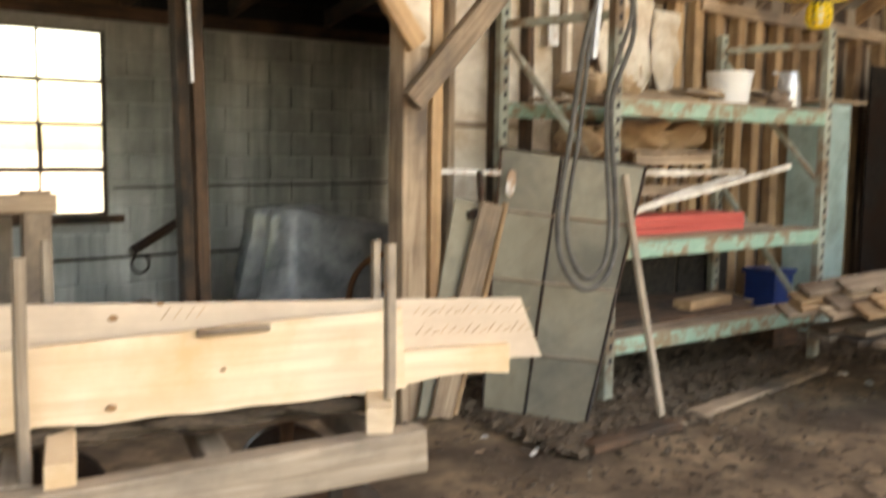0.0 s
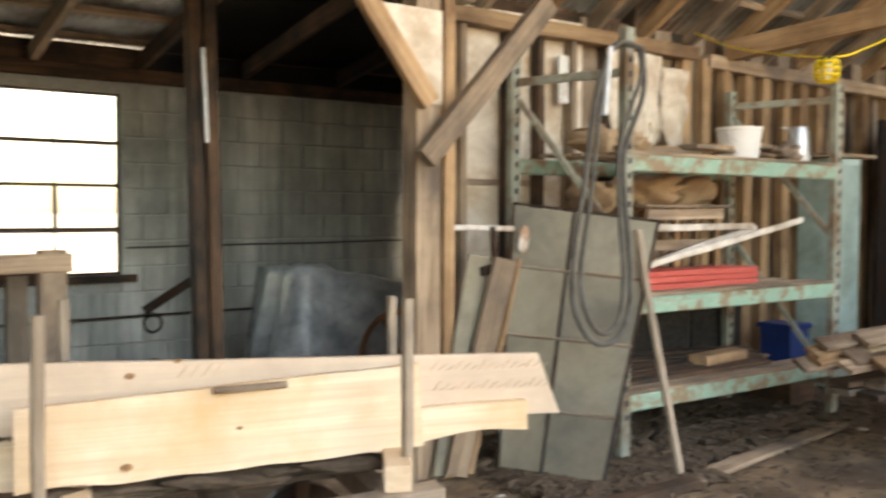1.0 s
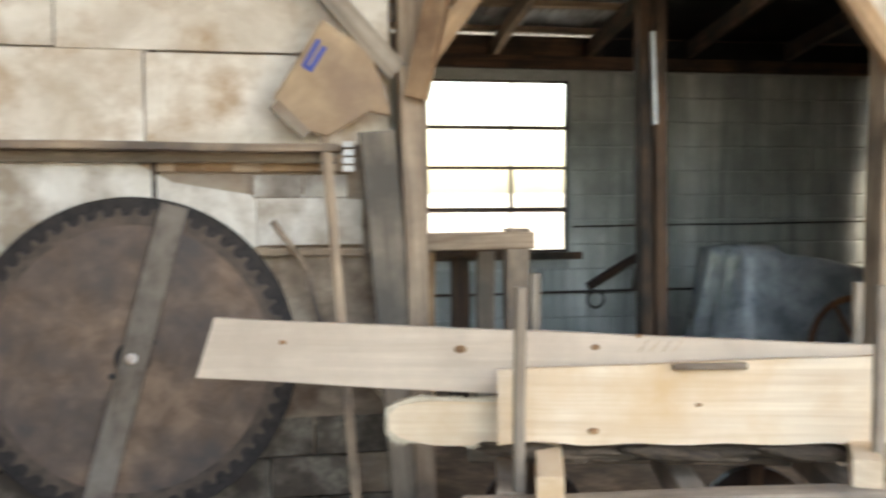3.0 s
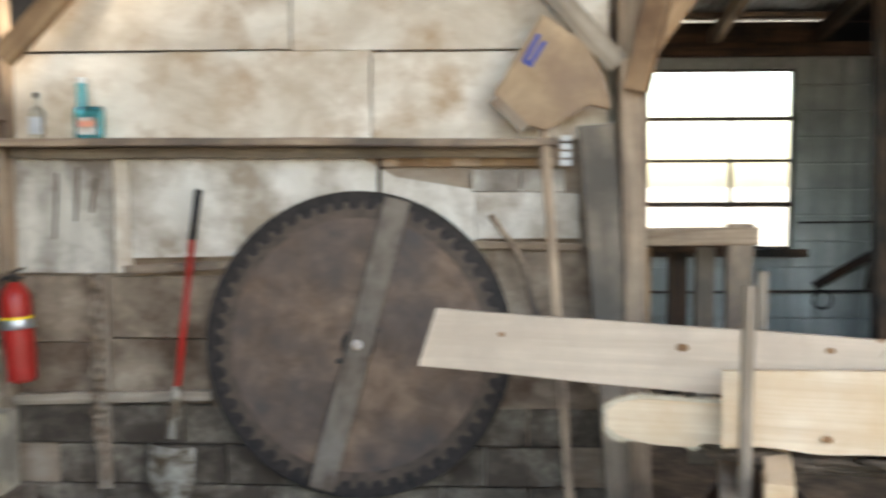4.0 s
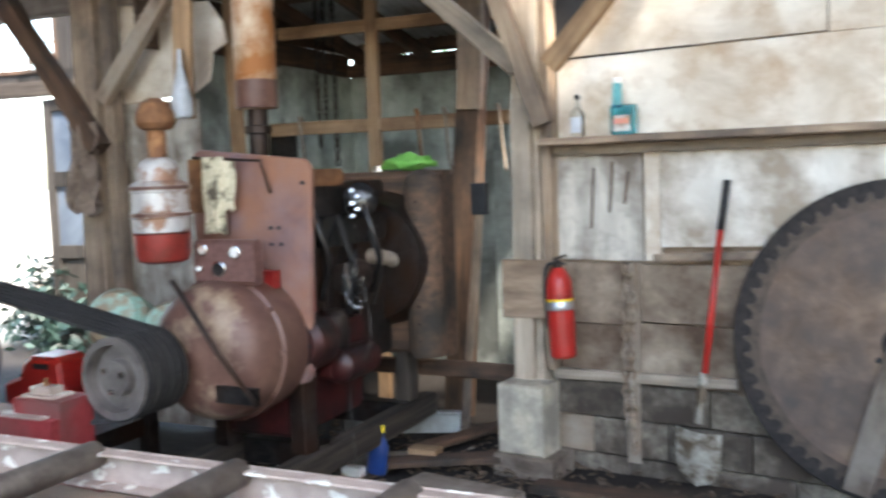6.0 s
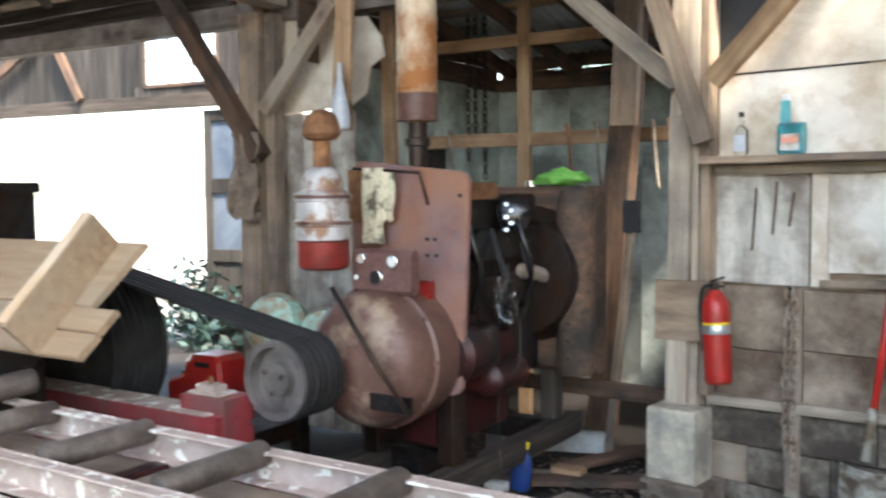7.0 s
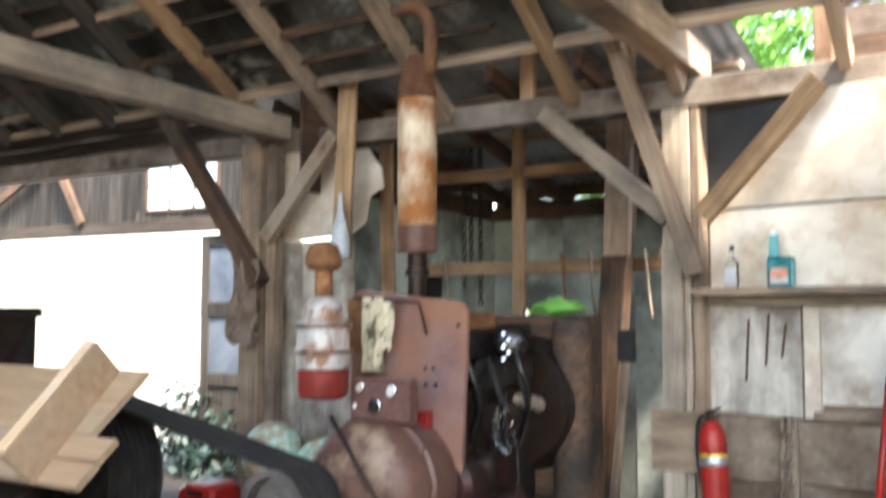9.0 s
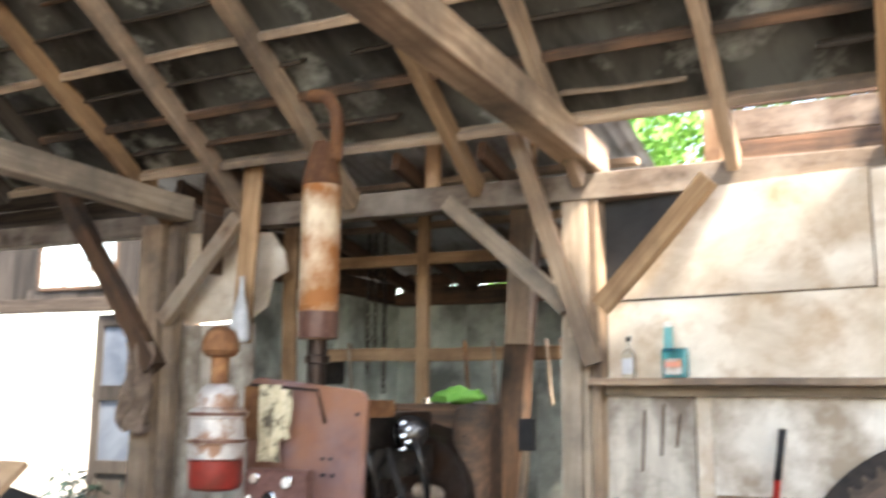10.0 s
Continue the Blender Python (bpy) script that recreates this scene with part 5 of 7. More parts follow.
for p, u, v, z, r in ((back, -1.35, 0.139, 0.925, 0.013), (back, -0.72, 0.139, 0.905, 0.022), (back, -0.25, 0.139, 0.915, 0.016), (back, -0.1, 0.139, 0.955, 0.011), (front, -0.27, -0.002, 0.655, 0.016), (front, 0.08, 0.012, 0.745, 0.009)):
    km = axle(ca(u, v, z), at((0, 0), 0, -1, 0, CART)) @ Matrix.Diagonal((1.5, 1, 1, 1))
    r *= 0.7
    spin("knot", [(r, -0.004), (r * 0.9, 0.003), (r * 0.3, 0.0045)], "knot", p, km, n=14)
for i in range(5):
    u0 = -0.42 + 0.22 * i
    bk = lumpy("bark_slab", (0.42, 0.16, 0.055), "bark", None, Matrix.Translation(ca(u0, 0.06 + 0.04 * (i % 2), 0.562 + 0.004 * i)) @ pose(0, 0, 0, 0, 3, CART + 6 * (i % 2)), amount=0.5, freq=5, seed=i * 1.7, sub=3)
    tagged(bk, "rough grey-brown slab of bark on the cart", "bark", "bark slabs")
bk = bar("bark_strip", ca(0.0, 0.035, 0.868), ca(0.24, 0.04, 0.880), 0.03, 0.020, "brown_board", warp=0.012, label="strip of dark bark along the plank edge", category="bark")

# ---- pallet rack ----
def rack():
    yf, yr, xl, xr = 3.85, 4.58, 4.02, 6.17
    r = thing("pallet_rack", ((xl + xr) / 2, (yf + yr) / 2, 0), "worn green and grey steel pallet rack full of scrap lumber", "rack")
    for x in (xl, xr):
        for y in (yf, yr):
            xx = x if y == yf else x - 0.22
            p = upright("upright", xx, y, 0, 2.50 if (x == xl) else 2.36, 0.075, 0.065, "rack_grey", r, warp=0, chamfer=0.008)
            for k in range(26):
                z = 0.25 + 0.082 * k
                slab("slot", xx - 0.012, xx + 0.012, y - 0.0355, z, z + 0.035, 0.004, "black", p, chamfer=0.001)
        f = lambda y, z: Vector((x - 0.22 * (y - yf) / (yr - yf), y, z))
        for z0, z1, w in ((2.25, 2.25, 0.05), (1.30, 2.15, 0.04), (0.30, 1.25, 0.04), (0.25, 0.25, 0.05)):
            bar("brace", f(yf + 0.03, z0), f(yr - 0.03, z1), 0.03, w, "rack_grey", r, warp=0)
    for z in (1.735, 0.905, 0.34):
        bar("beam", (xl + 0.03, yf, z), (xr - 0.03, yf, z), 0.05, 0.098, "mint", r, warp=0.001, chamfer=0.008)
        bar("beam", (xl - 0.19, yr, z), (xr - 0.25, yr, z), 0.05, 0.098, "mint", r, warp=0.001, chamfer=0.008)
    for z in (1.795, 0.965, 0.40):
        for k in range(7):
            y = yf + 0.02 + 0.105 * k
            sx = 0.22 * (y - yf) / (yr - yf)
            if (k + int(z * 10)) % 4 == 3:
                continue
            bar("deck_board", (xl + 0.04 - sx, y, z), (xr - 0.04 - sx - (0.8 if k == 2 else 0), y, z), 0.095, 0.02, "timber", r)


rack()
# Dark sheets added in place of the shade under the low shelf.
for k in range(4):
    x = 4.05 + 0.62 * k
    bar("dark_sheet", (x, 4.655, 0.0), (x + 0.03, 4.665, 0.86 + 0.05 * (k % 2)), 0.60, 0.015, "dim_upright", up=(0, 1, 0), label="dark sheet added for the shade behind the low rack shelf", category="sheet", group="dark sheets")


def stack(name, p0, p1, n, w, h, mat, label, group="", jitter=0.03):
    for i in range(n):
        j = jitter * (random.random() - 0.5)
        q0, q1 = Vector(p0) + Vector((j, 0, (h + 0.003) * i)), Vector(p1) + Vector((j, 0, (h + 0.003) * i))
        bar(name, q0, q1, w, h, mat, label=label, category="board", group=group)


for k in range(2):
    stack("red_board", (4.30, 4.0 + 0.16 * k, 0.995), (5.42, 4.02 + 0.16 * k, 0.995), 3, 0.14, 0.036, "red_wood", "red-painted board stacked on the rack", "red boards")
for a, b, s in (((4.25, 3.95, 1.355), (5.50, 4.05, 1.36), 0.03), ((4.30, 3.92, 1.13), (6.0, 4.0, 1.40), 0.028), ((4.42, 3.96, 1.15), (5.6, 4.10, 1.35), 0.025)):
    bar("white_batten", a, b, s, s * 1.4, "white_board", label="slim white painted batten lying on the rack", category="batten", group="white battens")
for i in range(7):
    x = 4.25 + 0.2 * i
    bar("scrap_board", (x, 4.08 + 0.07 * (i % 3), 1.83 + 0.015 * i), (x + 0.75, 4.15 + 0.05 * (i % 2), 1.84 + 0.02 * (i % 4)), 0.12, 0.03, ("timber", "card", "timber_warm")[i % 3], label="rough brown scrap board on the upper shelf", category="board", group="upper shelf scraps")
for i, (x, y, z, s) in enumerate(((4.15, 4.2, 1.89, 0.26), (4.36, 4.12, 1.88, 0.22), (4.18, 4.3, 1.56, 0.24), (4.75, 4.35, 1.57, 0.32), (5.12, 4.30, 1.57, 0.30), (4.45, 4.38, 1.56, 0.25))):
    pb_ = lumpy("paper_sack", (s * 1.3, s, s * 0.62), "paper", None, Matrix.Translation((x, y, z)) @ pose(0, 0, 0, 8 * i, 5 * i, 40 * i), amount=0.75, freq=4.5, seed=i * 2.3, sub=3)
    tagged(pb_, "crumpled brown paper sack stuffed into the rack", "sack", "paper sacks")
crate = thing("wooden_crate", (4.95, 4.3, 1.4), "old wooden crate with open slats under the upper shelf", "crate")
for z in (1.24, 1.44):
    bar("slat", (4.55, 4.15, z), (5.30, 4.15, z), 0.02, 0.07, "timber", crate)
    bar("slat", (4.55, 4.48, z), (5.30, 4.48, z), 0.02, 0.07, "timber", crate)
for x in (4.58, 4.85, 5.05, 5.27):
    bar("post", (x, 4.17, 1.0), (x, 4.17, 1.50), 0.05, 0.03, "timber_warm", crate, up=(0, 1, 0))
    bar("post", (x, 4.46, 1.0), (x, 4.46, 1.50), 0.05, 0.03, "timber_warm", crate, up=(0, 1, 0))
bar("top_board", (4.5, 4.3, 1.49), (5.35, 4.3, 1.49), 0.36, 0.02, "timber", crate)
bk_ = thing("bucket", (5.47, 4.15, 1.81), "white plastic pail with wire handle on the rack", "bucket")
spin("pail", [(0.125, 0), (0.13, 0.005), (0.152, 0.20), (0.158, 0.205), (0.158, 0.225), (0.146, 0.225), (0.138, 0.20), (0.12, 0.02)], "white_plastic", bk_, Matrix.Translation((5.47, 4.15, 1.81)))
tube("wire_handle", [Vector((5.47 + 0.16 * math.cos(a), 4.15 - 0.11 * math.sin(a), 2.0 - 0.10 * math.sin(a))) for a in [math.pi * i / 16 for i in range(17)]], 0.004, "galv", bk_)
jug = thing("oil_jug", (6.02, 4.05, 1.8), "galvanised oil can with long spout and handle on the rack", "oil can")
spin("body", [(0.085, 0), (0.088, 0.01), (0.075, 0.20), (0.06, 0.25), (0.062, 0.255)], "galv", jug, Matrix.Translation((6.02, 4.05, 1.81)))
tube("spout", curve_points([(5.95, 4.05, 1.98), (5.90, 4.05, 2.04), (5.82, 4.05, 2.05)], 8), 0.013, "galv", jug, taper=0.6)
tube("handle", curve_points([(6.08, 4.05, 1.84), (6.15, 4.05, 1.93), (6.10, 4.05, 2.04), (6.05, 4.05, 2.05)], 8), 0.007, "galv", jug)
lump_ = lumpy("rag_lump", (0.20, 0.14, 0.12), "cloth_dark", None, Matrix.Translation((5.66, 3.90, 1.86)), amount=0.8, freq=4, seed=5)
tagged(lump_, "dark greasy rag draped on the rack beam", "rag")
bar("wood_offcut", (5.0, 4.1, 0.45), (5.5, 4.15, 0.46), 0.14, 0.10, "timber_warm", label="short orange-brown timber offcut on the low shelf", category="offcut")
for i in range(6):
    bar("scrap_board", (4.2 + 0.1 * i, 4.0 + 0.09 * i, 0.42 + 0.012 * i), (5.6 + 0.08 * i, 4.0 + 0.09 * i, 0.43), 0.10, 0.03, "timber_dark", label="dark dirty scrap board on the low shelf", category="board", group="low shelf scraps")
bb = thing("blue_crate", (6.33, 4.3, 0.35), "dark blue plastic tub beside the rack", "tub")
slab("plinth", 6.18, 6.50, 4.18, 0.0, 0.28, 0.34, "timber_dark", bb, chamfer=0.02)
slab("body", 6.22, 6.46, 4.22, 0.28, 0.60, 0.26, "blue", bb, chamfer=0.02)
slab("rim", 6.20, 6.48, 4.20, 0.57, 0.61, 0.30, "blue", bb, chamfer=0.012)
tc = thing("steel_cabinet", (7.3, 4.5, 0), "tall pale green enamelled steel cabinet beside the rack", "cabinet")
slab("body", 7.06, 7.46, 4.40, 0.02, 1.90, 0.32, "cabinet", tc, chamfer=0.01)
slab("door", 7.09, 7.43, 4.385, 0.08, 1.85, 0.014, "cabinet", tc, chamfer=0.004)
bar("handle", (7.13, 4.37, 0.98), (7.13, 4.37, 1.12), 0.018, 0.02, "galv", tc, warp=0)
bar("top_board", (6.95, 4.56, 1.925), (7.7, 4.56, 1.93), 0.34, 0.03, "timber", label="weathered board lying on the cabinet", category="board")
dk = thing("dark_board", (8.0, 4.4, 0), "dark green-black sheet leaning in the corner", "sheet")
slab("sheet", 7.75, 8.45, 4.40, 0.0, 2.25, 0.02, "steel_dark", dk)

# ---- leaning grey panel, hose and prop ----
def leaning_panel():
    bl, br, tl, tr = Vector((3.30, 4.10, 0.03)), Vector((3.56, 3.55, 0.03)), Vector((3.50, 4.22, 1.50)), Vector((4.16, 3.72, 1.40))
    p = thing("leaning_panel", bl, "grey sheet-metal door panel with rusty seams leaning on the rack", "panel")
    n = (br - bl).cross(tl - bl).normalized()
    if n.y > 0:
        n = -n
    def q(u, v, o=0.0):
        return (bl * (1 - u) + br * u) * (1 - v) + (tl * (1 - u) + tr * u) * v + n * o
    cuts_u, cuts_v = (0, 0.42, 1), (0, 0.23, 0.50, 0.76, 1)
    for i in range(2):
        for j in range(4):
            u0, u1, v0, v1 = cuts_u[i] + 0.008, cuts_u[i + 1] - 0.008, cuts_v[j] + 0.006, cuts_v[j + 1] - 0.006
            vs = [q(u0, v0, 0.004), q(u1, v0, 0.004), q(u1, v1, 0.004), q(u0, v1, 0.004), q(u0, v0, -0.02), q(u1, v0, -0.02), q(u1, v1, -0.02), q(u0, v1, -0.02)]
            solid("field", vs, [(0, 1, 2, 3), (4, 5, 6, 7), (0, 1, 5, 4), (1, 2, 6, 5), (2, 3, 7, 6), (3, 0, 4, 7)], "panel", p)
    for v in cuts_v:
        bar("seam", q(0, v, 0.004), q(1, v, 0.004), 0.022, 0.014, "brown_board" if v not in (0, 1) else "steel_dark", p, warp=0.001)
    for u in cuts_u:
        bar("seam", q(u, 0, 0.002), q(u, 1, 0.002), 0.020, 0.014, "steel_dark", p, warp=0.001)
    lumpy("patch", (0.09, 0.02, 0.16), "white_paint", p, Matrix.Translation(q(0.10, 0.86, 0.004)), amount=0.6, seed=3, label="pale flaked paint patch")
    lumpy("patch", (0.07, 0.015, 0.05), "steel_dark", p, Matrix.Translation(q(0.45, 0.82, 0.006)), amount=0.6, seed=6, label="dark tar spot")
    lumpy("patch", (0.05, 0.02, 0.06), "mint", p, Matrix.Translation(q(0.12, 0.22, 0.01)), amount=0.9, seed=9, label="mint green paint splash")
    return q


PQ = leaning_panel()
hz = thing("hose", (3.95, 3.7, 2.4), "long black rubber hose looped over the rack upright", "hose")
hp = lambda x, z, y=3.62: Vector((x - 0.17 * (x < 3.95), y - 0.06, z))
tube("loop", curve_points([hp(3.98, 2.36, 3.76), hp(3.80, 2.32), hp(3.66, 2.05), hp(3.58, 1.60), hp(3.50, 1.15), hp(3.47, 0.92, 3.55), hp(3.58, 0.79, 3.52), hp(3.74, 0.82, 3.52), hp(3.84, 1.0, 3.54), hp(3.88, 1.35, 3.6), hp(3.93, 1.75, 3.68), hp(3.97, 2.1, 3.74), hp(3.985, 2.36, 3.76)], 10), 0.0145, "hose_grey", hz, n=10)
tube("loop", curve_points([hp(3.97, 2.37, 3.78), hp(3.76, 2.30), hp(3.69, 2.02), hp(3.63, 1.55), hp(3.56, 1.15), hp(3.52, 0.95, 3.54), hp(3.60, 0.84, 3.51), hp(3.72, 0.90, 3.51), hp(3.79, 1.10, 3.54), hp(3.84, 1.45, 3.62), hp(3.90, 1.8, 3.68), hp(3.96, 2.2, 3.75), hp(3.97, 2.37, 3.78)], 10), 0.0125, "hose_grey", hz, n=10)
bar("nozzle", hp(3.735, 2.30, 3.6), hp(3.70, 1.95, 3.6), 0.03, 0.03, "galv", hz, warp=0, label="bare metal hose end")
bar("prop_stick", (4.0, 3.40, 0.0), (3.98, 3.72, 1.35), 0.042, 0.03, "timber_grey", up=(0, 1, 0), label="grey wooden prop stick standing against the panel", category="stick")
sb = thing("short_board", (3.2, 4.12, 0), "short brown board leaning beside the grey panel", "board")
bar("board", (3.03, 4.14, 0.02), (3.33, 4.09, 1.19), 0.15, 0.03, "timber", sb, up=(0, 1, 0))
bar("edge", (3.125, 4.13, 0.02), (3.425, 4.08, 1.19), 0.03, 0.035, "timber_warm", sb, up=(0, 1, 0))
sb2 = thing("grey_sheet", (3.0, 4.17, 0), "narrow grey sheet standing behind the short board", "sheet")
bar("sheet", (2.98, 4.17, 0.02), (3.20, 4.15, 1.21), 0.16, 0.012, "panel", sb2, up=(0, 1, 0))
bar("white_peg", (3.05, 4.20, 1.365), (3.42, 4.13, 1.355), 0.025, 0.03, "white_paint", label="short white painted peg on the post", category="peg")
vz = thing("hung_tool", (3.3, 4.13, 1.2), "dark iron tool hung beside the post", "tool")
bar("bar", (3.28, 4.14, 1.37), (3.30, 4.12, 0.98), 0.03, 0.03, "steel_dark", vz)
bar("jaw", (3.20, 4.13, 1.12), (3.40, 4.13, 1.16), 0.03, 0.05, "steel_dark", vz)
bar("floor_board", (3.72, 3.30, 0.015), (5.9, 3.62, 0.02), 0.12, 0.03, "timber", label="weathered board lying on the dirt", category="board")
bar("floor_board", (3.30, 3.28, 0.03), (3.98, 3.30, 0.03), 0.10, 0.05, "timber_dark", label="dark timber offcut lying on the dirt", category="board")

# ---- pile of sawn boards ----
rnd_pile = random.Random(23)
for i in range(16):
    row, col = i // 4, i % 4
    x = 4.72 + 0.15 * col + 0.09 * row + rnd_pile.uniform(-0.10, 0.10)
    y = 3.20 - 0.17 * col + rnd_pile.uniform(-0.03, 0.03)
    z = 0.56 + 0.042 * row + 0.02 * col + rnd_pile.uniform(0, 0.012)
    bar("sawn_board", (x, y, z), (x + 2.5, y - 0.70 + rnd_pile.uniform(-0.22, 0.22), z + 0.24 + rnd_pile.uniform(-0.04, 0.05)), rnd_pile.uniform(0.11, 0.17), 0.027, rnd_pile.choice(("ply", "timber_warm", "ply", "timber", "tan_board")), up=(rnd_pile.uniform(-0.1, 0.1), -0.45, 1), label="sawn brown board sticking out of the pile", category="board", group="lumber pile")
for i in range(8):
    x, y, z = 4.95 + 0.10 * (i % 4) + rnd_pile.uniform(-0.08, 0.12), 3.12 - 0.18 * (i % 4), 0.42 + 0.05 * (i // 4)
    bar("sawn_board", (x, y, z), (x + 2.3, y - 0.5 + rnd_pile.uniform(-0.15, 0.15), z + 0.16), 0.15, 0.035, ("soil_board", "timber_dark", "timber")[i % 3], label="dark weathered board low in the pile", category="board", group="lumber pile")
for i in range(2):
    bar("bearer", (5.85 + 0.9 * i, 3.05 - 0.15 * i, 0.19), (5.80 + 0.9 * i, 2.30 - 0.15 * i, 0.19), 0.14, 0.40, "timber_dark", label="dark rough bearer timber under the board pile", category="timber", group="pile bearers")

# ---- hanging work lamp ----
lp = thing("work_lamp", (4.98, 3.2, 2.3), "yellow plastic cage lamp hanging on a yellow cord", "lamp")
tube("cord", curve_points([(5.62, 4.66, 2.78), (5.40, 4.1, 2.56), (4.98, 3.2, 2.345), (5.45, 3.2, 2.46), (6.33, 3.2, 2.78)], 8), 0.006, "yellow", lp, n=6)
spin("cap", [(0.03, 2.345), (0.05, 2.34), (0.05, 2.32), (0.035, 2.315)], "black", lp, Matrix.Translation((4.98, 3.2, 0)), n=16)
for z, r in ((2.315, 0.062), (2.28, 0.068), (2.24, 0.066), (2.205, 0.05)):
    tube("cage_ring", [Vector((4.98 + r * math.cos(a), 3.2 + r * math.sin(a), z)) for a in [2 * math.pi * i / 18 for i in range(19)]], 0.007, "yellow", lp, n=6)
for i in range(9):
    a = 2 * math.pi * i / 9
    tube("cage_wire", [Vector((4.98 + r * math.cos(a), 3.2 + r * math.sin(a), z)) for z, r in ((2.33, 0.05), (2.30, 0.066), (2.24, 0.067), (2.20, 0.048))], 0.008, "yellow", lp, n=6)
spin("bulb", [(0.02, 2.31), (0.032, 2.27), (0.034, 2.245), (0.02, 2.22), (0.006, 2.215)], "white_plastic", lp, Matrix.Translation((4.98, 3.2, 0)), n=14)

# ---- debris ----
def debris(name, label, boxes, count, size, mat, seed):
    """Small chips strewn over stretches of the floor."""
    rnd = random.Random(seed)
    verts, faces = [], []
    for _ in range(count):
        x0, x1, y0, y1 = rnd.choice(boxes)
        x, y = rnd.uniform(x0, x1), rnd.uniform(y0, y1)
        l, w, h = size * rnd.uniform(0.4, 1.6), size * rnd.uniform(0.15, 0.5), size * rnd.uniform(0.05, 0.25)
        m = Matrix.Translation((x, y, 0.005 + h / 2 + 0.012 * rnd.random())) @ pose(0, 0, 0, rnd.uniform(-20, 20), rnd.uniform(-20, 20), rnd.uniform(0, 360))
        b = len(verts)
        verts += [m @ Vector((sx * l / 2 * (1 if sz < 0 else 0.8), sy * w / 2, sz * h / 2)) for sx in (-1, 1) for sy in (-1, 1) for sz in (-1, 1)]
        faces += [tuple(b + k for k in f) for f in ((0, 1, 3, 2), (4, 6, 7, 5), (0, 4, 5, 1), (2, 3, 7, 6), (0, 2, 6, 4), (1, 5, 7, 3))]
    tagged(solid(name, verts, faces, mat), label, "debris", "", "stuff")


FLOORS = [(-2.8, 0.4, 3.3, 4.25), (2.6, 6.4, 3.0, 4.6), (-3.9, -2.4, 3.0, 4.6), (2.2, 5.0, 1.6, 3.2)]
debris("wood_chips", "pale wood chips strewn over the dirt floor", FLOORS, 160, 0.035, "soil_board", 3)
debris("bark_litter", "dark bark and leaf litter on the dirt floor", FLOORS, 2200, 0.045, "bark", 4)
debris("white_scraps", "a few pale paper scraps on the dirt floor", FLOORS[1:2], 14, 0.06, "white_paint", 5)

# Dense dark chips darken the floor where the rack shades it.
debris("dark_litter", "dark bark chips strewn thick for the shade under the rack", [(3.55, 6.9, 3.55, 4.66), (3.2, 4.2, 3.3, 4.3)], 3000, 0.11, "bark", 8)

# saw marks on the pale plank
for i in range(15):
    u = 0.80 + 0.033 * i
    for row in range(2):
        z = 0.865 - 0.075 * row - 0.028 * (u - 0.8)
        bar("saw_mark", ca(u + 0.012 * row, 0.1375, z), ca(u + 0.030 + 0.012 * row, 0.1375, z + 0.034 - 0.01 * (i % 3)), 0.0028, 0.003, "paper", back, up=(0, 1, 0), warp=0, chamfer=0.0005)
for u in (-0.10, -0.06, -0.02, 0.015):
    bar("saw_mark", ca(u, 0.1375, 0.90), ca(u + 0.03, 0.1375, 0.94), 0.003, 0.003, "paper", back, up=(0, 1, 0), warp=0, chamfer=0.0005)

# ---- engine ----
EQ = (-3.0, 2.7)
en = lambda u, v, z: at(EQ, u, v, z)
ETURN = pose(0, 0, 0, 0, 0, SKEW)


def local(q, u, v, z):
    return Matrix.Translation(at(q, u, v, z)) @ ETURN


engine = thing("power_unit", local(EQ, 0, 0.4, 0.3), "old faded red stationary diesel engine with rusty muffler and oily block", "engine")
# flywheel housing
fwd = -NV
spin("flywheel_housing", [(0.29, -0.26), (0.30, -0.25), (0.30, -0.12), (0.312, -0.11), (0.312, -0.07), (0.298, -0.06), (0.292, 0.0), (0.27, 0.06), (0.22, 0.10), (0.13, 0.125), (0.02, 0.13)], "bell", engine, axle(en(-0.13, 0.0, 0.81), fwd), n=48, label="brown stained round clutch housing")
tube("lever", [en(-0.17, -0.19, 1.13), en(0.04, -0.20, 0.86), en(0.20, -0.17, 0.64)], 0.011, "steel_dark", engine)
slab("inspection_cover", -0.08, 0.12, 0, 0, 0.07, 0.02, "steel_dark", engine, m=local(EQ, 0.05, -0.13, 0.63))
for i in range(10):
    a = 2 * math.pi * i / 10
    spin("bolt", [(0.012, 0), (0.012, 0.012)], "bell", engine, axle(en(-0.13 + 0.303 * math.cos(a), 0.06, 0.81 + 0.303 * math.sin(a)), fwd), n=6)
# shaft and pulley
PLQ = (-2.9, 2.0)
FAR = Matrix.Translation((-0.336, -0.121, 1.513)) @ Matrix.Scale(1.12, 4) @ Matrix.Translation((0.336, 0.121, -1.513))
spin("shaft", [(0.045, 0), (0.045, 0.30)], "steel_dark", engine, FAR @ axle(at(PLQ, -0.01, 0.36, 0.855), fwd), n=16)
prof = [(0.02, -0.20), (0.10, -0.20)]
for i in range(6):
    z = -0.20 + 0.033 * i
    prof += [(0.142, z), (0.142, z + 0.008), (0.124, z + 0.016), (0.142, z + 0.025)]
prof += [(0.145, 0.0), (0.145, 0.012), (0.118, 0.012), (0.112, -0.03), (0.065, -0.03), (0.062, 0.006), (0.02, 0.008)]
pul = spin("drive_pulley", prof, "pulley", engine, FAR @ axle(at(PLQ, -0.01, 0.0, 0.855), fwd), n=44, label="grey grooved cast-iron drive pulley")
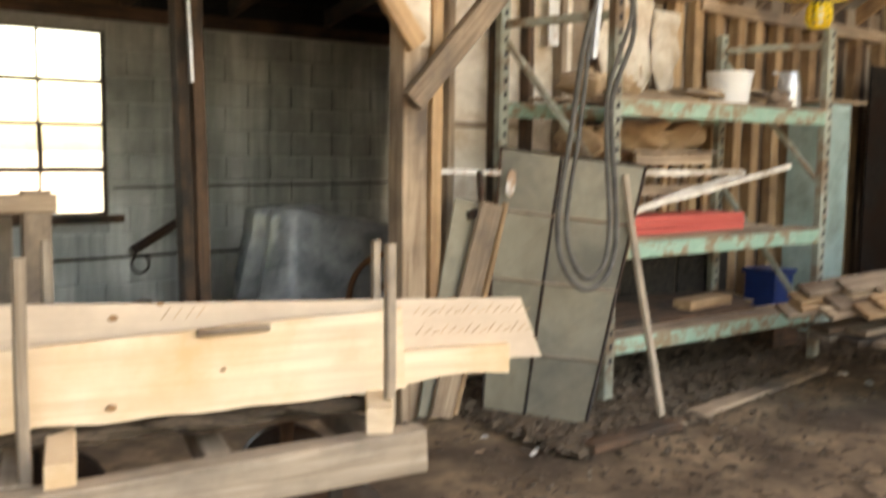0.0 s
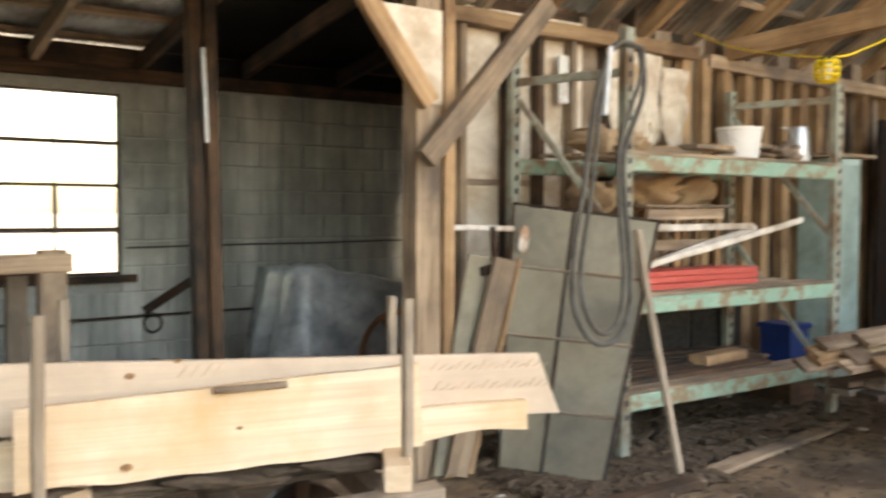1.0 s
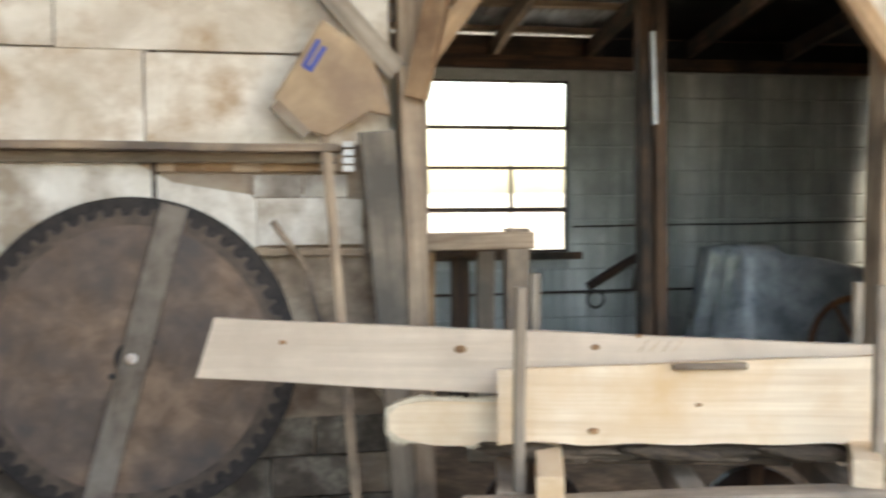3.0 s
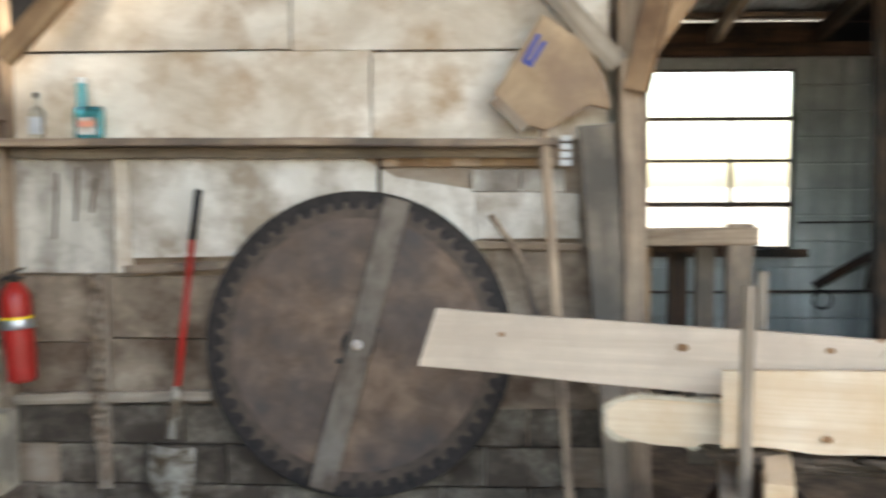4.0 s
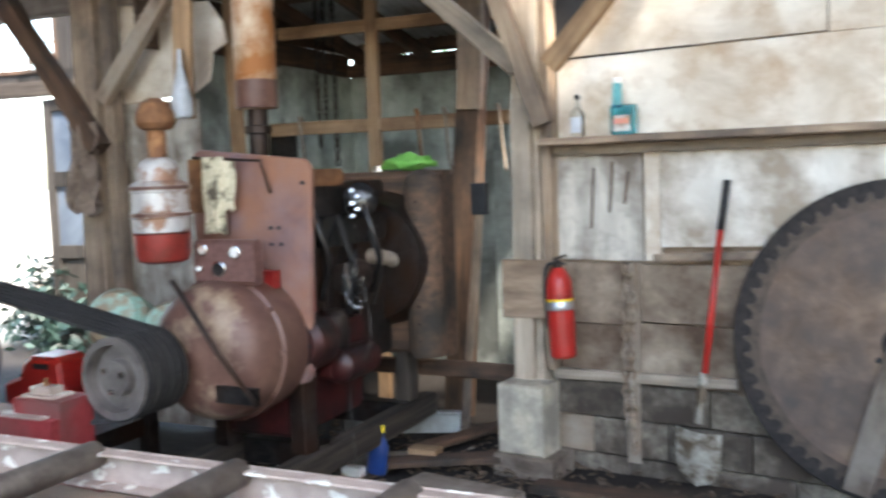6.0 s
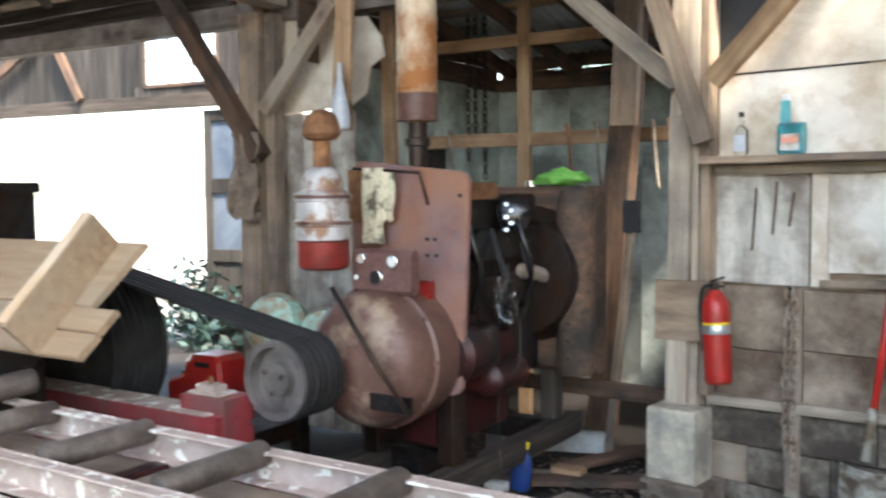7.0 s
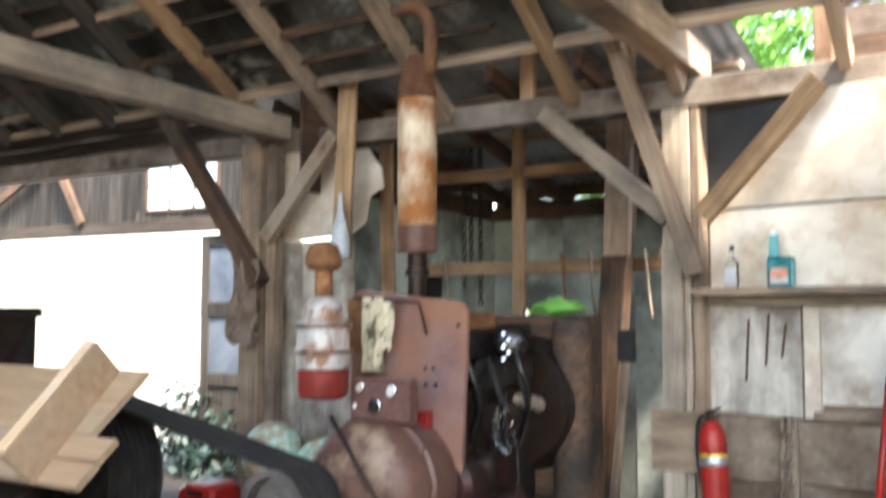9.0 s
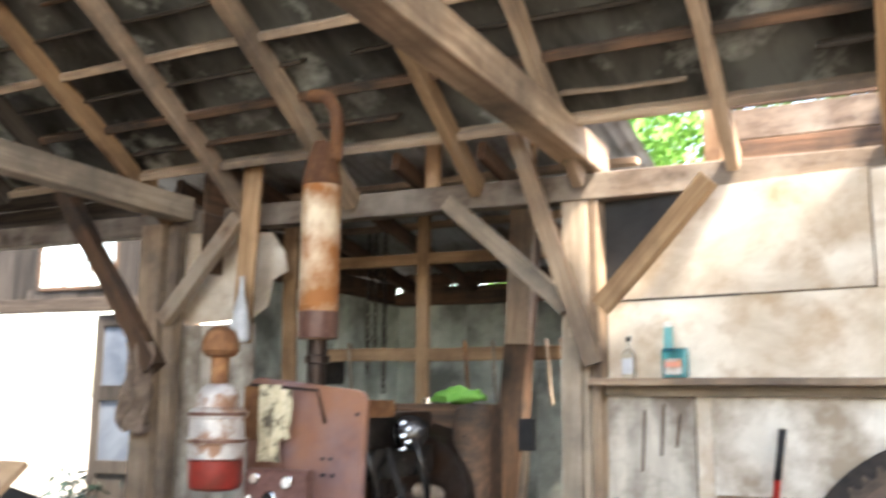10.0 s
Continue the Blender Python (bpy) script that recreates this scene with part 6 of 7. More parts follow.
for i in range(3):
    a = 2 * math.pi * i / 3 + 0.4
    spin("bolt", [(0.010, 0), (0.010, 0.014), (0.004, 0.016)], "chrome", pul, FAR @ axle(at(PLQ, -0.01 + 0.045 * math.cos(a), -0.006, 0.855 + 0.045 * math.sin(a)), fwd), n=8)
# end plate
pts = []
for cx, cz, a0 in ((0.17, 1.545, 0), (-0.34, 1.60, 90), (-0.34, 0.70, 180), (0.13, 0.69, 270)):
    pts += [(cx + 0.06 * math.cos(radians(a0 + 15 * k)), cz + 0.06 * math.sin(radians(a0 + 15 * k))) for k in range(7)]
outline("end_plate", pts, 0.035, "mauve", engine, local((-3.05, 2.95), 0, 0, 0), chamfer=0.006, label="faded mauve-red steel end plate")
slab("rust_cover", -0.41, -0.20, -0.012, 1.38, 1.62, 0.02, "rust", engine, m=local((-3.05, 2.95), 0, 0, 0), label="orange rusted cover")
slab("red_bracket", -0.10, 0.06, -0.06, 1.04, 1.13, 0.05, "red_deep", engine, m=local((-3.05, 2.95), 0, 0, 0))
for u, z in ((0.02, 1.31), (0.06, 1.31), (0.02, 1.24), (0.07, 1.24), (0.19, 1.50), (0.19, 0.80)):
    spin("bolt", [(0.009, 0), (0.009, 0.008)], "black", engine, axle(at((-3.05, 2.95), u, -0.001, z), fwd), n=8)
# gauge panel
gp_ = slab("gauge_panel", -0.145, 0.165, 0.0, 1.085, 1.275, 0.06, "panel_red", engine, m=local((-3.1, 2.72), 0, 0, 0), chamfer=0.02, label="dark red gauge panel")
for u, z, r in ((-0.09, 1.235, 0.024), (0.075, 1.225, 0.028), (-0.01, 1.155, 0.034), (-0.115, 1.155, 0.014)):
    g = spin("gauge", [(r, 0), (r, 0.012), (r * 0.85, 0.014), (r * 0.82, 0.008)], "chrome", gp_, axle(at((-3.1, 2.72), u, -0.001, z), fwd), n=18)
    spin("dial", [(r * 0.8, 0.007), (r * 0.8, 0.009)], "steel_dark" if r > 0.03 else "white_paint", g, axle(at((-3.1, 2.72), u, -0.001, z), fwd), n=18)
# air cleaner
AM = Matrix.Translation(at((-3.2, 2.6), -0.10, 0, 0))
SLIM = Matrix.Diagonal((0.76, 0.76, 1, 1))
ac = spin("air_cleaner", [(0.14, 1.315), (0.15, 1.32), (0.152, 1.375), (0.162, 1.38), (0.162, 1.40), (0.150, 1.405), (0.150, 1.48), (0.160, 1.485), (0.160, 1.51), (0.145, 1.52), (0.118, 1.53), (0.115, 1.575), (0.09, 1.61), (0.055, 1.625)], "cleaner", engine, AM @ SLIM, n=36, label="dirty white oil-bath air cleaner")
spin("oil_cup", [(0.11, 1.19), (0.135, 1.20), (0.147, 1.225), (0.150, 1.31), (0.156, 1.315)], "red_deep", ac, AM @ SLIM, n=36, label="red oil cup")
for z in (1.39, 1.50):
    spin("clamp_band", [(0.153, z - 0.009), (0.1645, z - 0.007), (0.1645, z + 0.007), (0.153, z + 0.009)], "bell", ac, AM @ SLIM, n=36)
spin("intake_stem", [(0.055, 1.62), (0.05, 1.63), (0.05, 1.75)], "rust", ac, AM @ SLIM, n=20)
spin("rain_cap", [(0.05, 1.735), (0.085, 1.742), (0.106, 1.765), (0.103, 1.80), (0.08, 1.845), (0.04, 1.865), (0.005, 1.87)], "rust", ac, AM @ SLIM, n=28, label="rusty mushroom rain cap")
# muffler
MM = Matrix.Translation(at((-3.1, 3.05), -0.065, 0, 0)) @ Matrix.Diagonal((0.88, 0.88, 1, 1))
mu = spin("muffler", [(0.05, 1.83), (0.098, 1.84), (0.103, 1.86), (0.103, 1.975), (0.106, 1.98), (0.104, 1.99), (0.104, 2.10), (0.107, 2.105), (0.104, 2.115), (0.104, 2.50), (0.107, 2.505), (0.104, 2.515), (0.104, 2.57), (0.09, 2.60), (0.045, 2.61)], "muffler", engine, MM, n=36, label="tall heat-bleached rusty muffler")
spin("muffler_cone", [(0.106, 2.545), (0.107, 2.56), (0.092, 2.64), (0.06, 2.73), (0.046, 2.76)], "rust", mu, MM, n=36, label="rusty tapered muffler top")
spin("muffler_base", [(0.105, 1.835), (0.1065, 1.84), (0.1065, 1.955), (0.104, 1.957)], "bell", mu, MM, n=36, label="dark red-brown lower band")
spin("flange", [(0.05, 1.60), (0.05, 1.72), (0.065, 1.725), (0.065, 1.755), (0.052, 1.76), (0.052, 1.84)], "steel_dark", engine, MM, n=20)
tube("exhaust_elbow", curve_points([at((-3.1, 3.05), 0.0, 0, 2.66), at((-3.1, 3.05), 0.012, 0, 2.80), at((-3.1, 3.05), 0.0, 0, 2.90), at((-3.1, 3.05), -0.05, 0, 2.975), at((-3.1, 3.05), -0.14, 0, 3.0)], 8), 0.033, "rust", engine, n=14, label="rusty bent exhaust pipe")
# block, sump, accessories
for u0, u1, v0, v1, z0, z1, mat in ((-0.38, 0.06, 0.30, 1.20, 0.60, 1.30, "steel_dark"), (-0.36, 0.02, 0.30, 1.24, 1.26, 1.50, "steel_dark"), (-0.32, 0.0, 0.32, 0.98, 0.36, 0.64, "oil_red"), (0.02, 0.14, 0.46, 0.78, 0.60, 0.86, "oil_red"), (0.03, 0.11, 0.50, 1.10, 1.20, 1.34, "gloss_black"), (0.05, 0.12, 0.30, 0.40, 0.75, 1.15, "red_dull"), (-0.30, 0.08, 0.36, 0.75, 1.48, 1.56, "rust")):
    slab("block", u0, u1, v0, z0, z1, v1 - v0, mat, engine, m=local(EQ, 0, 0, 0), chamfer=0.02)
for k in range(4):
    slab("rib", 0.055, 0.085, 0.42 + 0.14 * k, 0.70, 1.22, 0.05, "steel_dark", engine, m=local(EQ, 0, 0, 0), chamfer=0.008)
spin("filter", [(0.06, 0), (0.065, 0.01), (0.065, 0.17), (0.05, 0.19), (0.02, 0.20)], "steel_dark", engine, Matrix.Translation(en(0.12, 0.55, 0.72)), n=20, label="black oil filter")
spin("canister", [(0.075, -0.1), (0.085, -0.09), (0.085, 0.08), (0.05, 0.10)], "gloss_black", engine, axle(en(0.10, 0.86, 1.40), (0.6, -0.75, 0.1)), n=24, label="glossy black canister")
alt = spin("alternator", [(0.03, -0.09), (0.075, -0.08), (0.085, -0.03), (0.085, 0.04), (0.07, 0.08), (0.03, 0.09)], "steel_dark", engine, axle(en(0.13, 0.70, 1.05), fwd), n=24, label="dark oily alternator with loose wires")
for k in range(5):
    a = k * 1.25
    tube("wire", curve_points([en(0.14, 0.62, 1.08), en(0.18 + 0.03 * math.cos(a), 0.60, 1.06 + 0.07 * math.sin(a)), en(0.20, 0.63, 0.98 + 0.05 * k), en(0.12, 0.72, 0.94 + 0.03 * k)], 8), 0.005, "chrome" if k % 2 else "black", engine, n=6)
tube("cable", curve_points([en(0.16, 0.62, 1.10), en(0.26, 0.60, 0.98), en(0.27, 0.60, 0.74), en(0.18, 0.58, 0.58), en(0.22, 0.5, 0.40), en(0.28, 0.42, 0.25)], 8), 0.0018, "hose_grey", engine, n=6)
for u, z in ((-0.02, 1.31), (0.06, 1.315)):
    slab("tag", u, u + 0.04, 0.295, z, z + 0.018, 0.01, "white_plastic", engine, m=local(EQ, 0.06, 0, 0))
spin("starter", [(0.04, -0.16), (0.075, -0.15), (0.08, -0.13), (0.08, 0.12), (0.06, 0.14), (0.03, 0.15)], "oil_red", engine, axle(en(0.16, 0.62, 0.66), fwd), n=24, label="dark red oily starter motor")
spin("lower_drum", [(0.10, -0.02), (0.125, 0.0), (0.13, 0.14), (0.10, 0.17)], "oil_red", engine, axle(en(0.10, 0.42, 0.80), fwd), n=28)
for k, (u, v, z) in enumerate(((0.10, 0.50, 1.30), (0.16, 0.64, 1.22), (0.20, 0.80, 1.30), (0.12, 0.95, 1.22))):
    tube("pipe", curve_points([en(u - 0.06, v, z + 0.12), en(u, v - 0.03, z), en(u + 0.03, v, z - 0.16), en(u - 0.04, v + 0.04, z - 0.34)], 8), 0.016 - 0.002 * k, ("gloss_black", "rubber")[k % 2], engine, n=8, label="black oily pipe")
for k in range(9):
    a = 0.7 * k
    tube("loose_wire", curve_points([en(0.16, 0.60, 1.02), en(0.20 + 0.05 * math.cos(a), 0.58, 1.04 + 0.10 * math.sin(a)), en(0.22 + 0.04 * math.cos(a + 1), 0.60, 0.98 + 0.08 * math.sin(a + 1.2)), en(0.15, 0.66, 0.90 + 0.02 * k)], 6), 0.0035, "chrome" if k % 3 == 0 else "gloss_black", engine, n=5)
for k in range(5):
    spin("fitting", [(0.014, 0), (0.014, 0.02), (0.008, 0.026)], "chrome", engine, axle(en(0.14, 0.72 + 0.05 * (k % 2), 1.33 + 0.03 * k), (0.5, -0.8, 0.2)), n=8)
# fan, shroud and radiator
spin("fan_hub", [(0.06, 0), (0.06, 0.12)], "steel_dark", engine, axle(en(-0.14, 1.12, 1.10), fwd), n=16)
for k in range(6):
    a = 2 * math.pi * k / 6
    d = EV * math.cos(a) + Vector((0, 0, 1)) * math.sin(a)
    bar("fan_blade", en(-0.14, 1.08, 1.10) + d * 0.05, en(-0.14, 1.08, 1.10) + d * 0.26, 0.09, 0.005, "steel_dark", engine, up=NV + 0.4 * EV, warp=0)
rad = slab("radiator", -0.56, 0.16, 0.0, 0.56, 1.54, 0.15, "timber_dark", engine, m=local((-3.0, 4.0), 0, 0, 0), chamfer=0.03, label="brown rusty radiator housing")
spin("shroud", [(0.30, 0.0), (0.31, 0.01), (0.36, -0.14), (0.35, -0.15), (0.30, -0.02)], "steel_dark", engine, axle(at((-3.0, 4.0), -0.20, -0.15, 1.08), fwd), n=36, label="curved black fan shroud")
spin("side_tank", [(0.09, 0.57), (0.10, 0.60), (0.10, 1.46), (0.08, 1.52), (0.03, 1.545)], "timber_dark", rad, Matrix.Translation(at((-3.0, 4.0), 0.07, -0.03, 0)), n=28, label="rounded brown side tank")
for k in range(9):
    spin("rivet", [(0.008, 0), (0.006, 0.006)], "chrome", rad, axle(at((-3.0, 4.0), 0.07, -0.13, 0.66 + 0.09 * k), fwd), n=8)
tube("radiator_hose", curve_points([en(0.0, 0.95, 1.12), en(0.08, 1.05, 1.11), en(0.12, 1.16, 1.08)], 8), 0.04, "timber_grey", engine, n=14, label="pale dusty radiator hose")
spin("filler_cap", [(0.035, 0), (0.035, 0.03), (0.02, 0.035)], "chrome", rad, Matrix.Translation(at((-3.0, 4.0), -0.24, 0.07, 1.54)), n=16)
for u in (-0.40, 0.10):
    bar("skid", en(u, -0.45, 0.24), en(u, 1.55, 0.24), 0.09, 0.12, "dim_timber", engine, warp=0)
for v in (-0.3, 0.5, 1.3):
    bar("skid_cross", en(-0.40, v, 0.24), en(0.10, v, 0.24), 0.09, 0.12, "steel_dark", engine, warp=0)
for u in (-0.36, 0.06):
    bar("mount", en(u, 0.35, 0.30), en(u, 0.35, 0.66), 0.09, 0.09, "steel_dark", engine, up=(0, 1, 0), warp=0)
    bar("mount", en(u, 1.36, 0.30), en(u, 1.36, 0.60), 0.09, 0.09, "dim_timber", engine, up=(0, 1, 0), warp=0)

lime = lumpy("green_rag", (0.26, 0.18, 0.085), "lime", None, local((-3.0, 4.0), -0.05, 0.06, 1.585), amount=0.75, freq=4.0, seed=2.0)
tagged(lime, "bright lime green cloth lying on the radiator", "rag")
rg = cloth("work_rag", -0.055, 0.06, 1.29, 1.625, "cloth", None, local((-3.05, 2.88), -0.22, 0.0, 0), fold=0.005, freq=7, ragged=0.015, seed=4.0)
tagged(rg, "oil-spotted cream rag draped over the engine", "rag")
rg2 = cloth("work_rag", 0.0, 0.065, 1.39, 1.605, "cloth", None, local((-3.05, 2.885), -0.165, 0.0, 0), fold=0.005, freq=5, ragged=0.02, seed=9.0)
tagged(rg2, "oil-spotted cream rag end hanging from a rod", "rag")
tube("rag_rod", [at((-3.05, 2.90), -0.34, 0, 1.625), at((-3.05, 2.90), 0.02, 0, 1.60), at((-3.05, 2.90), 0.05, 0.02, 1.46)], 0.007, "steel_dark", None)
tagged(bpy.data.objects["rag_rod"], "thin dark bent rod on the engine holding rags", "rod")

# drive belt to the mandrel behind the chute
def belts():
    b = thing("drive_belt", FAR @ at(PLQ, -0.7, 0.08, 1.1), "set of black rubber V-belts running up from the pulley", "belt")
    c0, c1, r0, r1 = Vector((-0.01, 0.855)), Vector((-1.15, 0.88)), 0.148, 0.345
    d = (c1 - c0).normalized()
    nrm = Vector((-d.y, d.x))
    for k in range(6):
        v = 0.012 + 0.034 * k
        loop = []
        a0 = math.atan2(nrm.y, nrm.x)
        for i in range(15):
            a = a0 + math.pi * i / 14
            loop.append(c0 + r0 * Vector((math.cos(a), math.sin(a))))
        for i in range(15):
            a = a0 + math.pi + math.pi * i / 14
            loop.append(c1 + r1 * Vector((math.cos(a), math.sin(a))))
        loop.append(loop[0])
        verts, faces = [], []
        for i, p in enumerate(loop):
            cc = c0 if i < 15 or i == len(loop) - 1 else c1
            o = (p - cc).normalized()
            for dv, dr in ((-0.013, 0.006), (0.013, 0.006), (0.009, -0.010), (-0.009, -0.010)):
                q = p + o * dr
                verts.append(FAR @ at(PLQ, q.x, v + dv, q.y))
        for i in range(len(loop) - 1):
            for j in range(4):
                jj = (j + 1) % 4
                faces.append((i * 4 + j, i * 4 + jj, i * 4 + 4 + jj, i * 4 + 4 + j))
        solid("belt", verts, faces, "rubber", b)


belts()
# ---- roller conveyor ----
CQ = (-2.85, 1.7)
cv = thing("roller_conveyor", at(CQ, 0, -0.2, 0), "steel roller conveyor with chipped pale paint and worn rollers", "conveyor")
for v, u0, u1 in ((0.0, -1.10, 1.75), (-0.445, -1.35, 1.55)):
    rr_ = bar("side_rail", at(CQ, u0, v, 0.672), at(CQ, u1, v, 0.672), 0.012, 0.115, "rail_paint", cv, warp=0.001, chamfer=0.003)
    s = 1 if v == 0 else -1
    bar("flange", at(CQ, u0, v - 0.026, 0.722), at(CQ, u1, v - 0.026, 0.722), 0.05, 0.010, "rail_paint", rr_, warp=0.001, chamfer=0.003)
    bar("flange", at(CQ, u0, v - 0.026, 0.622), at(CQ, u1, v - 0.026, 0.622), 0.05, 0.010, "rail_paint", rr_, warp=0.001, chamfer=0.003)
for i in range(6):
    u = -1.36 + 0.53 * i
    spin("roller", [(0.012, 0.0), (0.039, 0.004), (0.0425, 0.012), (0.0425, 0.405), (0.039, 0.412), (0.012, 0.416)], "roller", cv, axle(at(CQ, u, -0.01, 0.712), -NV), n=24)
for u in (-0.9, 0.25, 1.4):
    for v in (-0.02, -0.43):
        bar("leg", at(CQ, u, v, 0.0), at(CQ, u, v, 0.62), 0.06, 0.05, "red_dull", cv, up=(0, 1, 0), warp=0)
bar("cross_member", at(CQ, -0.2, -0.05, 0.60), at(CQ, -0.2, -0.42, 0.60), 0.08, 0.05, "oil_red", cv, warp=0)
bar("cross_member", at(CQ, 0.9, -0.05, 0.60), at(CQ, 0.9, -0.42, 0.60), 0.08, 0.05, "oil_red", cv, warp=0)
tray = bar("sawdust_pan", at(CQ, -1.1, -0.22, 0.60), at(CQ, 0.7, -0.22, 0.60), 0.38, 0.02, "brown_board", cv, warp=0.003)
bar("side_plank", at(CQ, -1.3, -0.56, 0.585), at(CQ, 0.9, -0.56, 0.585), 0.14, 0.035, "white_board", label="pale dusty plank beside the conveyor", category="plank")

fr_ = thing("feed_roller", (-3.9, 1.45, 0), "worn steel feed roller on a dark stand under the chute", "roller")
spin("roller", [(0.012, 0.0), (0.045, 0.004), (0.049, 0.012), (0.049, 0.36), (0.045, 0.368), (0.012, 0.372)], "roller", fr_, axle((-3.88, 1.60, 0.80), (-0.02, -0.33, -0.03)), n=24)
bar("stand", (-3.97, 1.62, 0.0), (-3.97, 1.62, 0.84), 0.06, 0.04, "steel_dark", fr_, up=(0, 1, 0), warp=0)
bar("stand", (-4.02, 1.20, 0.0), (-4.02, 1.20, 0.80), 0.06, 0.04, "steel_dark", fr_, up=(0, 1, 0), warp=0)
bar("cross_plate", (-3.95, 1.66, 0.72), (-4.6, 1.60, 0.72), 0.03, 0.30, "steel_dark", fr_, warp=0)
for k in range(2):
    spin("flange_disc", [(0.02, -0.02), (0.10, -0.016), (0.10, 0.016), (0.06, 0.024), (0.02, 0.026)], "steel_dark", fr_, axle((-4.02 - 0.02 * k, 1.30 + 0.22 * k, 0.68), (0.3, -0.9, 0.1)), n=24)

# ---- wooden chute deck ----
ch = thing("wooden_chute", (-3.9, 1.7, 1.0), "tilted raw timber chute deck with two upright guide boards", "chute")
BQ, TQ = (-3.5, 1.55), (-3.5, 2.0)
def deck(u, t, o=0.0):
    """A place on the sloping deck: t from the low front edge to the high back one, o off its face."""
    lo, hi = at(BQ, u, 0, 0.93), at(TQ, u, 0, 1.315)
    nn = (hi - lo).cross(EV).normalized()
    if nn.z < 0:
        nn = -nn
    return lo.lerp(hi, t) + nn * o


for t0, t1, ur in ((0.0, 0.20, 0.05), (0.205, 0.40, 0.03), (0.405, 1.0, -0.13)):
    a, b = deck(-1.6, (t0 + t1) / 2), deck(ur - 0.02 * (t0 > 0.3), (t0 + t1) / 2)
    width = (deck(0, t1) - deck(0, t0)).length - 0.004
    bar("deck_board", a, b, width, 0.028, "ply", ch, up=deck(0, 0.5, 1) - deck(0, 0.5), warp=0.002)
def fin(u_bot, u_top):
    p = [deck(u_bot, -0.02, 0.014), deck(u_top, 0.98, 0.014), deck(u_top - 0.02, 0.98, 0.175), deck(u_bot - 0.03, -0.02, 0.165)]
    th = EV * 0.032
    vs = p + [q + th for q in p]
    solid("guide_board", vs, [(0, 1, 2, 3), (4, 5, 6, 7), (0, 1, 5, 4), (1, 2, 6, 5), (2, 3, 7, 6), (3, 0, 4, 7)], "ply", ch)
    bar("guide_cap", deck(u_bot - 0.04, 0.0, 0.17), deck(u_top - 0.03, 0.98, 0.18), 0.05, 0.018, "pine", ch)


fin(-0.20, -0.35)
fin(-0.96, -1.22)
for u in (-1.15, -1.50):
    bar("leg", at(BQ, u, 0.12, 0.0), at(BQ, u, 0.12, 0.98), 0.08, 0.08, "timber_dark", ch, up=(0, 1, 0))
    bar("leg", at(TQ, u, 0.0, 0.0), at(TQ, u, 0.0, 1.27), 0.08, 0.08, "timber_dark", ch, up=(0, 1, 0))

# ---- dark machine behind the chute ----
dm2 = thing("feed_motor", (-4.6, 1.9, 0.0), "dark green cast machine housing with a filler cap", "machine")
slab("housing", -0.80, -0.37, 0.0, 1.22, 1.55, 0.35, "steel_dark", dm2, m=local((-4.78, 1.95), 0, 0, 0), chamfer=0.03)
slab("lid", -0.84, -0.35, -0.02, 1.53, 1.585, 0.39, "steel_dark", dm2, m=local((-4.78, 1.95), 0, 0, 0), chamfer=0.012)
slab("base", -0.76, -0.40, 0.05, 0.0, 1.23, 0.28, "steel_dark", dm2, m=local((-4.78, 1.95), 0, 0, 0), chamfer=0.02)
spin("filler", [(0.02, 1.58), (0.02, 1.63), (0.045, 1.635), (0.04, 1.655), (0.01, 1.66)], "mint", dm2, Matrix.Translation(at((-4.78, 1.95), -0.56, 0.1, 0)), n=14)
tube("spring", [at((-4.78, 1.95), -0.36 + 0.02 * math.cos(i * 0.9), -0.03 + 0.02 * math.sin(i * 0.9), 1.53 - 0.0045 * i) for i in range(46)], 0.005, "steel_dark", dm2, n=5)

# ---- tyre, frame, can and bits round the engine ----
ty = thing("driven_sheave", FAR @ at(PLQ, -1.15, 0.08, 0.88), "large black ribbed driven sheave of the saw mandrel", "pulley")
prof = [(0.03, -0.20), (0.10, -0.20), (0.10, -0.15), (0.30, -0.15), (0.305, -0.20)]
for i in range(8):
    z = -0.20 + 0.034 * i
    prof += [(0.345, z), (0.345, z + 0.012), (0.328, z + 0.018), (0.345, z + 0.028)]
prof += [(0.345, 0.04), (0.305, 0.04), (0.30, 0.0), (0.09, 0.0), (0.085, 0.05), (0.03, 0.05)]
spin("sheave", prof, "rubber", ty, FAR @ axle(at(PLQ, -1.15, 0.0, 0.88), fwd), n=52)
for k in range(5):
    a = 2 * math.pi * k / 5
    spin("web_hole", [(0.045, 0), (0.045, 0.006)], "black", ty, FAR @ axle(at(PLQ, -1.15 + 0.17 * math.cos(a), -0.001, 0.88 + 0.17 * math.sin(a)), fwd), n=16)
bar("stand", Matrix.Diagonal((1, 1, 0, 1)) @ FAR @ at(PLQ, -1.15, 0.26, 0.0), FAR @ at(PLQ, -1.15, 0.26, 0.88), 0.10, 0.08, "steel_dark", ty, up=(0, 1, 0))
rf = thing("mill_frame", at((-3.704, 2.072), 0, 0, 0), "dull red welded steel mill frame on the dirt", "frame")
bar("rail", at((-3.704, 2.072), -0.95, 0.0, 0.595), at((-3.704, 2.072), 0.35, 0.0, 0.595), 0.14, 0.09, "red_dull", rf, warp=0)
bar("rail_cap", at((-3.704, 2.072), -0.95, 0.0, 0.644), at((-3.704, 2.072), 0.30, 0.0, 0.644), 0.15, 0.006, "rail_paint", rf, warp=0)
bar("rail", at((-3.9, 2.55), -0.95, 0.0, 0.41), at((-3.9, 2.55), 0.25, 0.0, 0.41), 0.30, 0.08, "steel_dark", rf, warp=0)
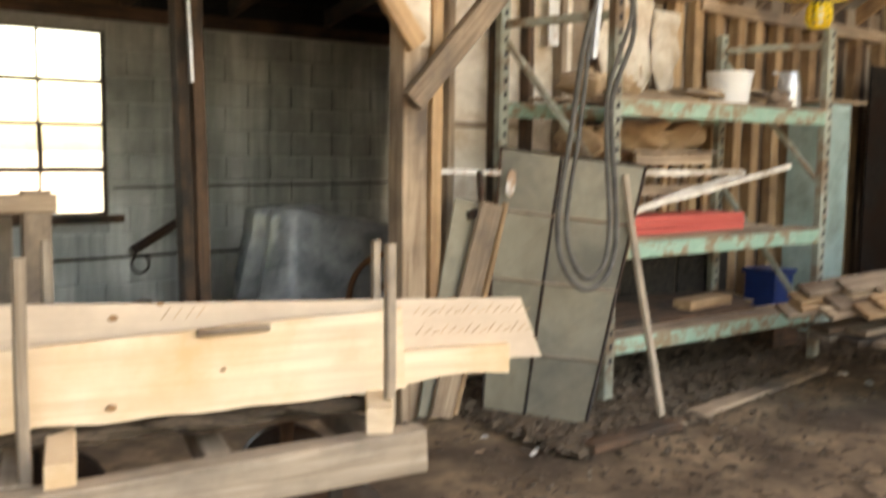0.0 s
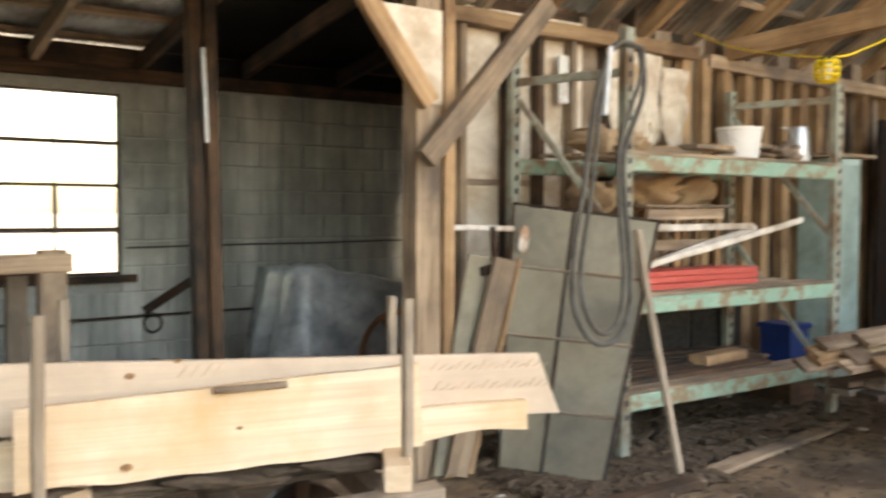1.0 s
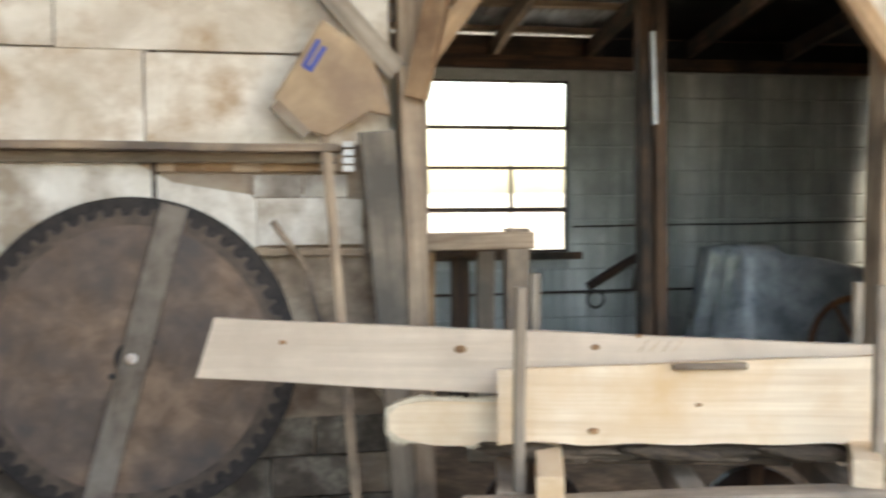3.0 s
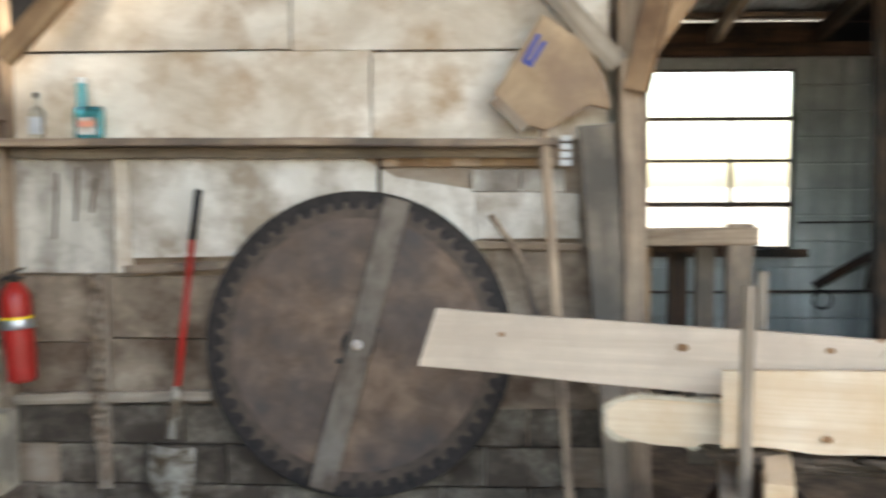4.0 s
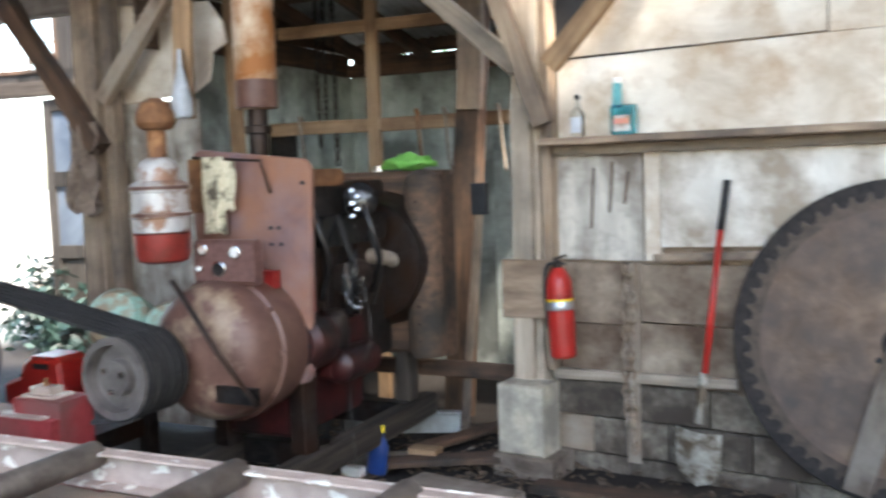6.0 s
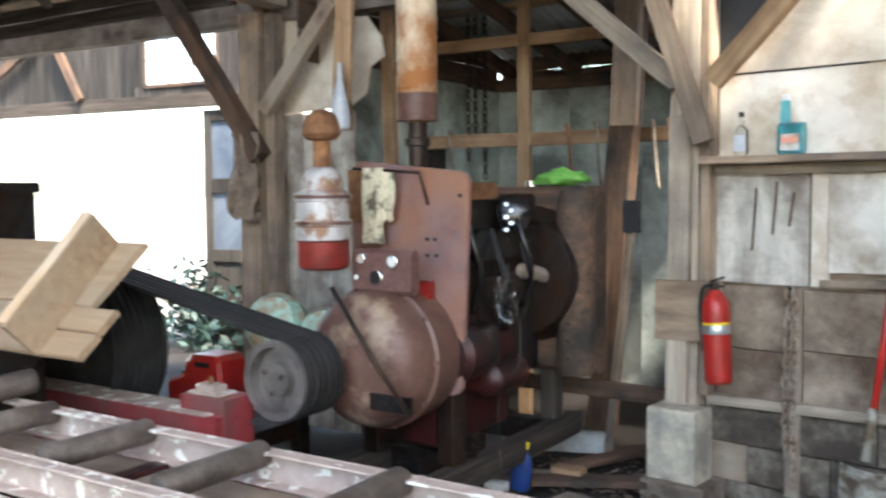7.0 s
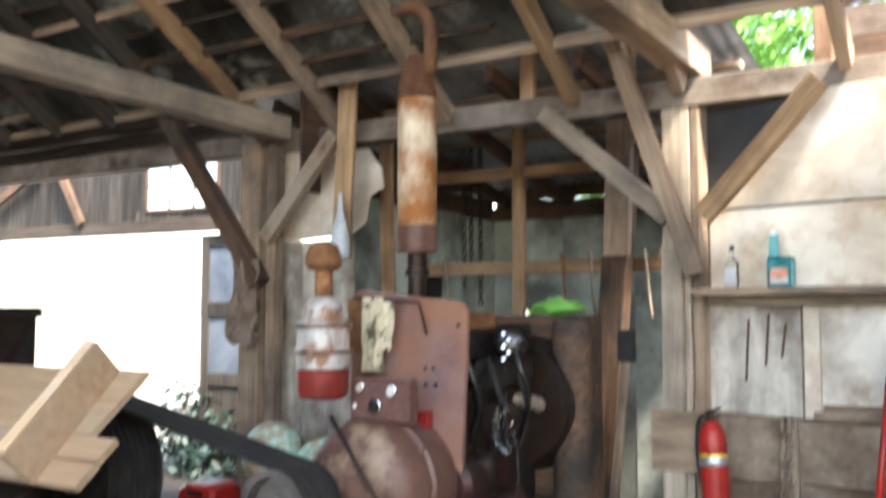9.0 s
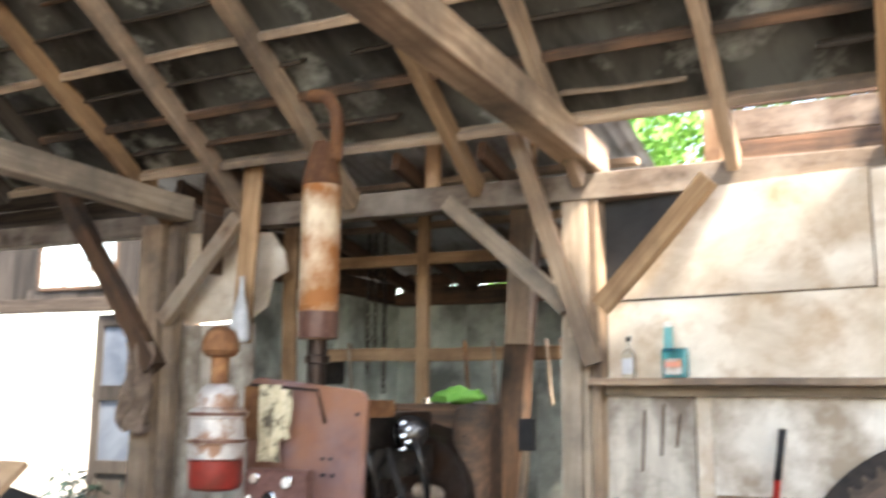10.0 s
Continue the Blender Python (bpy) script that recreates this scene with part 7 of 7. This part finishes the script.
slab("post", 0.11, 0.36, -0.03, 0.0, 0.705, 0.16, "red_dull", rf, m=local((-3.704, 2.072), 0, 0, 0), chamfer=0.006)
for u in (-0.85, -0.3):
    bar("leg", at((-3.704, 2.072), u, 0.05, 0.0), at((-3.704, 2.072), u, 0.05, 0.5), 0.08, 0.08, "red_dull", rf, up=(0, 1, 0), warp=0)
    bar("leg", at((-3.9, 2.55), u, 0.05, 0.0), at((-3.9, 2.55), u, 0.05, 0.40), 0.08, 0.08, "steel_dark", rf, up=(0, 1, 0), warp=0)
bt = thing("bearing_block", at((-3.704, 2.072), 0.22, 0.03, 0.705), "beige greasy bearing block on the red frame", "bearing")
slab("body", 0.13, 0.30, -0.01, 0.705, 0.715, 0.11, "rail_paint", bt, m=local((-3.704, 2.072), 0, 0, 0), chamfer=0.008)
slab("top", 0.16, 0.265, 0.01, 0.713, 0.745, 0.07, "rail_paint", bt, m=local((-3.704, 2.072), 0, 0, 0), chamfer=0.006)
spin("grease_cup", [(0.016, 0.742), (0.016, 0.72), (0.008, 0.775)], "rust", bt, Matrix.Translation(at((-3.704, 2.072), 0.21, 0.045, 0)), n=10)


def gas_can():
    g = thing("fuel_can", at((-4.1, 2.6), 0, 0, 0.45), "bright red plastic fuel can with moulded handle", "can")
    pts = [(-0.22, 0.45), (0.17, 0.45), (0.18, 0.55), (0.165, 0.68), (0.13, 0.705), (-0.03, 0.705), (-0.08, 0.67), (-0.10, 0.60), (-0.22, 0.56)]
    o = outline("body", pts, 0.20, "red", g, local((-4.32, 2.62), 0, 0, 0), chamfer=0.018)
    slab("handle_hole", 0.0, 0.10, -0.006, 0.645, 0.672, 0.01, "black", g, m=local((-4.32, 2.62), 0, 0, 0), chamfer=0.004)
    spin("cap", [(0.03, 0), (0.03, 0.035), (0.02, 0.04)], "black", g, Matrix.Translation(at((-4.32, 2.62), -0.17, 0.10, 0.56)), n=14)


gas_can()
for i, (u, v, z, s) in enumerate(((-0.36, 0.22, 0.88, 0.29), (-0.12, 0.30, 0.84, 0.24))):
    o = spin("green_drum", [(s * 0.35, -0.12), (s * 0.5, -0.08), (s * 0.52, 0.05), (s * 0.4, 0.10), (s * 0.1, 0.12)], "mint", None, axle(at((-3.45, 2.6), u, v, z), (0.4, -0.8, 0.35)), n=28)
    tagged(o, "mint green enamelled round casing behind the pulley", "casing", "green casings")
bar("casing_stand", at((-3.45, 2.6), -0.36, 0.36, 0.0), at((-3.45, 2.6), -0.36, 0.36, 0.86), 0.08, 0.06, "steel_dark", up=(0, 1, 0), label="dark stand under the green casing", category="stand")

# clutter on the floor by the engine
ob_ = thing("oil_bottle", (-3.03, 3.62, 0.02), "blue plastic oil bottle with yellow cap on the floor", "bottle")
mb = Matrix.Translation((-3.03, 3.62, 0.03)) @ pose(0, 0, 0, 0, 8, SKEW)
spin("body", [(0.05, 0), (0.055, 0.01), (0.055, 0.13), (0.04, 0.17), (0.02, 0.20), (0.018, 0.22)], "blue", ob_, mb @ Matrix.Diagonal((1, 0.7, 1, 1)), n=20)
spin("cap", [(0.022, 0.215), (0.022, 0.245), (0.015, 0.25)], "yellow", ob_, mb @ Matrix.Diagonal((1, 0.7, 1, 1)), n=16)
pr = thing("white_box", (-3.1, 3.5, 0.02), "small white crumpled carton on the floor", "carton")
slab("carton", -0.05, 0.06, 0, 0.02, 0.07, 0.06, "white_paint", pr, m=local((-3.12, 3.52), 0, 0, 0), chamfer=0.006)
pr = thing("white_box", (-3.45, 3.4, 0.02), "flattened white package on the floor", "carton")
slab("carton", -0.09, 0.09, 0, 0.03, 0.075, 0.10, "white_paint", pr, m=local((-3.45, 3.45), 0, 0, 0), chamfer=0.01)
wb = thing("wood_block", (-2.9, 3.8, 0), "small orange-brown wood block on the floor", "block")
slab("body", -0.07, 0.09, 0, 0.02, 0.10, 0.09, "timber_warm", wb, m=local((-2.92, 3.85), 0, 0, 0))
chn = thing("steel_channel", (-3.1, 4.2, 0.1), "blue-grey steel channel lying behind the engine", "channel")
bar("web", at((-3.52, 3.98), 0.0, 0, 0.14, 40), at((-3.52, 3.98), 0.66, 0, 0.10, 40), 0.012, 0.13, "metal_roof", chn, warp=0)
bar("lip", at((-3.52, 3.98), 0.0, -0.03, 0.20, 40), at((-3.52, 3.98), 0.66, -0.03, 0.16, 40), 0.06, 0.01, "metal_roof", chn, warp=0)
for i, (x, y, a, l, w, mat) in enumerate(((-3.3, 3.75, 20, 1.0, 0.16, "soil_board"), (-2.5, 3.55, -6, 0.6, 0.22, "soil_board"), (-2.75, 3.9, 30, 0.8, 0.12, "timber_dark"), (-1.9, 3.85, 3, 0.7, 0.14, "timber_dark"), (-1.2, 3.7, -8, 0.9, 0.12, "timber_dark"), (-2.9, 4.4, 70, 0.9, 0.10, "timber_dark"))):
    d = Vector((math.cos(radians(a)), math.sin(radians(a)), 0))
    p = Vector((x, y, 0.02 + 0.012 * (i % 3)))
    bar("floor_plank", p - d * l / 2, p + d * l / 2 + Vector((0, 0, 0.02)), w, 0.035, mat, label="dirty loose plank lying on the dirt floor", category="plank", group="floor planks")

# ---- engine bay fittings ----
bar("hook_rail", at((-4.6, 4.9), -0.20, 0.0, 1.86), at((-4.6, 4.9), 1.80, 0.0, 1.86), 0.04, 0.09, "timber_warm", label="brown wooden rail with hooks in the engine bay", category="rail")
bar("upper_rail", at((-4.6, 4.9), -0.1, 0.0, 2.52), at((-4.6, 4.9), 1.9, 0.0, 2.50), 0.05, 0.08, "timber_warm", label="brown wooden rail under the bay roof", category="rail")
upright("bay_stud", -3.975, 4.98, 0.0, 2.85, 0.09, 0.05, "timber_warm", label="upright brown stud in the engine bay", category="stud", ang=SKEW)
bpst = thing("timber_post", (-3.2, 4.9, 0), "dark brown leaning post in the engine bay", "post")
bar("shaft", (-3.30, 4.85, 0.0), (-3.12, 4.9, 2.6), 0.17, 0.10, "timber_dark", bpst, up=(0, 1, 0))
bar("upper", (-3.14, 4.83, 1.9), (-3.11, 4.84, 2.75), 0.17, 0.05, "timber", bpst, up=(0, 1, 0))
bar("pry_stick", at((-2.6, 4.6), -0.46, -0.02, 0.0), at((-2.6, 4.6), -0.34, 0, 1.30), 0.05, 0.03, "timber", up=(0, 1, 0), label="pale wooden stick leaning in the engine bay", category="stick")
slab("black_box", -0.36, -0.27, 0, 1.28, 1.46, 0.05, "black", None, m=local((-2.6, 4.55), 0, 0, 0))
tagged(bpy.data.objects["black_box"], "small black switch box on the leaning stick", "box")
for u, z0, z1 in ((0.30, 1.95, 2.78), (0.38, 1.6, 2.78), (0.24, 1.75, 2.78)):
    chn_ = thing("chain", at((-4.9, 5.2), u, 0, z1), "rusty dark chain hanging in the engine bay", "chain", "chains")
    k = 0
    z = z1
    while z > z0:
        p = at((-4.9, 5.2), u, 0, z)
        tube("link", [p + (EV if k % 2 else NV) * 0.016 * math.cos(a) + Vector((0, 0, 0.03 * math.sin(a))) for a in [2 * math.pi * i / 8 for i in range(9)]], 0.006, "steel_dark", chn_, n=5)
        z -= 0.046
        k += 1
for i, u in enumerate((0.05, 0.95, 1.15, 1.32, 1.52, 1.62)):
    hkk = thing("hanging_tool", at((-4.6, 4.85), u, 0, 1.9), "bent iron hook hanging on the wooden rail", "hook", "rail hooks")
    tube("hook", curve_points([at((-4.6, 4.9), u, 0.03, 1.90), at((-4.6, 4.9), u, -0.03, 1.94), at((-4.6, 4.9), u + 0.02, -0.05, 1.86), at((-4.6, 4.9), u + 0.03, -0.04, 1.74 - 0.05 * (i % 3)), at((-4.6, 4.9), u + 0.05, -0.04, 1.52 - 0.06 * (i % 2))], 6), 0.010, "rust" if i % 2 else "timber_grey", hkk, n=6)
bar("low_rail", at((-2.6, 4.5), -1.2, 0, 0.40), at((-2.6, 4.5), 0.05, 0, 0.39), 0.05, 0.09, "timber_dark", label="dark low rail across the engine bay", category="rail")
slab("frame_picture", 0.0, 0.22, 0.0, 1.66, 1.86, 0.02, "steel_dark", None, m=local((-5.02, 4.9), 0.15, 0, 0))
tagged(bpy.data.objects["frame_picture"], "small dark empty frame on the bay wall", "frame")

# ---- left-hand post with braces, cloth, boards ----
DQ2 = (-5.5, 3.6)
pdp = thing("timber_post", at(DQ2, 0.36, 0, 0), "weathered timber post with crossing braces by the opening", "post", "main posts")
bar("shaft", at(DQ2, 0.31, 0.06, 0.0), at(DQ2, 0.33, 0.06, 2.66), 0.17, 0.13, "timber", pdp, up=NV)
bar("side_board", at(DQ2, 0.49, 0.05, 0.0), at(DQ2, 0.50, 0.05, 2.64), 0.08, 0.09, "timber", pdp, up=NV)
# Darkened in colour because it stands against the bright opening.
bar("knee_brace", at(DQ2, 0.47, -0.05, 1.74), at(DQ2, -0.40, -0.12, 2.98), 0.11, 0.11, "timber_dark", pdp)
bar("knee_brace", at(DQ2, 0.48, -0.02, 2.03), at(DQ2, 1.05, -0.02, 2.65), 0.07, 0.10, "brown_board", pdp)
rgd = cloth("hung_rag", 0.10, 0.36, 1.36, 1.90, "cloth_dark", None, local(DQ2, 0.15, -0.09, 0), fold=0.05, freq=11, ragged=0.09, seed=6.0)
tagged(rgd, "dirty brown cloth hanging from the post", "rag")
dr = outline("torn_board", [(0.18, 2.02), (0.80, 2.05), (0.92, 2.12), (0.95, 2.28), (1.05, 2.33), (1.03, 2.45), (0.93, 2.58), (0.20, 2.62)], 0.015, "fibre", None, local((-5.3, 3.8), 0, 0, 0))
tagged(dr, "torn cream fibreboard sheet nailed behind the braces", "board")
for k in range(3):
    slab("pale_board", 0.18 + 0.21 * k, 0.385 + 0.21 * k, 0.02, 0.0, 2.02, 0.02, "grey_board", None, m=local((-5.3, 3.8), 0, 0, 0))
for ob in [o for o in bpy.data.objects if o.name.startswith("pale_board")]:
    tagged(ob, "pale stained board standing behind the post", "board", "pale boards")
bar("hanger_board", at((-4.9, 3.6), 0.565, 0, 1.88), at((-4.9, 3.6), 0.62, 0, 3.36), 0.13, 0.035, "timber_warm", up=NV, label="brown board hanging down from the rafters", category="board")
bar("hanger_board", at((-4.6, 4.2), 0.16, 0, 0.0), at((-4.6, 4.2), 0.11, 0, 2.72), 0.10, 0.035, "timber_warm", up=NV, label="brown board standing behind the muffler", category="board")
spin("plastic_jug", [(0.055, 1.88), (0.068, 1.90), (0.066, 1.98), (0.045, 2.07), (0.02, 2.16), (0.014, 2.26)], "milky", None, Matrix.Translation(at((-4.6, 3.5), 0.33, 0.06, 0)) @ Matrix.Diagonal((1, 0.7, 1, 1)), n=20)
tagged(bpy.data.objects["plastic_jug"], "white plastic bottle hung upside down on a board", "bottle")

# ---- outdoors ----
def tree(x, y, h, seed):
    rnd = random.Random(seed)
    t = thing("tree", (x, y, 0), "sunlit green broadleaf tree behind the shed", "tree", "trees")
    tube("trunk", curve_points([(x, y, -0.1), (x + 0.1, y, h * 0.4), (x - 0.1, y + 0.1, h * 0.8)], 6), 0.16, "bark", t, n=10, taper=0.35)
    verts, faces = [], []
    for k in range(7):
        a = rnd.uniform(0, 6.28)
        z = h * rnd.uniform(0.3, 0.7)
        tube("limb", curve_points([(x, y, z), (x + 0.8 * math.cos(a), y + 0.8 * math.sin(a), z + 0.5), (x + 1.6 * math.cos(a), y + 1.6 * math.sin(a), z + 0.8)], 4), 0.06, "bark", t, n=6, taper=0.3)
    for k in range(46):
        c = Vector((x + rnd.gauss(0, 1.25), y + rnd.gauss(0, 1.1), h * 0.68 + rnd.gauss(0, h * 0.19)))
        for q in range(110):
            p = c + Vector((rnd.gauss(0, 0.32), rnd.gauss(0, 0.32), rnd.gauss(0, 0.26)))
            d = Vector((rnd.uniform(-1, 1), rnd.uniform(-1, 1), rnd.uniform(-0.7, 0.7))).normalized() * 0.075
            e = d.cross(Vector((rnd.uniform(-1, 1), rnd.uniform(-1, 1), rnd.uniform(-1, 1)))).normalized() * 0.038
            b = len(verts)
            verts += [p - d, p + e, p + d, p - e]
            faces.append((b, b + 1, b + 2, b + 3))
    tagged(solid("crown", verts, faces, "leaf", t), "", "", "", "stuff")


tree(-4.6, 10.2, 6.0, 1)
tree(-2.6, 11.8, 6.6, 2)
tree(-6.6, 12.0, 6.5, 3)


def shrub(x, y, seed):
    rnd = random.Random(seed)
    t = thing("shrub", (x, y, 0), "dark leafy shrub outside the wide opening", "shrub")
    for k in range(9):
        a = rnd.uniform(0, 6.28)
        tube("stem", curve_points([(x, y, 0), (x + 0.2 * math.cos(a), y + 0.2 * math.sin(a), 0.3), (x + 0.5 * math.cos(a), y + 0.4 * math.sin(a), 0.6)], 4), 0.015, "bark", t, n=5, taper=0.4)
    verts, faces = [], []
    for q in range(1500):
        p = Vector((x + rnd.gauss(0, 0.38), y + rnd.gauss(0, 0.3), abs(rnd.gauss(0.25, 0.24))))
        d = Vector((rnd.uniform(-1, 1), rnd.uniform(-1, 1), rnd.uniform(-0.7, 0.7))).normalized() * 0.06
        e = d.cross(Vector((rnd.uniform(-1, 1), rnd.uniform(-1, 1), rnd.uniform(-1, 1)))).normalized() * 0.028
        b = len(verts)
        verts += [p - d, p + e, p + d, p - e]
        faces.append((b, b + 1, b + 2, b + 3))
    tagged(solid("leaves", verts, faces, "leaf_dark", t), "", "", "", "stuff")


shrub(-8.35, 5.75, 11)
shrub(-8.0, 5.6, 12)
# rusty chain hanging on the patched wall
wall_chain = thing("chain", (-1.915, 4.235, 1.04), "rusty brown chain hanging on the patched wall", "chain", "chains")
for strand, (x, z1) in enumerate(((-1.905, 0.10), (-1.935, 0.26))):
    k, z = 0, 1.03
    while z > z1:
        p = Vector((x + 0.005 * math.sin(z * 9), 4.238, z))
        tube("link", [p + (Vector((0.017, 0, 0)) if k % 2 else Vector((0, 0.017, 0))) * math.cos(a) + Vector((0, 0, 0.031 * math.sin(a))) for a in [2 * math.pi * i / 8 for i in range(9)]], 0.0065, "brown_board", wall_chain, n=5)
        z -= 0.047
        k += 1
tube("nail", [(-1.92, 4.30, 1.05), (-1.92, 4.215, 1.055)], 0.006, "steel_dark", wall_chain, n=6)
# gouges in the grey board
for i, (x, z0, z1) in enumerate(((-2.13, 1.22, 1.52), (-2.03, 1.30, 1.55), (-1.95, 1.34, 1.50))):
    bar("gouge", (x, 4.2905, z0), (x + 0.02, 4.2905, z1), 0.012, 0.006, "timber_dark", saw_wall, up=(0, 1, 0), warp=0.002)
